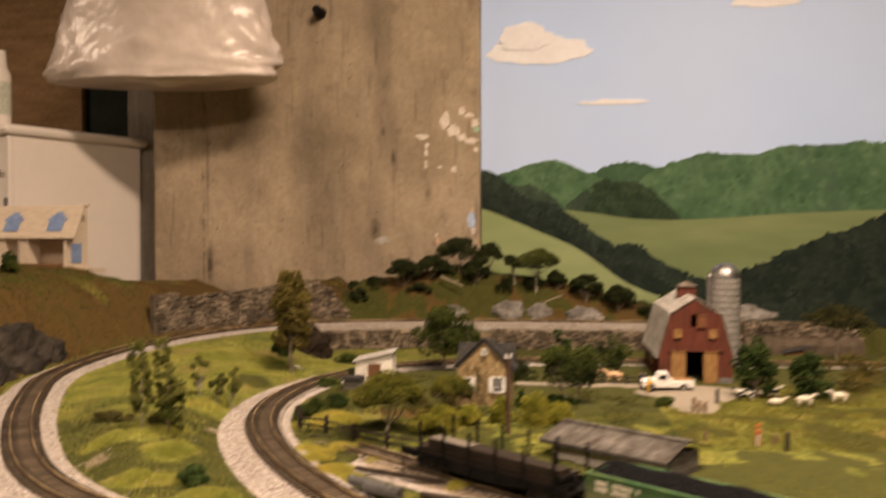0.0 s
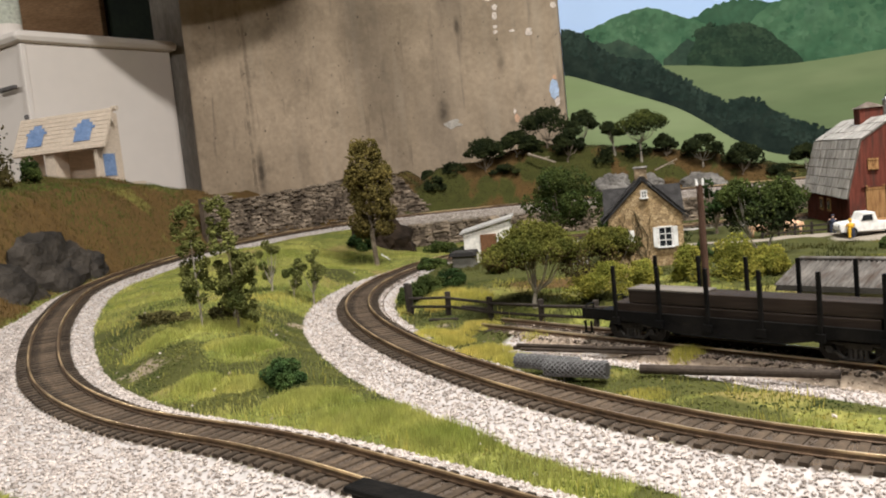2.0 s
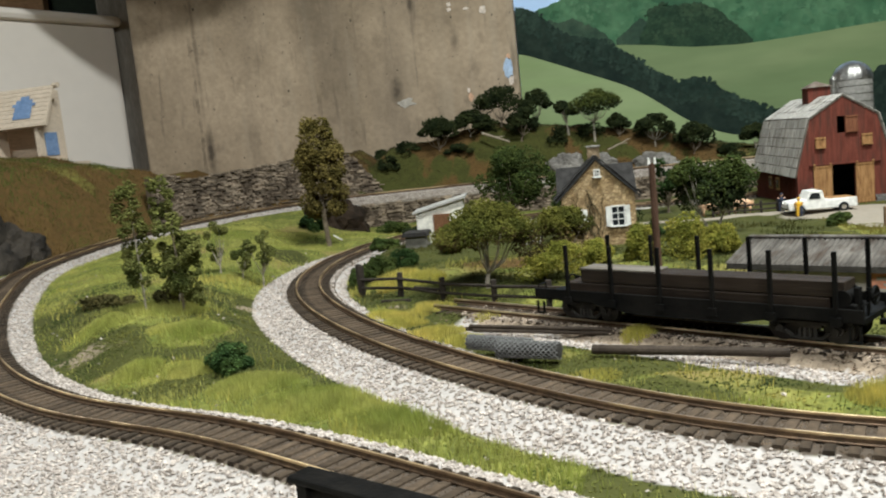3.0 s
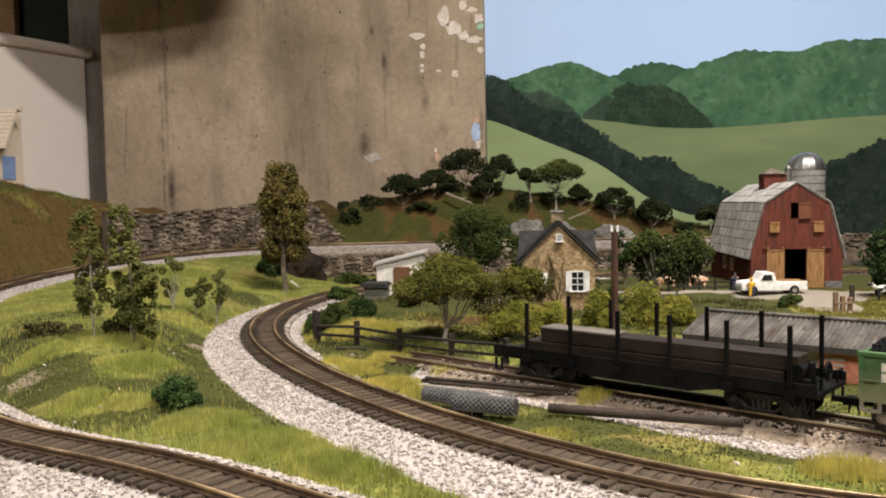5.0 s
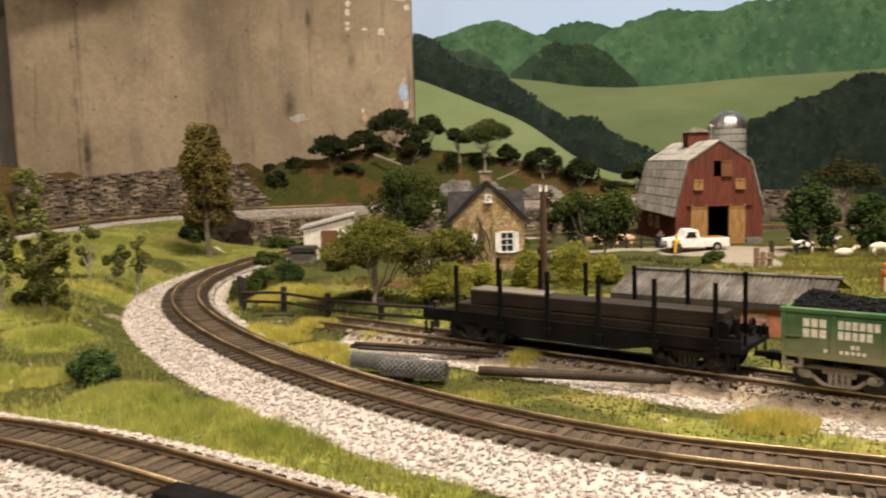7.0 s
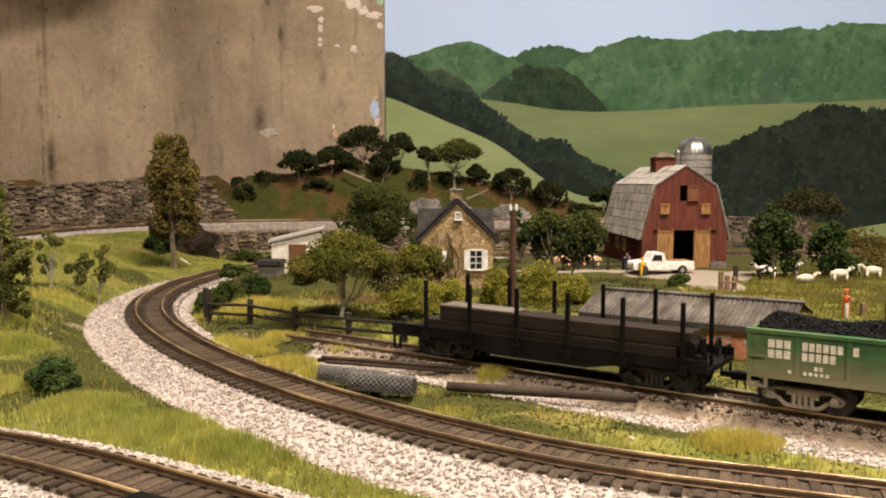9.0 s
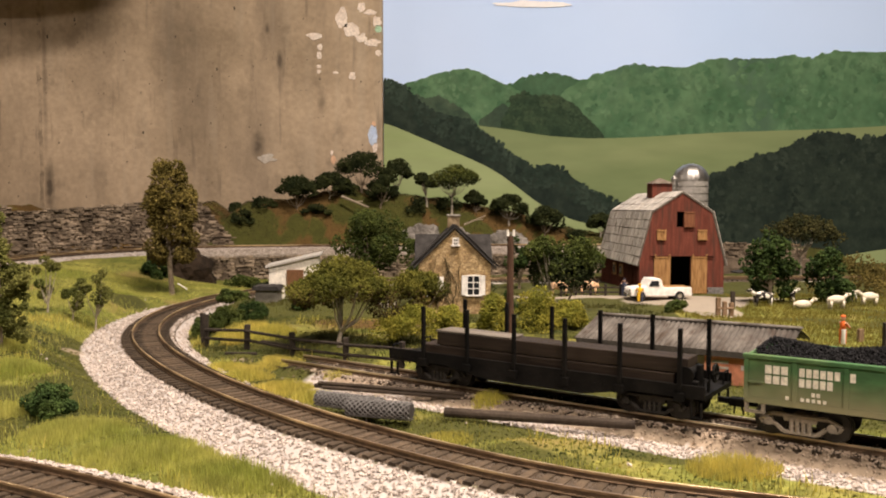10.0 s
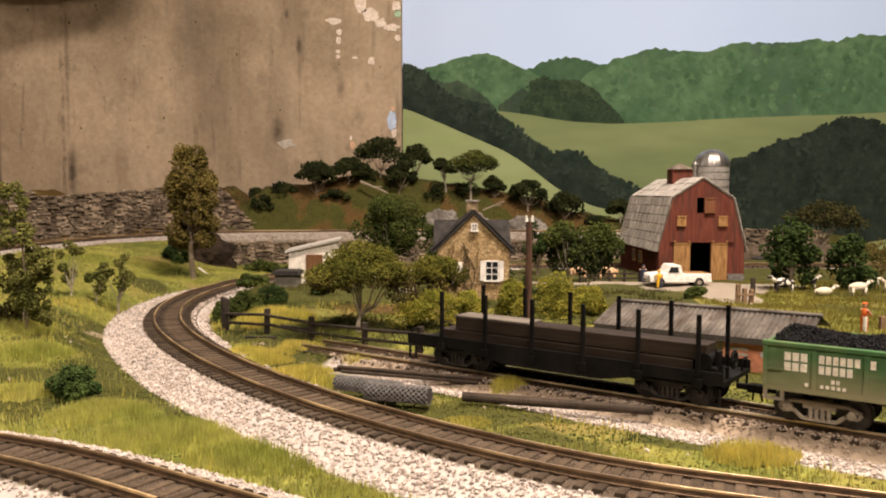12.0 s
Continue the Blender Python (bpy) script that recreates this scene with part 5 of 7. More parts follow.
sash_window(cottage, 0.0135, 0.0165, 0.0088, 0.0135, 0.0)
sash_window(cottage, 0.0005, 0.0530, 0.0030, 0.0042, 0.0, False, (1, 1))
sash_window(cottage, -0.0165, 0.0165, 0.0080, 0.0125, 0.0)
VINE = material("vine", (0.060, 0.042, 0.022), (0.10, 0.078, 0.038), 300.0, 0.9, 0.2)
dice = random.Random(9)
for k in range(9):
    bm, p = bmesh.new(), Vector((dice.uniform(-0.016, 0.006) if k > 2 else -0.002 + 0.0006 * k, -0.0007, 0.0))
    for _ in range(9):
        q = p + Vector((dice.uniform(-0.0028, 0.0028), 0, dice.uniform(0.003, 0.006)))
        if q.z > EAVE + (TOP - EAVE) * (1 - abs(q.x) / W) - 0.006:
            break
        rod(bm, p, q, 0.00028 if k > 2 else 0.00045, 0.00022 if k > 2 else 0.0004, seg=5)
        p = q
    part("vine", bm, VINE, cottage, "dry creeping vine stem")

# ---------------------------------------------------------------- white shed, low hut, corrugated shed
CLAP = material("white_clapboard", (0.80, 0.76, 0.68), (0.74, 0.70, 0.62), 60.0, 0.7, 0.1)
GREYROOF = material("weathered_roof", (0.30, 0.29, 0.27), (0.42, 0.40, 0.37), 90.0, 0.7, 0.2, random_tint=0.12)
BROWNDOOR = material("brown_boards", (0.12, 0.058, 0.026), (0.19, 0.095, 0.045), 300.0, 0.8, 0.2, size=(8, 8, 1))
shed = thing("white_shed", pose(-0.1215, 0.700, 0.0110, 0, 0, 4) @ Matrix.Diagonal((0.93, 1.0, 1.02, 1.0)), "small white clapboard shed with a sloping pale roof", "shed")
body = part("wall", prism(bmesh.new(), [(0, 0), (0.043, 0), (0.043, 0.0345), (0, 0.0255)], 0.0, 0.034), CLAP, shed, "white clapboard wall")
for k in range(12):
    z = 0.0005 + k * 0.0021
    part("clapboard", boxed(0.0, 0.0145, -0.0006, 0.0002, z, z + 0.0018), CLAP, body)
roof = part("roof", prism(bmesh.new(), [(-0.003, 0.0250), (0.046, 0.0353), (0.046, 0.0368), (-0.003, 0.0266)], -0.003, 0.037), GREYROOF, shed, "pale weathered roof")
door = part("door", boxed(0.0152, 0.0300, -0.0012, 0.0002, 0.001, 0.0235), BROWNDOOR, shed, "open brown plank door")
for k in range(7):
    part("plank", boxed(0.0154 + k * 0.0021, 0.0172 + k * 0.0021, -0.0018, -0.0012, 0.0012, 0.0232), BROWNDOOR, door)

hut = thing("low_hut", pose(-0.1195, 0.672, 0.0130, 0, 0, -3) @ Matrix.Diagonal((0.74, 0.9, 0.95, 1.0)), "low grey hut with a dark overhanging roof", "hut")
part("wall", boxed(-0.011, 0.012, 0, 0.02, -0.006, 0.0085), material("hut_wall", (0.15, 0.14, 0.12), (0.2, 0.19, 0.16), 80.0, 0.8, 0.1), hut)
part("roof", prism(bmesh.new(), [(-0.0145, 0.0085), (0.0145, 0.0085), (0.0125, 0.0118), (-0.0125, 0.0118)], -0.003, 0.022), SLATE, hut, "dark felt roof")

far_hut = thing("low_hut", pose(0.452, 1.13, ground_z(0.452, 1.13)), "tiny dark brown wooden hut beyond the barn", "hut")
part("wall", boxed(-0.010, 0.022, 0.0, 0.02, -0.002, 0.012), BROWNDOOR, far_hut)
part("roof", prism(bmesh.new(), [(-0.014, 0.011), (0.026, 0.019), (0.026, 0.0205), (-0.014, 0.0125)], -0.003, 0.023), SLATE, far_hut, "dark sloping roof")

ORANGE = material("faded_orange", (0.55, 0.20, 0.11), (0.66, 0.30, 0.19), 50.0, 0.7, 0.1, stain=(0.42, 0.2, 0.13))
CORR = material("corrugated_iron", (0.060, 0.052, 0.045), (0.150, 0.135, 0.118), 90.0, 0.8, 0.15, metal=0.0, fine=700.0, size=(1, 0.25, 1), stain=(0.055, 0.040, 0.030), stain_scale=160.0, stain_low=0.52, stain_high=0.70)
LINER = material("pale_fascia", (0.42, 0.38, 0.34), (0.5, 0.46, 0.42), 60.0, 0.8, 0.1)
TURN = math.degrees(math.atan2(-0.61, 0.79))
freight_shed = thing("freight_shed", pose(0.088, 0.468, -0.004, 0, 0, TURN + 3), "long low shed with a grey corrugated roof and orange wall", "shed")
part("wall", boxed(0.006, 0.100, 0.002, 0.055, 0, 0.0185), LINER, freight_shed)
panel = part("panel", boxed(0.066, 0.0995, -0.0005, 0.002, 0.002, 0.0160), ORANGE, freight_shed, "faded orange side panel with pale lettering")
for x0, x1, z0, z1 in ((0.070, 0.078, 0.0125, 0.0140), (0.073, 0.078, 0.0098, 0.0110), (0.071, 0.079, 0.0070, 0.0084), (0.084, 0.096, 0.0100, 0.0125)):
    part("lettering", boxed(x0, x1, -0.0009, -0.0005, z0, z1), LINER, panel)
part("fascia", boxed(-0.002, 0.106, -0.0045, -0.0030, 0.0165, 0.0195), material("dark_fascia", (0.05, 0.045, 0.04), (0.08, 0.07, 0.06), 90.0, 0.8, 0.1), freight_shed, "dark eave board")
for y0, z0, y1, z1, word in ((-0.004, 0.0195, 0.030, 0.0285, "front"), (0.062, 0.0195, 0.030, 0.0285, "rear")):
    verts, faces, count = [], [], 252
    for k in range(count + 1):
        x = -0.003 + 0.109 * k / count
        up = 0.0004 * math.sin(k / count * 42 * math.tau)
        for y, z in ((y0, z0), (y1, z1)):
            verts += [(x, y, z + up), (x, y, z + up - 0.0006)]
    for k in range(count):
        a, b = k * 4, k * 4 + 4
        faces += [(a, b, b + 2, a + 2), (a + 1, a + 3, b + 3, b + 1), (a, a + 1, b + 1, b), (a + 2, b + 2, b + 3, a + 3)]
    raw("roof_sheet", verts, faces, CORR, freight_shed, smooth=True)
part("ridge_cap", boxed(-0.003, 0.107, 0.0275, 0.0325, 0.0283, 0.0296, bevel=0.0004), CORR, freight_shed)
part("gable_end", prism(bmesh.new(), [(0.1003, 0.0), (0.1020, 0.0), (0.1020, 0.019), (0.1003, 0.019)], 0.004, 0.054), CORR, freight_shed)


# ---------------------------------------------------------------- barn and silo
BARNRED = material("barn_red", (0.092, 0.025, 0.016), (0.145, 0.042, 0.027), 70.0, 0.85, 0.35, fine=600.0, size=(6, 6, 0.7), stain=(0.060, 0.028, 0.020), stain_scale=45.0, stain_low=0.50, stain_high=0.72)
TANWOOD = material("tan_boards", (0.25, 0.130, 0.048), (0.38, 0.22, 0.09), 120.0, 0.85, 0.3, size=(5, 5, 0.6), stain=(0.15, 0.07, 0.028), stain_scale=180.0, stain_low=0.52, stain_high=0.68)
SHEET = material("roof_sheet", (0.36, 0.335, 0.30), (0.56, 0.53, 0.485), 260.0, 0.8, 0.25, fine=1400.0, random_tint=0.16, stain=(0.13, 0.10, 0.075), stain_scale=330.0, stain_low=0.55, stain_high=0.68, size=(0.16, 1, 0.16))
DECK = material("roof_deck", (0.085, 0.070, 0.055), (0.15, 0.125, 0.10), 120.0, 0.9, 0.2)
VOID = material("dark_inside", (0.008, 0.007, 0.006), (0.014, 0.012, 0.01), 40.0, 0.95, 0.0)
BLOCK = material("cinder_block", (0.13, 0.12, 0.115), (0.19, 0.18, 0.17), 90.0, 0.9, 0.3, random_tint=0.2)

barn = thing("barn", pose(0.2575, 0.815, 0.0015), "red gambrel barn with weathered grey roof and open doors", "barn")
SHEET.node_tree.nodes["Texture Coordinate"].object = barn  # streaks run on from sheet to sheet
H, B, L = 0.0415, 0.0290, 0.160
OUTLINE = [(H, 0.0), (H, 0.033), (B, 0.080), (0, 0.0985), (-B, 0.080), (-H, 0.033), (-H, 0.0)]
opening, door_h = (-0.0115, 0.0085), 0.0375
hay = (-0.0055, 0.0012, 0.066, 0.081)
for outline in ([(-H, 0), (opening[0], 0), (opening[0], door_h), (-H + 0.0012, door_h), (-H, 0.033)],
                [(opening[1], 0), (H, 0), (H, 0.033), (H - 0.0012, door_h), (opening[1], door_h)],
                [(-H + 0.0012, door_h), (hay[0], door_h), (hay[0], hay[3]), (-B, 0.080)],
                [(hay[1], door_h), (H - 0.0012, door_h), (B, 0.080), (hay[1], hay[3])],
                [(hay[0], door_h), (hay[1], door_h), (hay[1], hay[2]), (hay[0], hay[2])],
                [(-B, 0.080), (hay[0], hay[3]), (hay[1], hay[3]), (B, 0.080), (0, 0.0985)]):
    part("front_wall", prism(bmesh.new(), outline, 0.0, 0.0015), BARNRED, barn, "red board front wall")
part("back_wall", prism(bmesh.new(), OUTLINE, L - 0.0015, L), BARNRED, barn)
for sgn in (-1, 1):
    side_wall = part("side_wall", boxed(min(sgn * H, sgn * (H - 0.0015)), max(sgn * H, sgn * (H - 0.0015)), 0.0015, L - 0.0015, 0, 0.034), BARNRED, barn, "red board side wall")
    for k in range(52):
        y = 0.002 + k * 0.003
        x = sgn * (H + 0.0002)
        part("batten", boxed(min(x, x + sgn * 0.0004), max(x, x + sgn * 0.0004), y, y + 0.0007, 0.001, 0.033), BARNRED, side_wall)
    for y in (0.060, 0.088):
        x = -H - 0.0004
        if sgn < 0:
            pane = part("window", boxed(x - 0.0010, x + 0.0004, y, y + 0.0130, 0.0125, 0.0255), TANWOOD, barn, "small tan framed window")
            part("pane", boxed(x - 0.0013, x - 0.0010, y + 0.0022, y + 0.0108, 0.0148, 0.0232), GLASS, pane)
# Near-black sheets added behind the openings: the shade inside put into their colour.
part("hayloft_floor", boxed(-H + 0.0016, H - 0.0016, 0.002, L - 0.002, 0.040, 0.041), VOID, barn, "near-black sheet for the dark loft")
part("inner_wall", boxed(-H + 0.0016, H - 0.0016, 0.05, 0.051, 0.0, 0.040), VOID, barn, "near-black sheet for the dark inside")
sheet_mesh = bpy.data.meshes.new("roof_panel")
bm = boxed(0.0, 1.0, -0.5, 0.5, 0.0, 1.0)
bm.to_mesh(sheet_mesh)
bm.free()
sheet_mesh.materials.append(SHEET)
for sgn in (-1, 1):
    deck = part("roof", prism(bmesh.new(), [(sgn * (H + 0.0022), 0.0282), (sgn * (B + 0.0008), 0.0806), (0, 0.0996), (0, 0.0988), (sgn * B, 0.0800), (sgn * (H + 0.0014), 0.0280)], -0.0008, L + 0.002), DECK, barn, "weathered grey sheet roof")
    roof_slope(deck, (0, 0.0998), (sgn * (B + 0.0010), 0.0808), -0.0016, L + 0.0025, 3, 9, sheet_mesh, 0.0005, "roof_panel", jitter=0.0004, gap=0.07)
    roof_slope(deck, (sgn * (B + 0.0008), 0.0808), (sgn * (H + 0.0026), 0.0278), -0.0016, L + 0.0025, 6, 9, sheet_mesh, 0.0005, "roof_panel", jitter=0.0004, gap=0.07)
cupola = part("cupola", boxed(-0.0105, 0.0105, 0.066, 0.086, 0.086, 0.1100), BARNRED, barn, "square red cupola")
bm = bmesh.new()
bmesh.ops.create_cone(bm, cap_ends=True, segments=4, radius1=0.0172, radius2=0.0010, depth=0.006, matrix=Matrix.Translation((0, 0.076, 0.1130)) @ Matrix.Rotation(math.pi / 4, 4, "Z"))
part("cupola_roof", bm, material("brown_roof", (0.11, 0.085, 0.065), (0.19, 0.155, 0.125), 120.0, 0.85, 0.25), cupola, "brown grey pyramid roof")


def plank_door(x0, x1, z0, z1, name, label, wood=TANWOOD, y=-0.0015):
    door = part(name, boxed(x0, x1, y, y + 0.0010, z0, z1), wood, barn, label)
    count = max(2, round((x1 - x0) / 0.0024))
    for k in range(count):
        w = (x1 - x0) / count
        part("plank", boxed(x0 + k * w + 0.0001, x0 + (k + 1) * w - 0.0002, y - 0.0004, y, z0, z1), wood, door)
    for zz in (z0 + 0.0006, z1 - 0.0016):
        part("rail", boxed(x0, x1, y - 0.0009, y - 0.0004, zz, zz + 0.001), wood, door)


plank_door(-0.0275, -0.0115, 0.001, 0.0375, "sliding_door", "tan plank sliding door pushed open")
plank_door(0.0088, 0.0245, 0.001, 0.0375, "sliding_door", "tan plank sliding door pushed open")
plank_door(0.0014, 0.0120, 0.0655, 0.0810, "loft_door", "red brown plank loft door swung open", material("russet_boards", (0.13, 0.050, 0.026), (0.20, 0.085, 0.042), 120.0, 0.85, 0.3, size=(5, 5, 0.6)))
plank_door(-0.0250, -0.0160, 0.0530, 0.0635, "hatch", "tan plank hatch")
plank_door(0.0150, 0.0240, 0.0530, 0.0635, "hatch", "tan plank hatch")
part("door_track", boxed(-0.031, 0.031, -0.0022, 0.0, 0.0378, 0.0390), BARNRED, barn, "red door rail")
for x in (-0.0268, -0.013, 0.010, 0.0235):
    part("roller", rodded((x, -0.0030, 0.0388), (x, -0.0022, 0.0388), 0.0009), TANWOOD, barn, "pale door roller")
for r in range(3):
    for c in range(4):
        x = 0.0255 + c * 0.0039 + (r % 2) * 0.0008
        part("block", boxed(x, min(x + 0.0036, 0.0418), -0.0012, 0.0, 0.0002 + r * 0.0024, 0.0023 + r * 0.0024), BLOCK, barn)

STEEL = material("galvanised_steel", (0.26, 0.25, 0.235), (0.42, 0.41, 0.39), 90.0, 0.42, 0.0, metal=1.0)
STAVE = material("silo_staves", (0.20, 0.19, 0.175), (0.29, 0.275, 0.255), 70.0, 0.6, 0.2, metal=0.2)
silo = thing("silo", pose(0.323, 0.985, 0.003), "grey stave silo with a shiny steel dome", "silo")
bm = bmesh.new()
rod(bm, (0, 0, 0), (0, 0, 0.115), 0.0200, seg=48)
part("barrel", bm, STAVE, silo, "banded grey barrel")
for k in range(13):
    part("hoop", rodded((0, 0, 0.006 + k * 0.0085), (0, 0, 0.0066 + k * 0.0085), 0.0204, seg=48), STEEL, silo)
dome = bmesh.new()
bmesh.ops.create_uvsphere(dome, u_segments=72, v_segments=24, radius=0.0205)
bmesh.ops.delete(dome, geom=[v for v in dome.verts if v.co.z < -0.001], context="VERTS")
for v in dome.verts:
    v.co.z = v.co.z * 0.98 + 0.115
    if round(math.atan2(v.co.y, v.co.x) / math.tau * 72) % 4 == 0:
        v.co.x, v.co.y = v.co.x * 1.022, v.co.y * 1.022
for face in dome.faces:
    face.smooth = True
part("dome", dome, STEEL, silo, "ribbed shiny steel dome")
chute = bmesh.new()
rod(chute, (-0.0215, -0.006, 0.02), (-0.0215, -0.006, 0.117), 0.0038, seg=16)
rod(chute, (-0.0215, -0.006, 0.117), (-0.0215, -0.006, 0.1205), 0.0038, 0.0012, seg=16)
part("chute", chute, STEEL, silo, "narrow steel chute")


# ---------------------------------------------------------------- freight cars on the siding
BLACK = material("weathered_black", (0.0035, 0.0035, 0.0035), (0.010, 0.009, 0.008), 90.0, 0.6, 0.2, fine=600.0, spec=0.10)
WHEEL = material("dark_wheel", (0.02, 0.018, 0.016), (0.04, 0.035, 0.03), 200.0, 0.5, 0.1, metal=0.4)
TRUCKBLACK = material("worn_black", (0.012, 0.011, 0.010), (0.045, 0.040, 0.034), 220.0, 0.55, 0.2)
DUSTY = material("dusty_frame", (0.19, 0.165, 0.13), (0.29, 0.25, 0.195), 200.0, 0.85, 0.2)
PLANKS = material("dark_timber", (0.018, 0.0125, 0.009), (0.036, 0.025, 0.018), 60.0, 0.6, 0.2, size=(0.3, 6, 6))
GREEN = material("faded_green_paint", (0.034, 0.098, 0.036), (0.062, 0.138, 0.056), 30.0, 0.7, 0.05, stain=(0.17, 0.19, 0.075), stain_scale=16.0, stain_low=0.50, stain_high=0.70, size=(1, 1, 2))


def dust_from_below(m, low, high, colour, strength):
    """Tan dust thrown up from the track over the lower part of a painted side."""
    n, l = m.node_tree.nodes, m.node_tree.links
    shader = n["Principled BSDF"]
    base = shader.inputs["Base Color"].links[0].from_socket
    split, tex, add, ramp, mixer = n.new("ShaderNodeSeparateXYZ"), n.new("ShaderNodeTexNoise"), n.new("ShaderNodeMath"), n.new("ShaderNodeMapRange"), n.new("ShaderNodeMix")
    l.new(n["Texture Coordinate"].outputs["Object"], split.inputs[0])
    l.new(n["Texture Coordinate"].outputs["Object"], tex.inputs["Vector"])
    tex.inputs["Scale"].default_value = 60.0
    add.operation = "MULTIPLY_ADD"
    l.new(tex.outputs["Fac"], add.inputs[0])
    add.inputs[1].default_value = 0.012
    l.new(split.outputs["Z"], add.inputs[2])
    ramp.inputs["From Min"].default_value, ramp.inputs["From Max"].default_value = high + 0.006, low + 0.006
    ramp.inputs["To Max"].default_value = strength
    l.new(add.outputs[0], ramp.inputs["Value"])
    mixer.data_type = "RGBA"
    l.new(ramp.outputs[0], mixer.inputs["Factor"])
    l.new(base, mixer.inputs["A"])
    mixer.inputs["B"].default_value = (*colour, 1)
    l.new(mixer.outputs["Result"], shader.inputs["Base Color"])


dust_from_below(GREEN, 0.0125, 0.0245, (0.27, 0.235, 0.14), 0.80)
CREAM = material("cream_lettering", (0.72, 0.68, 0.58), (0.64, 0.6, 0.5), 200.0, 0.7, 0.0)
COAL = material("coal", (0.005, 0.005, 0.006), (0.012, 0.012, 0.013), 400.0, 0.8, 0.3, island=0.4)
START, WAY = Vector((0.097, 0.3485, 0.004)), Vector((0.79, -0.61, 0))


def on_siding(s):
    p = START + WAY * s
    return pose(p.x, p.y, p.z, 0, 0, TURN)


def bogie(parent, x, frame_mat, open_frame):
    """A four-wheeled truck under a car: bolster, side frames, wheels and axles."""
    truck = part("truck", boxed(x - 0.003, x + 0.003, -0.0105, 0.0105, 0.0045, 0.0085), frame_mat, parent, "four wheeled bogie")
    for sgn in (-1, 1):
        y = sgn * 0.0125
        if open_frame:
            bm = bmesh.new()
            pts = [(-0.0135, 0.0062), (-0.0095, 0.0082), (0.0095, 0.0082), (0.0135, 0.0062), (0.0125, 0.0045), (0.0085, 0.0048), (0.0055, 0.0022), (-0.0055, 0.0022), (-0.0085, 0.0048), (-0.0125, 0.0045)]
            for k in range(len(pts)):
                a, b = pts[k], pts[(k + 1) % len(pts)]
                rod(bm, (x + a[0], y, a[1]), (x + b[0], y, b[1]), 0.0008, seg=6)
            for k in range(4):
                rod(bm, (x - 0.003 + k * 0.002, y, 0.0026), (x - 0.003 + k * 0.002, y, 0.0062), 0.0008, seg=8)
            box(bm, x - 0.0055, x + 0.0055, y - 0.0006, y + 0.0006, 0.0062, 0.0078)
        else:
            bm = prism(bmesh.new(), [(x - 0.0125, 0.0038), (x - 0.0065, 0.0030), (x - 0.004, 0.0018), (x + 0.004, 0.0018), (x + 0.0065, 0.0030), (x + 0.0125, 0.0038), (x + 0.0125, 0.0066), (x + 0.006, 0.0078), (x - 0.006, 0.0078), (x - 0.0125, 0.0066)], y - 0.0008, y + 0.0008)
        part("side_frame", bm, frame_mat, truck)
        for dx in (-0.0105, 0.0105):
            wheel = bmesh.new()
            rod(wheel, (x + dx, sgn * 0.0079, 0.0056), (x + dx, sgn * 0.0100, 0.0056), 0.0056, seg=24)
            rod(wheel, (x + dx, sgn * 0.0073, 0.0056), (x + dx, sgn * 0.0079, 0.0056), 0.0063, seg=24)
            part("wheel", wheel, WHEEL, truck)
            box_bm = rodded((x + dx, sgn * 0.0118, 0.0056), (x + dx, sgn * 0.0138, 0.0056), 0.0016, seg=10)
            part("journal_box", box_bm, frame_mat, truck)
    for dx in (-0.0105, 0.0105):
        part("axle", rodded((x + dx, -0.0075, 0.0056), (x + dx, 0.0075, 0.0056), 0.001), WHEEL, truck)


def coupler(parent, x, sgn):
    bm = bmesh.new()
    box(bm, min(x, x + sgn * 0.006), max(x, x + sgn * 0.006), -0.0012, 0.0012, 0.0068, 0.0088)
    box(bm, min(x + sgn * 0.0045, x + sgn * 0.008), max(x + sgn * 0.0045, x + sgn * 0.008), -0.0024, 0.0016, 0.0062, 0.0094, bevel=0.0004)
    rod(bm, (x + sgn * 0.006, 0.001, 0.0062), (x + sgn * 0.0055, 0.002, 0.0025), 0.0004, seg=6)
    part("coupler", bm, BLACK, parent, "black knuckle coupler")


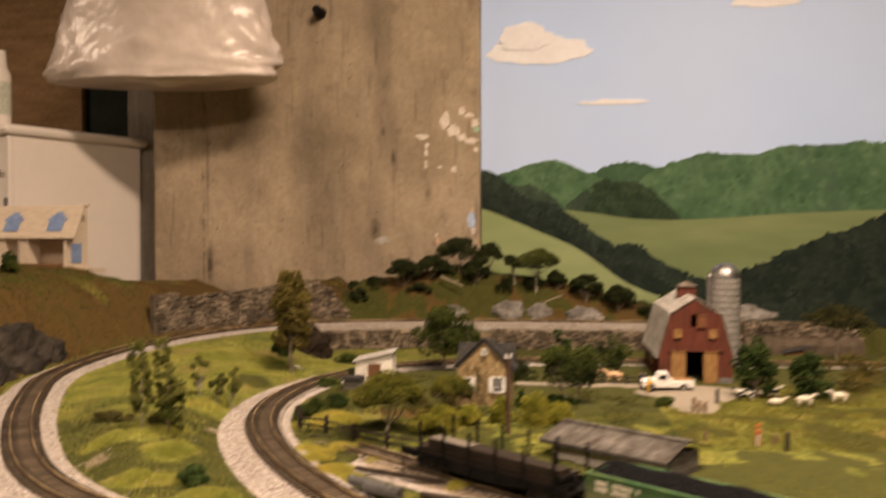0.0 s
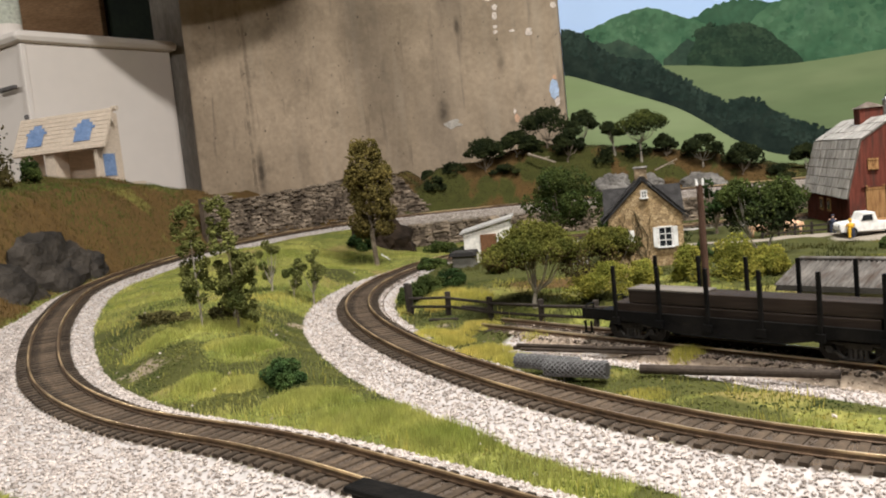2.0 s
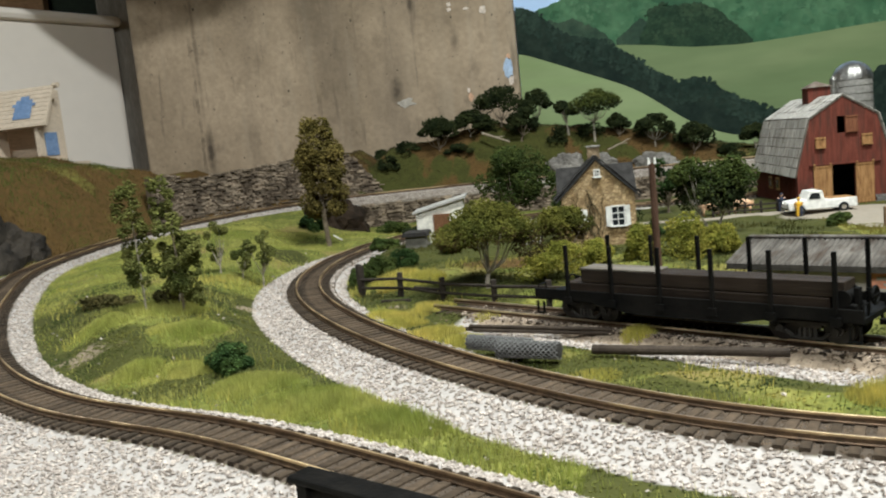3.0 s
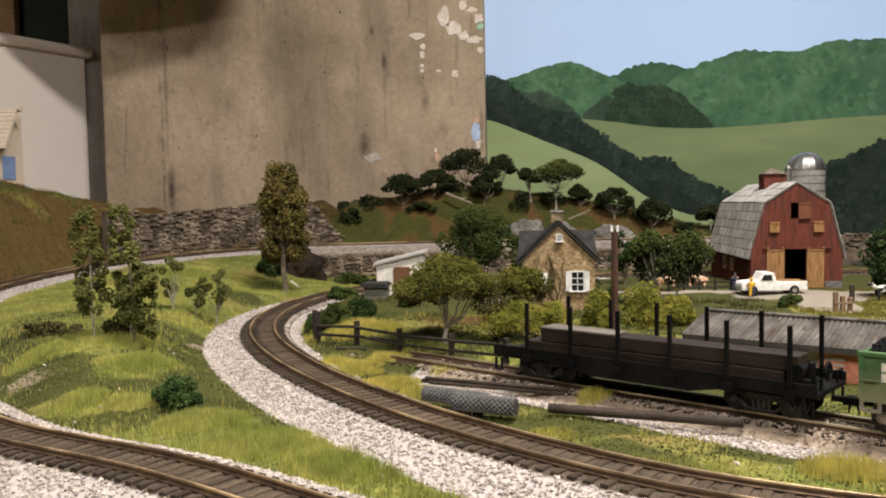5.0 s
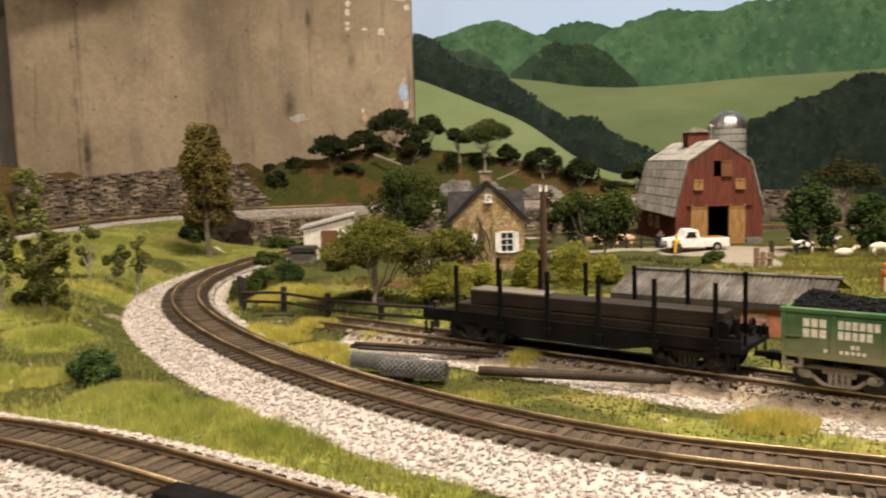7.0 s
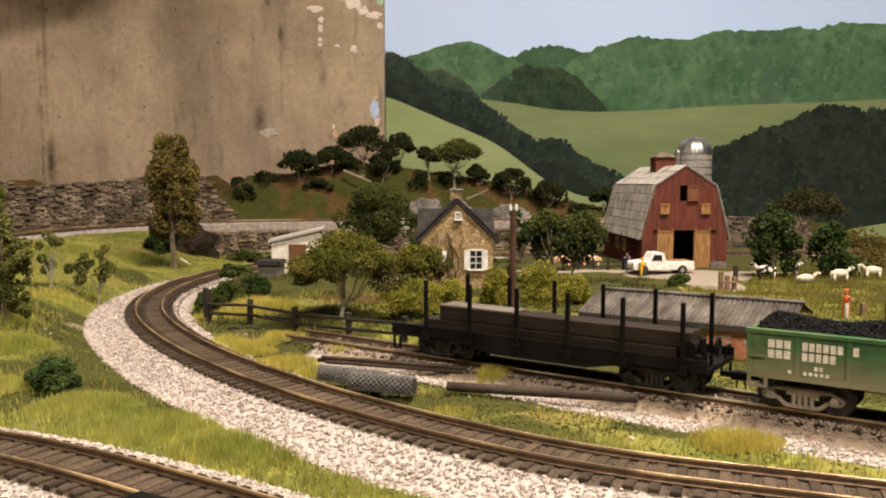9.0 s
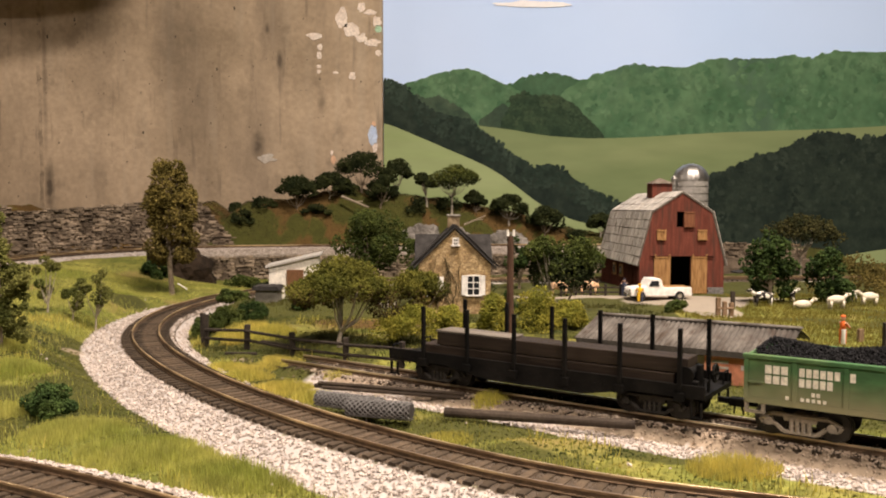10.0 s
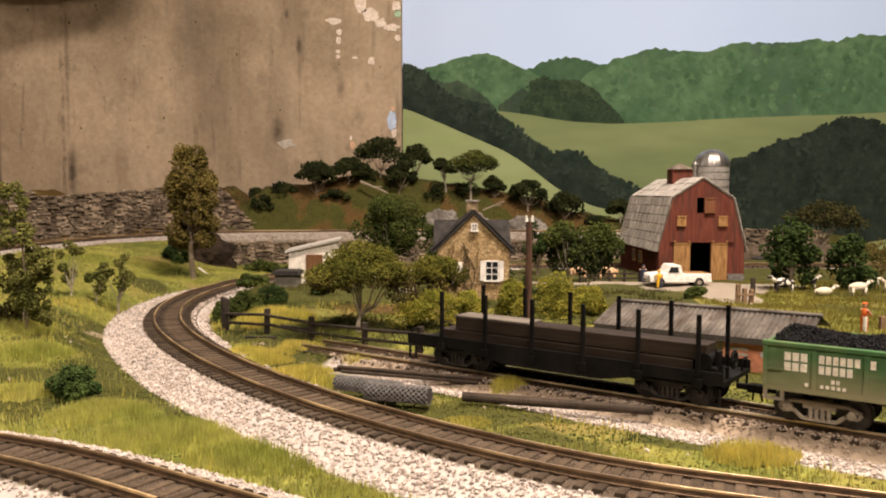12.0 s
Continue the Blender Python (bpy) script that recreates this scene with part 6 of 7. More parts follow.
def flat_car(m, length, label, stakes=True):
    car = thing("flat_car", m, label, "freight car", "freight cars")
    h, w = length / 2, 0.0165
    part("deck", boxed(-h, h, -w, w, 0.0100, 0.0118), BLACK, car)
    for sgn in (-1, 1):
        y = sgn * w
        sill = prism(bmesh.new(), [(-h, 0.0104), (-h * 0.60, 0.0104), (-h * 0.26, 0.0064), (h * 0.34, 0.0064), (h * 0.62, 0.0104), (h, 0.0104), (h, 0.0152), (-h, 0.0152)], y - 0.0006, y + 0.0006)
        sill = part("side_sill", sill, BLACK, car, "deep black riveted side sill")
        rivets = bmesh.new()
        for k in range(60):
            x = -h + 0.002 + k * (length - 0.004) / 59
            box(rivets, x - 0.0002, x + 0.0002, min(y + sgn * 0.0006, y + sgn * 0.0008), max(y + sgn * 0.0006, y + sgn * 0.0008), 0.0112, 0.0116)
        tagged(part("rivets", rivets, BLACK, sill), kind="stuff")
        if stakes:
            for k in range(6):
                x = -h + 0.0205 + k * 0.0242
                post = part("stake", boxed(x - 0.00075, x + 0.0008, y + sgn * 0.0007 - 0.0007, y + sgn * 0.0007 + 0.0007, 0.0095, 0.0365), BLACK, car, "upright black stake")
                part("stake_pocket", boxed(x - 0.0019, x + 0.0019, min(y, y + sgn * 0.0020), max(y, y + sgn * 0.0020), 0.0090, 0.0122), BLACK, post)
    part("centre_sill", boxed(-h * 0.95, h * 0.95, -0.004, 0.004, 0.0065, 0.0100), BLACK, car)
    for x in (-h + 0.0265, h - 0.022):
        bogie(car, x, TRUCKBLACK, True)
    for sgn in (-1, 1):
        coupler(car, sgn * h, sgn)
        for side_sgn in (-1, 1):
            step = bmesh.new()
            x, y = sgn * (h - 0.003), side_sgn * (w + 0.0002)
            box(step, x - 0.0022, x - 0.0014, y - 0.0005, y + 0.0005, 0.0035, 0.0090)
            box(step, x + 0.0014, x + 0.0022, y - 0.0005, y + 0.0005, 0.0035, 0.0090)
            box(step, x - 0.0022, x + 0.0022, y - 0.0008, y + 0.0008, 0.0030, 0.0037)
            part("step", step, BLACK, car)
    return car


flat = flat_car(on_siding(-0.0545), 0.151, "black flat car with upright stakes and a timber load")
h = 0.151 / 2
brake = bmesh.new()
box(brake, h - 0.0115, h - 0.0035, -0.0140, -0.0050, 0.0118, 0.0165, bevel=0.0006)
rod(brake, (h - 0.0080, -0.0150, 0.0185), (h - 0.0080, -0.0040, 0.0185), 0.0026, seg=16)
for y in (-0.0150, -0.0040):
    rod(brake, (h - 0.0080, y - 0.0004, 0.0185), (h - 0.0080, y + 0.0004, 0.0185), 0.0034, seg=16)
box(brake, h - 0.0050, h - 0.0030, -0.0120, -0.0085, 0.0160, 0.0225, bevel=0.0004)
rod(brake, (h - 0.002, -0.006, 0.009), (h - 0.002, -0.006, 0.0215), 0.0007)
part("brake_stand", brake, BLACK, flat, "black brake winch at the car end")
wheel = bmesh.new()
for k in range(16):
    a, b = k / 16 * math.tau, (k + 1) / 16 * math.tau
    rod(wheel, (h + 0.0005, -0.006 + 0.0032 * math.cos(a), 0.0190 + 0.0032 * math.sin(a)), (h + 0.0005, -0.006 + 0.0032 * math.cos(b), 0.0190 + 0.0032 * math.sin(b)), 0.0006, seg=6)
for k in range(4):
    a = k / 4 * math.tau
    rod(wheel, (h + 0.0005, -0.006, 0.0190), (h + 0.0005, -0.006 + 0.0032 * math.cos(a), 0.0190 + 0.0032 * math.sin(a)), 0.0005, seg=6)
part("brake_wheel", wheel, BLACK, flat, "black spoked brake wheel")
for x in (-h + 0.001, h - 0.001):
    for y in (-0.0150, 0.0150):
        grab = rodded((x, y, 0.0118), (x, y, 0.0165), 0.0004, seg=6)
        rod(grab, (x, y, 0.0165), (x, y * 0.62, 0.0165), 0.0004, seg=6)
        rod(grab, (x, y * 0.62, 0.0165), (x, y * 0.62, 0.0118), 0.0004, seg=6)
        part("grab_iron", grab, BLACK, flat, "thin black grab iron")

timber = thing("timber_load", on_siding(-0.049) @ pose(0, 0, 0.0119), "stacked dark brown timber baulks lying on the flat car", "timber", )
for k, (x0, x1, y0, y1, z0, z1) in enumerate(((-0.064, 0.0575, -0.0145, -0.0050, 0.0, 0.0066), (-0.065, 0.0575, -0.0046, 0.0048, 0.0, 0.0066), (-0.064, 0.057, 0.0052, 0.0146, 0.0, 0.0066),
                                              (-0.055, 0.0625, -0.0140, -0.0025, 0.0070, 0.0128), (-0.048, 0.030, -0.0021, 0.0030, 0.0070, 0.0120))):
    part("baulk", boxed(x0, x1, y0, y1, z0, z1, bevel=0.0003), PLANKS, timber)
# Pale strip over the upper baulk: its lit left end put into colour.
part("board", boxed(-0.0555, -0.016, -0.0140, -0.0020, 0.0129, 0.0137, bevel=0.0002), material("lit_board_grey", (0.10, 0.085, 0.07), (0.18, 0.16, 0.135), 60.0, 0.8, 0.2, size=(0.4, 5, 5)), timber, "thin grey strip for the lit end of the baulk")


def gondola(m, length):
    car = thing("gondola_car", m, "faded green open coal car with pale side lettering", "freight car", "freight cars")
    h, w, z0, z1 = length / 2, 0.0170, 0.0133, 0.0288
    part("floor", boxed(-h, h, -w, w, z0, z0 + 0.0012), GREEN, car)
    for sgn in (-1, 1):
        y = sgn * w
        wall = part("side_wall", boxed(-h, h, y - 0.0006, y + 0.0006, z0, z1), GREEN, car, "green side sheet dusted with tan")
        part("top_rail", boxed(-h - 0.0008, h + 0.0008, y - 0.0014, y + 0.0014, z1 - 0.0006, z1 + 0.0010, bevel=0.0003), GREEN, wall)
        part("bottom_rail", boxed(-h, h, y - 0.0010, y + 0.0010, z0 - 0.0010, z0 + 0.0010), GREEN, wall)
        for k in range(10):
            x = -h + 0.0005 + k * (length - 0.001) / 9
            rib = prism(bmesh.new(), [(x - 0.0008, z0), (x + 0.0008, z0), (x + 0.0008, z1 - 0.0008), (x - 0.0008, z1 - 0.0008)], min(y, y + sgn * 0.0011), max(y, y + sgn * 0.0011))
            part("rib", rib, GREEN, wall)
        if sgn < 0:
            for z, words in ((0.0234, ((0.0070, 3, 0.0027), (0.0184, 6, 0.00225), (0.0345, 1, 0.00225))), (0.0198, ((0.0070, 3, 0.0027), (0.0184, 5, 0.00225)))):
                for start, count, pitch in words:
                    for k in range(count):
                        x0 = -h + start + k * pitch
                        part("lettering", boxed(x0, x0 + pitch - 0.00055, y - 0.0009, y - 0.0006, z, z + 0.0029), CREAM, wall)
            for x0 in (0.0225, 0.0241):
                part("lettering", boxed(-h + x0, -h + x0 + 0.0011, y - 0.0009, y - 0.0006, 0.0168, 0.0182), CREAM, wall)
            for x0 in (0.0140, 0.0190, 0.0208, 0.0226, 0.0244, 0.0262):
                part("lettering", boxed(-h + x0, -h + x0 + 0.0011, y - 0.0009, y - 0.0006, 0.0148, 0.0160), CREAM, wall)
            part("ladder_rung", boxed(-h + 0.001, -h + 0.0065, y - 0.0016, y - 0.0006, 0.0196, 0.0202), GREEN, wall)
        step = bmesh.new()
        for x in (-h + 0.0006, -h + 0.0064):
            box(step, x - 0.0006, x + 0.0006, y - 0.0006, y + 0.0006, 0.0090, z0)
        box(step, -h, -h + 0.007, y - 0.0010, y + 0.0010, 0.0086, 0.0095)
        part("step", step, DUSTY, car, "tan dusted foot step")
    for sgn in (-1, 1):
        part("end_wall", boxed(min(sgn * h, sgn * (h - 0.0012)), max(sgn * h, sgn * (h - 0.0012)), -w + 0.0006, w - 0.0006, z0, z1 + 0.0006), GREEN, car)
        coupler(car, sgn * h, sgn)
    part("centre_sill", boxed(-h * 0.97, h * 0.97, -0.0035, 0.0035, 0.0085, z0), BLACK, car)
    for x in (-h + 0.0180, h - 0.0180):
        bogie(car, x, DUSTY, True)
    return car


gondola(on_siding(0.1105), 0.149)
coal_dice = np.random.default_rng(77)
count = 9500
cx, cy = coal_dice.uniform(-0.0725, 0.0725, count), coal_dice.uniform(-0.0158, 0.0158, count)
cz = 0.0284 + 0.0036 * (1 - (cy / 0.017) ** 2) * np.clip((0.0745 - np.abs(cx)) / 0.004, 0, 1) + 0.0009 * np.sin(cx * 160) + coal_dice.uniform(-0.0007, 0.0007, count)
coal = raw("coal_load", *crumbs(coal_dice, np.stack([cx, cy, cz], -1), coal_dice.uniform(0.0003, 0.0007, count)), COAL)
coal.matrix_world = on_siding(0.1105)
tagged(coal, "heaped lumps of black coal filling the open car", "coal", kind="stuff")
bm = bmesh.new()
box(bm, -0.0728, 0.0728, -0.0158, 0.0158, 0.0147, 0.0282)
bed = link("coal_bed", bm, COAL)
bed.matrix_world = on_siding(0.1105)
tagged(bed, "solid black coal under the loose lumps", "coal")

# black girder beside the outer track, close to the front
girder = thing("black_girder", pose(-0.0715, 0.2205, 0.0, 0, 0, math.degrees(math.atan2(-0.51, 0.86))), "black plate girder beside the outer track", "girder")
part("web", boxed(0.0, 0.26, -0.0065, -0.0015, -0.03, 0.0095), BLACK, girder, "flat black web plate")
part("flange", boxed(-0.0015, 0.26, -0.0085, 0.0, 0.0092, 0.0112, bevel=0.0008), BLACK, girder, "narrow rounded top flange")
for k in range(9):
    part("stiffener", boxed(0.004 + k * 0.03, 0.0055 + k * 0.03, -0.0080, -0.0065, -0.03, 0.0092), BLACK, girder)

# ---------------------------------------------------------------- yard clutter
LOG = material("creosoted_pole", (0.030, 0.022, 0.016), (0.060, 0.045, 0.033), 120.0, 0.75, 0.3, size=(1, 1, 1))
FENCE = material("fence_wood", (0.020, 0.016, 0.013), (0.045, 0.036, 0.028), 150.0, 0.85, 0.3)
for (x0, y0, x1, y1, r, z) in ((-0.052, 0.4175, 0.022, 0.3905, 0.0011, 0.0006), (-0.048, 0.4145, 0.021, 0.3895, 0.0010, 0.0004), (-0.050, 0.4160, 0.018, 0.3905, 0.0010, 0.0022), (0.008, 0.357, 0.081, 0.335, 0.0021, 0.0012)):
    pole = rodded((x0, y0, z + r - 0.0012), (x1, y1, z + r - 0.0012), r, r * 0.92, seg=12)
    tagged(link("pole_log", pole, LOG), "dark creosoted pole lying on the gravel", "log", "poles on the ground")
MESHWIRE = material("grey_wire", (0.12, 0.115, 0.11), (0.19, 0.185, 0.18), 300.0, 0.8, 0.1)


def wire_roll(a, b, r, label):
    a, b = Vector(a), Vector(b)
    way = (b - a).normalized()
    u = way.cross(Vector((0, 0, 1))).normalized()
    v = u.cross(way)
    length, turns = (b - a).length, 10
    roll = thing("wire_roll", Matrix.Translation(a), label, "wire roll", "rolls of fencing")
    core = rodded((0, 0, 0), way * length, r * 0.80, seg=20)
    part("core", core, material("roll_inside", (0.03, 0.028, 0.026), (0.06, 0.055, 0.05), 200.0, 0.8, 0.1), roll, "dark inside of the roll")
    for sgn in (-1, 1):
        bm = bmesh.new()
        for k in range(turns):
            prev = None
            for s in np.linspace(0, 1, 14):
                ang = sgn * s * length / r * 1.0 + k / turns * math.tau
                p = way * (s * length) + (u * math.cos(ang) + v * math.sin(ang)) * r
                if prev is not None:
                    rod(bm, prev, p, 0.00024, seg=4)
                prev = p
        tagged(part("wire", bm, MESHWIRE, roll, "grey woven wire"), kind="stuff")


wire_roll((-0.0470, 0.3835, 0.0022), (-0.0180, 0.3685, 0.0022), 0.0034, "short grey chain link wire roll lying on the ground")
wire_roll((-0.0325, 0.3670, 0.0024), (-0.0055, 0.3570, 0.0024), 0.0038, "long grey chain link wire roll lying on the ground")

fence = thing("rail_fence", Matrix(), "dark wooden post and rail fence beside the track", "fence")
POSTS = [(-0.139, 0.556), (-0.136, 0.549), (-0.107, 0.533), (-0.076, 0.512), (-0.043, 0.492), (-0.011, 0.472), (0.02, 0.455)]
for k, (x, y) in enumerate(POSTS):
    z = ground_z(x, y)
    part("post", boxed(x - 0.0017, x + 0.0017, y - 0.0015, y + 0.0015, z - 0.003, z + (0.0155 if k > 1 else 0.021), m=Matrix.Translation((x, y, 0)) @ Matrix.Rotation(0.03 * (k % 3 - 1), 4, "Y") @ Matrix.Translation((-x, -y, 0)), bevel=0.0003), FENCE, fence)
for k in range(1, len(POSTS) - 1):
    (x0, y0), (x1, y1) = POSTS[k], POSTS[k + 1]
    for up, sag in ((0.0115, 0.0004), (0.0060, -0.0003)):
        rail = rodded((x0, y0 - 0.0015, ground_z(x0, y0) + up), (x1, y1 - 0.0015, ground_z(x1, y1) + up + sag), 0.0010, 0.0009, seg=6)
        part("rail", rail, FENCE, fence)
for x0, y0, x1, y1 in ((-0.118, 0.523, -0.098, 0.516), (-0.10, 0.545, -0.08, 0.531)):
    tagged(link("fallen_rail", rodded((x0, y0, ground_z(x0, y0) + 0.0006), (x1, y1, ground_z(x1, y1) + 0.0008), 0.0011, seg=6), FENCE), "fallen dark fence rail lying in the grass", "rail")

POLE = material("pole_wood", (0.060, 0.032, 0.020), (0.105, 0.06, 0.04), 120.0, 0.8, 0.3, size=(3, 3, 0.4))
telegraph = thing("utility_pole", pose(0.0555, 0.529, 0.002), "dark brown wooden utility pole with white insulators", "pole")
part("post", rodded((0, 0, -0.003), (0, 0, 0.067), 0.0024, 0.0019, seg=12), POLE, telegraph)
for dx in (-0.0017, 0.0017):
    part("insulator", rodded((dx, -0.0008, 0.0665), (dx * 1.15, -0.0008, 0.0705), 0.0009, 0.0006), WHITE, telegraph, "white glass insulator")

# garden gate and posts beside the drive
gate = thing("garden_gate", pose(-0.0235, 0.655, ground_z(-0.0235, 0.655)), "small dark garden gate with short pale pickets", "gate")
part("gate_frame", box(boxed(-0.0072, 0.0072, 0, 0.0009, 0.0008, 0.0030), -0.0072, 0.0072, 0, 0.0009, 0.0072, 0.0088), FENCE, gate)
for k in range(6):
    x = -0.0066 + k * 0.00264
    part("board", boxed(x - 0.0007, x + 0.0007, 0.0009, 0.0016, -0.001, 0.0112), FENCE, gate)
for k in range(5):
    x = -0.0053 + k * 0.00264
    part("picket", boxed(x - 0.0004, x + 0.0004, -0.0006, 0.0, 0.0016, 0.0066), LINER, gate, "short pale picket")
POSTWOOD = material("weathered_post", (0.15, 0.095, 0.055), (0.24, 0.16, 0.10), 200.0, 0.85, 0.3, size=(5, 5, 1))
pasture_fence = thing("pasture_fence", Matrix(), "weathered tan fence posts beside the gravel drive", "fence")
for x, y, h, mat in ((0.228, 0.640, 0.014, POSTWOOD), (0.233, 0.640, 0.011, POSTWOOD), (0.239, 0.642, 0.010, POSTWOOD), (0.259, 0.690, 0.014, FENCE), (0.220, 0.529, 0.008, POSTWOOD), (0.274, 0.523, 0.008, POSTWOOD), (0.278, 0.502, 0.015, FENCE)):
    part("post", boxed(x - 0.0016, x + 0.0016, y - 0.0016, y + 0.0016, ground_z(x, y) - 0.002, ground_z(x, y) + h, bevel=0.0003), mat, pasture_fence)
part("rail", rodded((0.227, 0.6385, 0.010), (0.240, 0.6400, 0.0095), 0.0009, seg=6), POSTWOOD, pasture_fence)
yard_fence = thing("yard_fence", Matrix(), "dark board fence beside the barn yard", "fence")
for k in range(6):
    x = 0.135 + k * 0.014
    part("post", boxed(x - 0.001, x + 0.001, 0.789, 0.791, 0.0, 0.0145), FENCE, yard_fence)
for z in (0.006, 0.0105):
    part("rail", boxed(0.134, 0.207, 0.7882, 0.7890, z, z + 0.0016), FENCE, yard_fence)
for x0, y0, z0, x1, y1, z1, r in ((-0.112, 1.30, 0.103, -0.070, 1.29, 0.086, 0.0022), (0.075, 1.275, 0.060, 0.107, 1.27, 0.074, 0.0014)):
    bm = rodded((x0, y0, z0), (x1, y1, z1), r, r * 0.6)
    rod(bm, ((x0 + x1) / 2, (y0 + y1) / 2, (z0 + z1) / 2), ((x0 + x1) / 2 + 0.012, y0 - 0.006, (z0 + z1) / 2 + 0.001), r * 0.6, r * 0.3)
    tagged(link("fallen_branch", bm, TWIG), "bleached fallen branch lying on the hillside", "branch", "fallen branches")


# ---------------------------------------------------------------- pickup truck, figures and animals
TYRE = material("black_rubber", (0.012, 0.012, 0.012), (0.025, 0.024, 0.023), 200.0, 0.8, 0.1)
CHROME = material("chrome", (0.55, 0.54, 0.52), (0.62, 0.61, 0.6), 100.0, 0.2, 0.0, metal=1.0)
pickup = thing("pickup_truck", pose(0.2195, 0.754, 0.0028, 0, 0, 2), "white model pickup truck parked on the gravel drive", "truck")
bodywork = prism(bmesh.new(), [(-0.0280, 0.0040), (0.0275, 0.0040), (0.0280, 0.0060), (0.0275, 0.0118), (0.0025, 0.0118), (0.0015, 0.0120), (-0.0005, 0.0195), (-0.0100, 0.0195), (-0.0140, 0.0125), (-0.0270, 0.0112), (-0.0285, 0.0085)], 0.0, 0.0215)
bmesh.ops.bevel(bodywork, geom=list(bodywork.edges), offset=0.0006, segments=2, affect="EDGES", profile=0.5)
body = part("body", bodywork, WHITE, pickup, "glossy white cab and bed")
part("bed_liner", boxed(0.0045, 0.0262, 0.0018, 0.0197, 0.0112, 0.0121), TANWOOD, body, "tan load in the truck bed")
for y, sgn in ((0.0, -1), (0.0215, 1)):
    part("side_window", prism(bmesh.new(), [(-0.0118, 0.0128), (-0.0022, 0.0128), (-0.0030, 0.0178), (-0.0095, 0.0178)], min(y, y + sgn * 0.0004), max(y, y + sgn * 0.0004)), GLASS, body, "dark side window")
    for x in (-0.0190, 0.0165):
        tyre = part("wheel", rodded((x, y + sgn * 0.0006, 0.0042), (x, y - sgn * 0.0030, 0.0042), 0.0042, seg=20), TYRE, pickup, "black tyre with pale hub")
        part("rim", rodded((x, y + sgn * 0.0009, 0.0042), (x, y + sgn * 0.0005, 0.0042), 0.0021, seg=16), CHROME, tyre)
for x0, x1 in ((-0.0295, -0.0283), (0.0282, 0.0292)):
    part("bumper", boxed(x0, x1, 0.001, 0.0205, 0.0045, 0.0062, bevel=0.0003), CHROME, pickup, "chrome bumper")
for y in (0.003, 0.0185):
    part("headlight", rodded((-0.0288, y, 0.0088), (-0.0282, y, 0.0088), 0.0014), CHROME, pickup)
part("windscreen", boxed(-0.0002, 0.0002, 0.0025, 0.019, 0.0, 0.0062, m=pose(-0.0125, 0, 0.0129, 0, 31, 0)), GLASS, body, "dark windscreen")


def lump(bm, x, y, z, rx, ry, rz, seg=10):
    bmesh.ops.create_uvsphere(bm, u_segments=seg, v_segments=max(6, seg - 2), radius=1.0, matrix=Matrix.LocRotScale((x, y, z), None, (rx, ry, rz)))


def figure(x, y, turn, shirt, trousers, label, bend=0.0, height=0.0205):
    """A plain little model figure: one mesh with a few paint colours."""
    bm = bmesh.new()
    s = height / 0.0205
    colours = []

    def paint_from(start, slot):
        bm.faces.ensure_lookup_table()
        for f in bm.faces[start:]:
            f.material_index = slot

    for sgn in (-1, 1):
        rod(bm, (sgn * 0.0014, 0, 0), (sgn * 0.0010, 0, 0.0105 * s), 0.0011, 0.0017)
    paint_from(0, 1)
    start = len(bm.faces)
    lump(bm, 0, -bend * 0.5, 0.0132 * s, 0.0024, 0.0017, 0.0036 * s)
    for sgn in (-1, 1):
        rod(bm, (sgn * 0.0024, -bend * 0.6, 0.0155 * s), (sgn * 0.0030, -0.0025 - bend, 0.0118 * s), 0.0008, 0.0007)
    paint_from(start, 0)
    start = len(bm.faces)
    lump(bm, 0, -bend, 0.0187 * s, 0.0014, 0.0015, 0.0018)
    paint_from(start, 2)
    start = len(bm.faces)
    lump(bm, 0, -bend, 0.0198 * s, 0.0016, 0.0018, 0.0009)
    paint_from(start, 0)
    ob = link("model_figure", bm, shirt)
    ob.data.materials.append(trousers)
    ob.data.materials.append(SKIN)
    ob.matrix_world = pose(x, y, ground_z(x, y) + 0.0003, 0, 0, turn)
    return tagged(ob, label, "figurine", "model figures")


SKIN = material("figure_tone", (0.50, 0.30, 0.20), (0.44, 0.26, 0.18), 100.0, 0.7, 0.0)
YELLOW = material("yellow_paint", (0.70, 0.42, 0.03), (0.62, 0.36, 0.03), 100.0, 0.6, 0.0)
REDORANGE = material("orange_paint", (0.62, 0.13, 0.03), (0.52, 0.10, 0.02), 100.0, 0.6, 0.0)
DENIM = material("dark_blue_paint", (0.03, 0.035, 0.06), (0.05, 0.055, 0.08), 100.0, 0.7, 0.0)
HIDE = material("black_hide", (0.014, 0.012, 0.011), (0.66, 0.62, 0.55), 230.0, 0.7, 0.1, low=0.49, high=0.51, detail=1.0)
TAN = material("tan_hide", (0.58, 0.36, 0.20), (0.66, 0.44, 0.28), 80.0, 0.7, 0.1)
WOOL = material("wool", (0.68, 0.62, 0.50), (0.58, 0.52, 0.42), 200.0, 0.9, 0.5)
figure(0.1975, 0.745, 170, YELLOW, DENIM, "painted model figure in yellow leaning on the truck", bend=0.005, height=0.0150)
figure(0.1935, 0.785, 160, DENIM, DENIM, "painted model figure standing behind the truck", height=0.0165)
figure(0.2585, 0.515, 100, REDORANGE, WHITE, "painted model figure in an orange shirt standing in the pasture", height=0.0175)


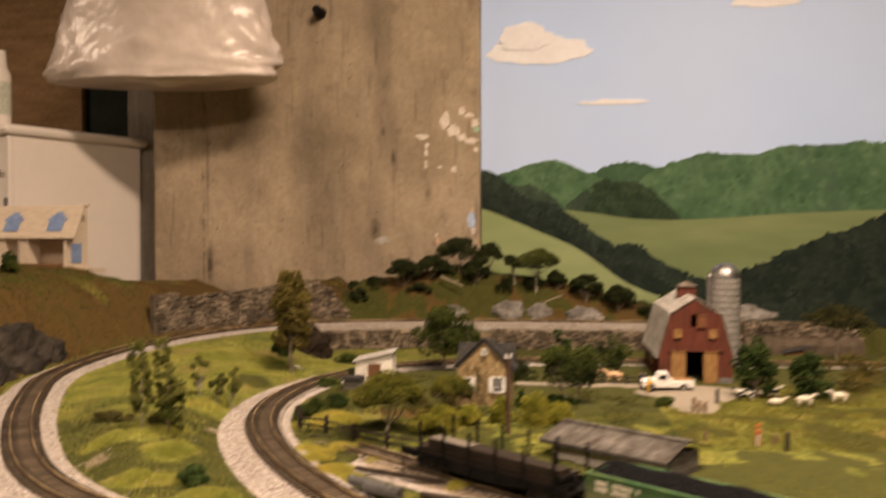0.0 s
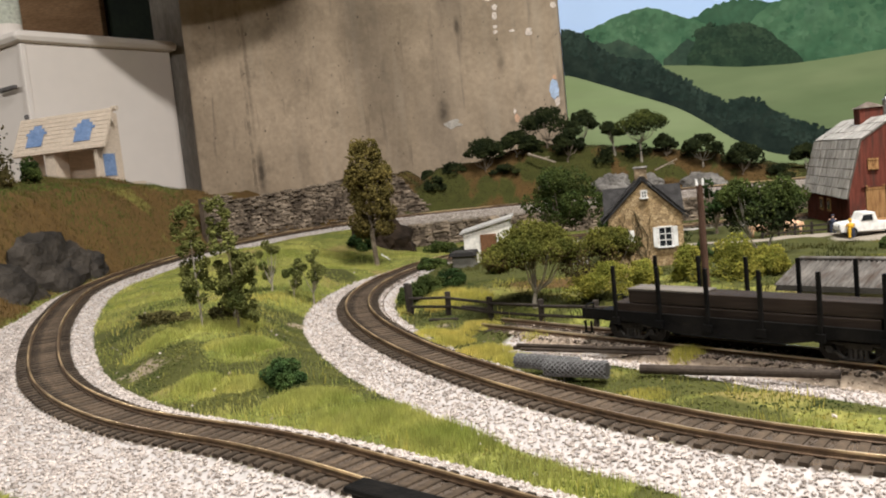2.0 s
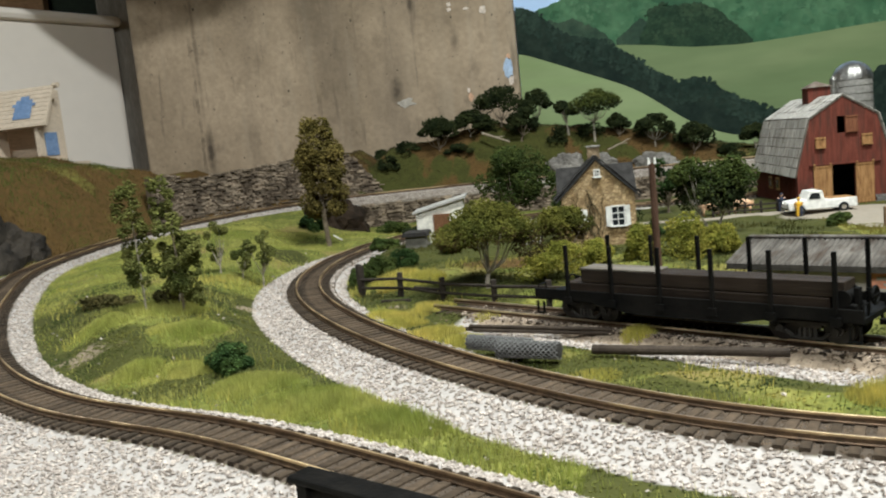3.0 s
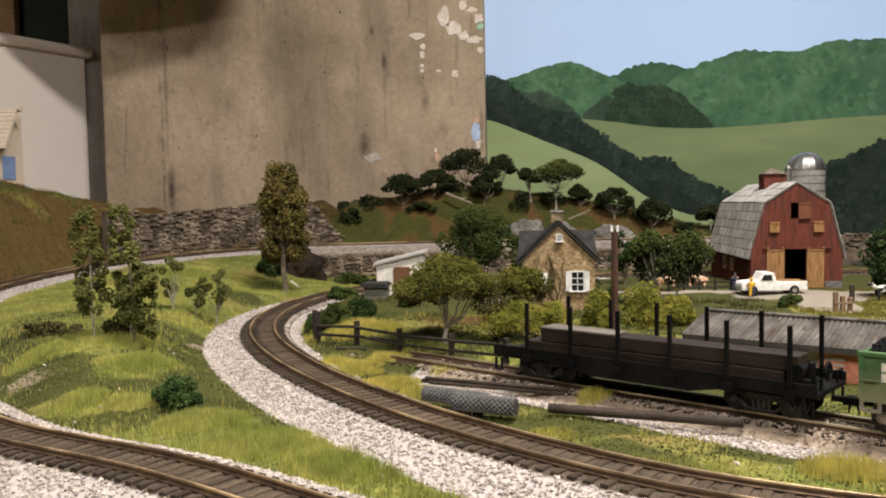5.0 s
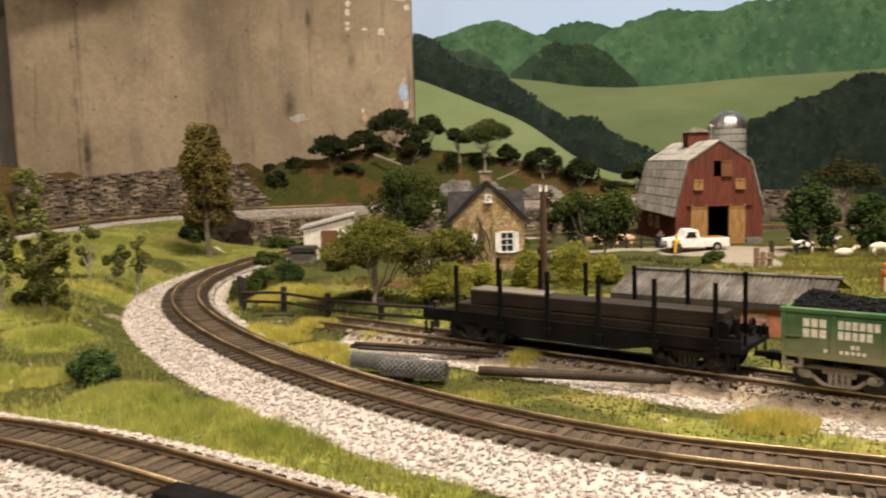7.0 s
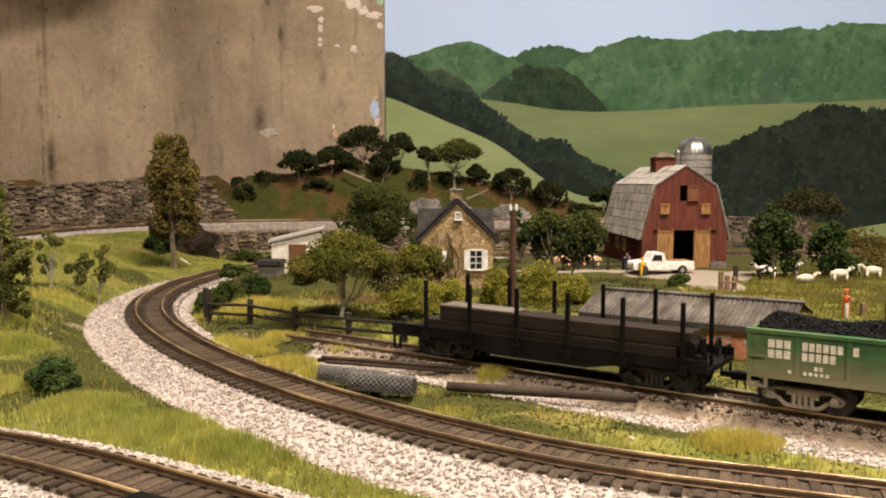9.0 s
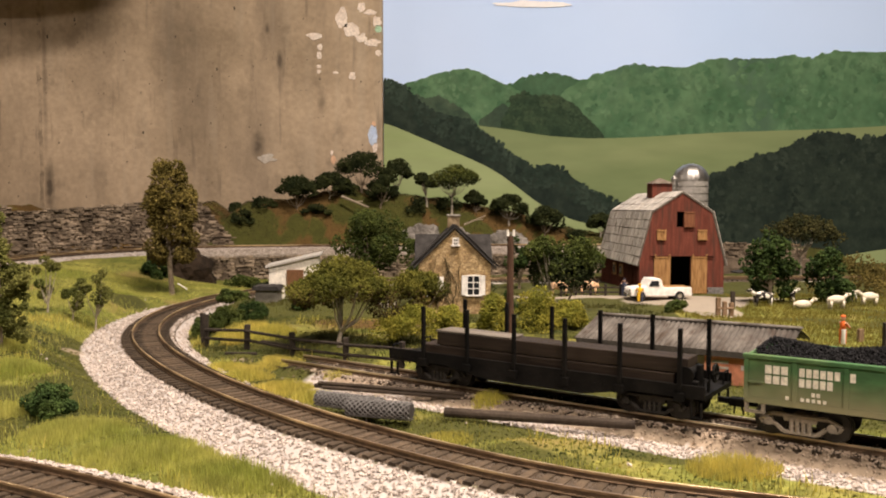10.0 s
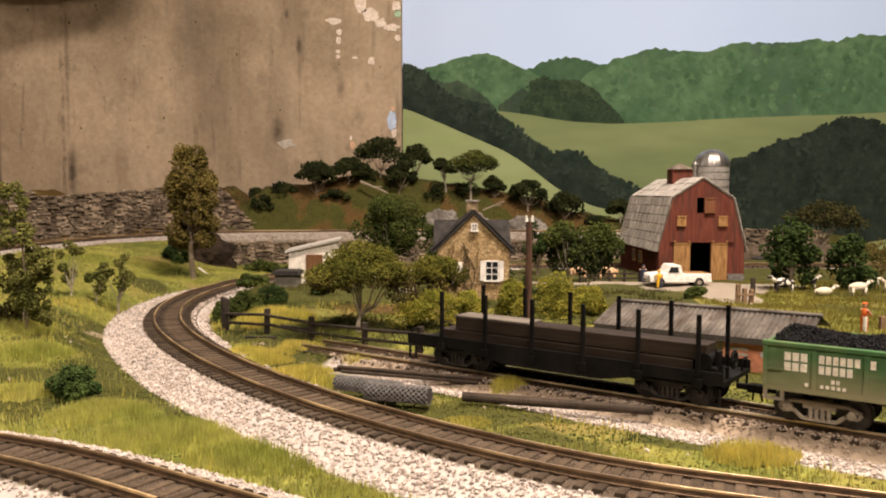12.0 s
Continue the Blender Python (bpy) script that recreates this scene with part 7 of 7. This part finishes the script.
def animal(x, y, turn, mat, size, label, category, lying=False):
    bm = bmesh.new()
    up = 0.0035 if lying else 0.0075
    lump(bm, 0, 0, up, 0.0075, 0.0032, 0.0036, 14)
    rod(bm, (0.006, 0, up + 0.001), (0.0092, 0, up + 0.0038), 0.0018, 0.0013)
    lump(bm, 0.0106, 0, up + 0.0040, 0.0023, 0.0012, 0.0014)
    for sgn in (-1, 1):
        lump(bm, 0.0093, sgn * 0.0016, up + 0.0050, 0.0005, 0.0011, 0.0005, 8)
        if not lying:
            for lx in (-0.0055, 0.0052):
                rod(bm, (lx, sgn * 0.0018, 0), (lx, sgn * 0.0018, 0.0065), 0.0006, 0.0011, seg=6)
    rod(bm, (-0.0073, 0, up + 0.002), (-0.0084, 0, up - 0.003), 0.0005, 0.0004, seg=6)
    for v in bm.verts:
        v.co *= size
    ob = link("model_" + category, bm, mat)
    for f in ob.data.polygons:
        f.use_smooth = True
    ob.matrix_world = pose(x, y, ground_z(x, y) + 0.0002, 0, 0, turn)
    return tagged(ob, label, category, "model animals")


animal(0.315, 0.684, 0, WOOL, 0.95, "cream model sheep lying in the pasture grass", "sheep", True)
animal(0.341, 0.68, 5, WOOL, 1.0, "cream model sheep standing in the pasture", "sheep")
animal(0.381, 0.703, 180, WOOL, 1.0, "cream model sheep standing in the pasture", "sheep")
animal(0.288, 0.699, 185, HIDE, 1.15, "black and white model cow grazing beside the tree", "cow")
animal(0.322, 0.727, 10, HIDE, 0.95, "black and white model cow behind the tree", "cow")
animal(0.382, 0.733, 90, HIDE, 0.9, "black and white model calf in the pasture", "cow")
animal(0.135, 0.80, 0, TAN, 1.2, "tan model cow behind the yard fence", "cow")
animal(0.163, 0.80, 170, TAN, 1.2, "tan model cow behind the yard fence", "cow")
tagged(link("model_bird", rod(rodded((-0.2275, 0.815, 0.0135), (-0.2235, 0.815, 0.0110), 0.0008, 0.0005, seg=6), (-0.2235, 0.815, 0.0110), (-0.2185, 0.815, 0.0075), 0.0007, 0.0003, seg=6), WHITE), "tiny white label on the tree trunk", "tag")


# ---------------------------------------------------------------- behind the layout: cabinet, post, bag, wooden model
ENAMEL = material("white_enamel", (0.84, 0.77, 0.70), (0.81, 0.74, 0.67), 6.0, 0.4, 0.0, fine=40.0, grainy=0.015)
RAWWOOD = material("pale_wood", (0.58, 0.48, 0.37), (0.66, 0.55, 0.43), 40.0, 0.75, 0.15, size=(1, 6, 6))
PRINT = material("blue_print", (0.16, 0.24, 0.42), (0.22, 0.30, 0.48), 60.0, 0.8, 0.05)
cabinet = thing("white_cabinet", pose(-0.921, 1.245, -1.100, 0, 0, 65), "white enamelled cabinet with a rounded top edge", "cabinet")
part("body", boxed(0.0, 0.291, 0.0, 0.34, 0.0, 1.468, bevel=0.004), ENAMEL, cabinet, "smooth white panel")
part("top", boxed(-0.012, 0.303, -0.012, 0.35, 1.468, 1.488, bevel=0.009), ENAMEL, cabinet, "rounded white top edge")
part("corner_trim", boxed(-0.004, 0.006, -0.005, 0.005, 0.0, 1.466, bevel=0.002), ENAMEL, cabinet, "raised white corner trim")
part("handle", boxed(-0.011, -0.004, 0.02, 0.085, 1.395, 1.402, bevel=0.002), BLOCK, cabinet, "thin grey pull")
part("latch", boxed(-0.008, -0.003, -0.001, 0.008, 1.325, 1.350, bevel=0.002), BLOCK, cabinet, "small dark latch")

bottle = thing("white_bottle", pose(-0.992, 1.315, 0.3885) @ Matrix.Diagonal((1.3, 1.3, 1.3, 1.0)), "slim white plastic bottle standing on the cabinet", "bottle")
bm = bmesh.new()
rod(bm, (0, 0, 0), (0, 0, 0.082), 0.017, 0.017, seg=28)
rod(bm, (0, 0, 0.082), (0, 0, 0.094), 0.017, 0.011, seg=28)
part("bottle_body", bm, ENAMEL, bottle)
part("cap", rodded((0, 0, 0.094), (0, 0, 0.118), 0.0115, 0.010, seg=24), ENAMEL, bottle, "white screw cap")
part("label_sleeve", rodded((0, 0, 0.020), (0, 0, 0.070), 0.0173, 0.0173, seg=28), material("pale_label", (0.50, 0.52, 0.42), (0.58, 0.58, 0.50), 40.0, 0.6, 0.05), bottle, "pale green label")

POST = material("grey_post", (0.24, 0.215, 0.185), (0.32, 0.29, 0.25), 20.0, 0.85, 0.3, size=(4, 4, 0.5))
tagged(link("grey_post", boxed(-0.838, -0.770, 1.525, 1.60, -1.1, 1.249, bevel=0.003), POST), "rough grey upright post beside the concrete wall", "post", kind="structure")
panel = tagged(link("brown_board", boxed(-1.85, -1.052, 1.70, 1.72, -1.1, 0.95, bevel=0.002), CARDBOARD), "large brown board standing behind the cabinet", "board")
# Near-black green block added for the dark gap, its shade put into colour.
gap_block = thing("gap_block", pose(-0.98, 1.72, -1.1), "dark green block for the shaded gap behind the post", "crate")
GAP_GREEN = material("dark_green", (0.007, 0.012, 0.006), (0.014, 0.022, 0.010), 20.0, 0.7, 0.1)
part("crate_body", boxed(-0.07, 0.12, 0, 0.2, 0, 1.95, bevel=0.004), GAP_GREEN, gap_block)

PLASTIC = material("cloudy_plastic", (0.58, 0.49, 0.43), (0.72, 0.62, 0.56), 9.0, 0.28, 0.35, fine=24.0, dist=0.012, grainy=0.08, spec=0.5)
bag = thing("plastic_bag", pose(-0.643, 1.303, 0.4625), "cloudy plastic bag bulging as it hangs from above", "bag")
bm = bmesh.new()
bmesh.ops.create_uvsphere(bm, u_segments=96, v_segments=64, radius=1.0)
for v in bm.verts:
    up = (v.co.z + 1) / 2
    wide = np.interp(up, [0, 0.03, 0.10, 0.25, 0.6, 1.0], [0.190, 0.225, 0.236, 0.222, 0.180, 0.05])
    flat_out = math.hypot(v.co.x, v.co.y) or 1.0
    edge = 1.0 if 0.02 < up < 0.98 else flat_out
    n = 1 + 0.07 * noise.noise((v.co.x * 2.5, v.co.y * 2.5, up * 5)) + 0.04 * noise.noise((v.co.x * 9, v.co.y * 5, up * 6)) + 0.02 * noise.noise((v.co.x * 21, v.co.y * 14, up * 15))
    v.co = Vector((v.co.x / flat_out * wide * n * edge, v.co.y / flat_out * 0.080 * n * edge, up * 0.30 + 0.012 * noise.noise((v.co.x * 2, 0.3, 2.0))))
ob = part("bag_body", bm, PLASTIC, bag, "cloudy pinkish plastic film")
for f in ob.data.polygons:
    f.use_smooth = True
part("neck", rodded((0, 0, 0.29), (0, 0, 0.34), 0.02, 0.012), PLASTIC, bag, "gathered bag neck")
part("cord", rodded((0, 0, 0.34), (0, 0, 0.774), 0.003), TWIG, bag, "string up to the ceiling")
tagged(link("wall_bolt", rodded((-0.372, 1.432, 0.622), (-0.372, 1.40, 0.622), 0.012, 0.009, seg=16), BLACK), "dark bolt head in the concrete wall", "bolt")

model = thing("wooden_model", pose(-0.776, 1.134, 0.113, 0, 0, -8) @ Matrix.Scale(0.93, 4), "unpainted wooden lean-to with blue printed houses", "wooden model")
part("base", boxed(-0.085, 0.085, -0.045, 0.06, 0.0, 0.008), RAWWOOD, model)
for x in (-0.08, -0.03):
    part("post", boxed(x, x + 0.018, -0.03, 0.0, 0.008, 0.068), RAWWOOD, model)
side = prism(bmesh.new(), [(0, 0), (0.05, 0), (0.05, 0.118), (0, 0.062)], 0, 0.006)
side.transform(Matrix.Translation((0.072, -0.03, 0.008)) @ Matrix.Rotation(math.pi / 2, 4, "Z"))
part("end_wall", side, RAWWOOD, model, "pale wooden end wall")
part("end_pane", boxed(0.0725, 0.0735, -0.018, 0.008, 0.020, 0.055), PRINT, model, "blue grey printed window")
part("back_wall", boxed(-0.08, 0.072, 0.02, 0.026, 0.008, 0.12), RAWWOOD, model)
part("tube", rodded((-0.03, -0.035, 0.013), (0.06, -0.030, 0.013), 0.006, seg=14), BROWNDOOR, model, "dark brown tube on the base")
slope = pose(0, -0.034, 0.064, 64, 0, 0) @ Matrix.Diagonal((1.0, 0.76, 1.0, 1.0))
roof = part("roof", boxed(-0.092, 0.092, 0.0, 0.088, -0.002, 0.002, m=slope), RAWWOOD, model, "pale wooden roof with printed houses")
for k in range(9):
    part("roof_batten", boxed(-0.092, 0.092, 0.004 + k * 0.0095, 0.0046 + k * 0.0095, 0.002, 0.0026, m=slope), RAWWOOD, roof)
for cx in (-0.05, 0.046):
    for sx0, sx1, sy0, sy1 in ((cx - 0.016, cx + 0.016, 0.018, 0.046), (cx - 0.021, cx + 0.021, 0.046, 0.052), (cx - 0.015, cx + 0.015, 0.052, 0.060), (cx - 0.008, cx + 0.008, 0.060, 0.068)):
        part("printed_house", boxed(sx0, sx1, sy0, sy1, 0.0028, 0.0034, m=slope), PRINT, roof, "blue printed house mark")
part("knob", rodded((0.090, -0.004, 0.124), (0.099, -0.004, 0.124), 0.004), RAWWOOD, model)

# flaked paint left on the concrete
CHIPS = [  # x, z, width, height, colour
    (-0.120, 0.402, 0.022, 0.030, 0), (-0.106, 0.383, 0.028, 0.020, 0), (-0.088, 0.370, 0.020, 0.014, 0), (-0.070, 0.362, 0.026, 0.012, 0), (-0.060, 0.345, 0.010, 0.012, 0), (-0.088, 0.421, 0.012, 0.016, 0),
    (-0.062, 0.398, 0.014, 0.018, 0), (-0.074, 0.412, 0.02, 0.008, 0), (-0.166, 0.372, 0.026, 0.010, 0), (-0.158, 0.354, 0.010, 0.010, 0), (-0.159, 0.340, 0.009, 0.012, 0), (-0.160, 0.322, 0.008, 0.006, 0),
    (-0.160, 0.313, 0.008, 0.006, 0), (-0.132, 0.312, 0.010, 0.004, 0), (-0.104, 0.306, 0.012, 0.012, 0), (-0.070, 0.206, 0.016, 0.032, 1), (-0.066, 0.188, 0.009, 0.016, 0), (-0.068, 0.226, 0.007, 0.008, 2),
    (-0.136, 0.166, 0.008, 0.014, 2), (-0.139, 0.178, 0.004, 0.008, 0), (-0.247, 0.168, 0.030, 0.014, 3), (-0.060, 0.385, 0.012, 0.010, 4)]
CHIP_PAINT = [material("old_white_paint", (0.74, 0.66, 0.58), (0.66, 0.56, 0.48), 60.0, 0.7, 0.2), material("old_blue_paint", (0.40, 0.50, 0.68), (0.48, 0.57, 0.72), 60.0, 0.7, 0.2),
              material("old_orange_paint", (0.62, 0.40, 0.26), (0.56, 0.36, 0.24), 60.0, 0.7, 0.2), material("fresh_concrete", (0.46, 0.42, 0.37), (0.40, 0.36, 0.31), 60.0, 0.9, 0.3),
              material("old_green_paint", (0.34, 0.52, 0.36), (0.4, 0.58, 0.42), 60.0, 0.7, 0.2)]
flaked = thing("flaked_paint", Matrix(), "patches of old flaked white and blue paint on concrete", "paint")
for k, (x, z, w, h, c) in enumerate(CHIPS):
    bm, ring = bmesh.new(), []
    for j in range(18):
        a = j / 18 * math.tau
        r = 0.5 * (1 + 0.55 * noise.noise((math.cos(a) * 1.6 + k * 3.1, math.sin(a) * 1.6, k)))
        ring.append(bm.verts.new((x + w * r * math.cos(a), 1.4292, z + h * r * math.sin(a))))
    bm.faces.new(ring)
    grown = bmesh.ops.extrude_face_region(bm, geom=list(bm.faces))
    bmesh.ops.translate(bm, vec=(0, 0.0014, 0), verts=[v for v in grown["geom"] if isinstance(v, bmesh.types.BMVert)])
    bmesh.ops.recalc_face_normals(bm, faces=bm.faces)
    part("paint_flake", bm, CHIP_PAINT[c], flaked)
PIT = material("concrete_pit", (0.075, 0.06, 0.045), (0.12, 0.10, 0.075), 90.0, 0.95, 0.2)
dice = random.Random(21)
pits = bmesh.new()
for _ in range(120):
    x, z, r = dice.uniform(-0.72, -0.07), dice.uniform(0.09, 0.62), dice.choice((0.0005, 0.0006, 0.0008, 0.0010, 0.0015))
    bmesh.ops.create_circle(pits, cap_ends=True, segments=9, radius=r, matrix=Matrix.LocRotScale((x, 1.4295, z), Euler((math.pi / 2, 0, 0)), (1, dice.uniform(0.7, 2.2), 1)))
tagged(link("wall_pits", pits, PIT), "small dark air holes in the concrete face", "pits", kind="stuff")


# ---------------------------------------------------------------- static grass
def blades(count, x0, x1, y0, y1, keep, tall, mat, label, seed, thick=0.00042, shy=0.9, bare=0.9):
    dice = np.random.default_rng(seed)
    x, y = dice.uniform(x0, x1, count), dice.uniform(y0, y1, count)
    z, d_in, d_out, d_sid, inside = land(x, y)
    bal, brown, drive, bed, dark = zone_values(x, y, d_in, d_out, d_sid, inside)
    free = (bal < 0.35) & (bed < 0.3) & (drive < 0.35)
    ok = free & (dice.uniform(0, 1, count) < (1 - shy * np.clip(dark, 0, 1)) * (1 - bare * np.clip(brown, 0, 1) * inside) * keep(x, y, d_in, d_out, d_sid, inside))
    z = z[ok] + relief(x[ok], y[ok], d_in[ok], d_out[ok], d_sid[ok], inside[ok])
    x, y = x[ok], y[ok]
    n = len(x)
    high = dice.uniform(*tall, n)
    a, tilt, to = dice.uniform(0, math.tau, n), dice.uniform(0.0, 0.55, n) * high, dice.uniform(0, math.tau, n)
    wide = thick * dice.uniform(0.7, 1.4, n)
    v = np.empty((n, 3, 3))
    v[:, 0] = np.stack([x - np.cos(a) * wide, y - np.sin(a) * wide, z - 0.002], -1)
    v[:, 1] = np.stack([x + np.cos(a) * wide, y + np.sin(a) * wide, z - 0.002], -1)
    v[:, 2] = np.stack([x + np.cos(to) * tilt, y + np.sin(to) * tilt, z + high], -1)
    ob = raw("grass", v.reshape(-1, 3).tolist(), np.arange(n * 3).reshape(-1, 3).tolist(), mat)
    return tagged(ob, label, "grass", kind="stuff")


def patchy(scale, seed, lo, hi):
    def value(x, y, *_):
        return ease(lumps(x, y, scale, seed), lo, hi)
    return value


def near_strip(x, y, d_in, d_out, d_sid, inside):
    front = inside & (y < 0.43) & (x > -0.21) & (d_in > 0.036) & (d_out > 0.026) & (d_out < 0.12)
    return np.where(front, 0.35 + 0.65 * ease(lumps(x, y, 26, 2.0), -0.2, 0.2), 0.0)


def between(x, y, d_in, d_out, d_sid, inside):
    return np.where(inside & (d_in > 0.034) & (y < 0.45), 0.30 + 0.55 * patchy(24, 9.0, -0.05, 0.3)(x, y), 0.0)


def meadow(x, y, d_in, d_out, d_sid, inside):
    return np.where(inside, 0.15 + 0.85 * patchy(20, 4.0, -0.15, 0.25)(x, y), 0.0)


blades(120000, -0.22, 0.16, 0.16, 0.44, near_strip, (0.0014, 0.0042), GRASS, "long bright green static grass between the tracks", 51, 0.0003)
blades(110000, -0.08, 0.36, 0.14, 0.44, between, (0.0008, 0.0034), material("verge_grass", (0.16, 0.18, 0.040), (0.32, 0.30, 0.078), 24.0, 0.8, 0.0, island=0.25, thin=0.4), "short green static grass between track and siding", 52, 0.0003, 0.8)
blades(9000, -0.16, 0.30, 0.20, 0.50, lambda x, y, i, o, s, n: np.where(n, patchy(30, 17.0, 0.12, 0.3)(x, y), 0.0), (0.003, 0.0065), STRAW, "tufts of yellow straw coloured grass", 53)
blades(3500, -0.14, -0.07, 0.495, 0.60, lambda x, y, i, o, s, n: np.where(n, patchy(34, 37.0, -0.02, 0.2)(x, y), 0.0), (0.002, 0.005), STRAW, "golden grass on the bank behind the fence", 60)
blades(170000, -0.46, -0.12, 0.36, 0.95, meadow, (0.0013, 0.0036), GRASS, "patches of green static grass on the mound", 54, 0.00032, 1.08)
blades(16000, -0.40, -0.14, 0.36, 0.62, lambda x, y, i, o, s, n: np.where(n, patchy(26, 23.0, 0.05, 0.3)(x, y), 0.0), (0.003, 0.0050), STRAW, "tufts of yellow green grass on the mound", 55, 0.0003, 1.15)
blades(55000, 0.20, 0.55, 0.50, 0.80, lambda x, y, i, o, s, n: np.where(n, 0.85, 0.0), (0.0015, 0.0035), material("pasture_grass", (0.165, 0.150, 0.029), (0.25, 0.205, 0.045), 26.0, 0.8, 0.0, island=0.18, thin=0.4), "short golden pasture grass", 56, 0.0004, 0.3)
blades(26000, -0.14, 0.20, 0.48, 0.80, lambda x, y, i, o, s, n: np.where(n, patchy(28, 31.0, -0.1, 0.25)(x, y), 0.0), (0.0015, 0.0035), material("garden_grass", (0.030, 0.036, 0.009), (0.092, 0.082, 0.020), 34.0, 0.8, 0.0, island=0.3, thin=0.3), "short dark green garden grass round the cottage", 57, 0.0005, 0.0)
blades(40000, -0.24, 0.02, 0.28, 0.70, lambda x, y, i, o, s, n: np.where(n, 0.9, 0.0) * (zone_values(x, y, i, o, s, n)[4] > 0.45), (0.0005, 0.0014), material("dark_turf", (0.055, 0.066, 0.014), (0.150, 0.148, 0.034), 40.0, 0.85, 0.0, island=0.3, thin=0.25), "short dark green turf beside the ballast", 66, 0.0004, 0.0)
blades(80000, -0.85, -0.40, 0.50, 1.15, lambda x, y, i, o, s, n: np.where(~n & (o > 0.035), 0.8, 0.0), (0.002, 0.0048), material("brown_turf", (0.070, 0.042, 0.013), (0.150, 0.092, 0.026), 30.0, 0.85, 0.0, island=0.40, stain=(0.085, 0.098, 0.020), stain_scale=9.0, stain_low=0.44, stain_high=0.58), "brown and olive turf on the hill", 58, 0.0006, 0.0)
blades(45000, -0.34, 0.70, 1.26, 1.42, lambda x, y, i, o, s, n: np.where(~n & (o > 0.03), 0.9, 0.0), (0.001, 0.003), material("hill_turf", (0.020, 0.020, 0.007), (0.066, 0.048, 0.017), 22.0, 0.9, 0.0, island=0.35), "dark olive turf on the wooded hill", 59, 0.0007, 0.0)


def tufts(spots, mat, label, seed, thick=0.0003):
    """Clumps of upright grass: x, y, radius, height, blades."""
    keep_x, keep_y, keep_h = [], [], []
    dice = np.random.default_rng(seed)
    for x, y, r, high, count in spots:
        a, q = dice.uniform(0, math.tau, count), np.sqrt(dice.uniform(0, 1, count)) * r
        keep_x.append(x + np.cos(a) * q * 1.5)
        keep_y.append(y + np.sin(a) * q)
        keep_h.append(high * dice.uniform(0.55, 1.0, count) * (1 - 0.55 * (q / r) ** 2))
    x, y, high = np.concatenate(keep_x), np.concatenate(keep_y), np.concatenate(keep_h)
    z, d_in, d_out, d_sid, inside = land(x, y)
    bal, brown, drive, bed, dark = zone_values(x, y, d_in, d_out, d_sid, inside)
    ok = ((bal < 0.4) | (d_sid < 0.05)) & (bed < 0.3)
    z = z[ok] + relief(x[ok], y[ok], d_in[ok], d_out[ok], d_sid[ok], inside[ok])
    x, y, high = x[ok], y[ok], high[ok]
    n = len(x)
    a, tilt, to = dice.uniform(0, math.tau, n), dice.uniform(0.05, 0.5, n) * high, dice.uniform(0, math.tau, n)
    v = np.empty((n, 3, 3))
    v[:, 0] = np.stack([x - np.cos(a) * thick, y - np.sin(a) * thick, z - 0.002], -1)
    v[:, 1] = np.stack([x + np.cos(a) * thick, y + np.sin(a) * thick, z - 0.002], -1)
    v[:, 2] = np.stack([x + np.cos(to) * tilt, y + np.sin(to) * tilt, z + high], -1)
    return tagged(raw("grass", v.reshape(-1, 3).tolist(), np.arange(n * 3).reshape(-1, 3).tolist(), mat), label, "grass", kind="stuff")


tufts([(0.104, 0.294, 0.011, 0.0075, 1500), (-0.072, 0.425, 0.013, 0.007, 2600), (-0.055, 0.405, 0.009, 0.006, 1600), (-0.094, 0.458, 0.011, 0.006, 1800), (-0.085, 0.478, 0.014, 0.005, 2400), (-0.112, 0.487, 0.010, 0.0045, 1500), (-0.118, 0.572, 0.012, 0.008, 1500), (0.030, 0.384, 0.006, 0.006, 900), (-0.040, 0.446, 0.008, 0.004, 900),
       (0.005, 0.335, 0.009, 0.004, 900), (-0.114, 0.552, 0.009, 0.009, 1000), (-0.094, 0.556, 0.010, 0.007, 1000), (0.02, 0.300, 0.003, 0.004, 250)], STRAW, "golden yellow grass tufts beside the tracks", 63)
tufts([(-0.10, 0.322, 0.019, 0.0065, 4200), (-0.06, 0.300, 0.020, 0.0065, 4200), (-0.138, 0.348, 0.014, 0.006, 2800), (-0.202, 0.424, 0.015, 0.006, 3000), (-0.232, 0.462, 0.017, 0.006, 3000), (-0.178, 0.371, 0.009, 0.005, 1500), (-0.206, 0.376, 0.009, 0.005, 1500), (-0.258, 0.438, 0.011, 0.005, 1600)],
      GRASS, "tall bright green grass tufts between the tracks", 64)
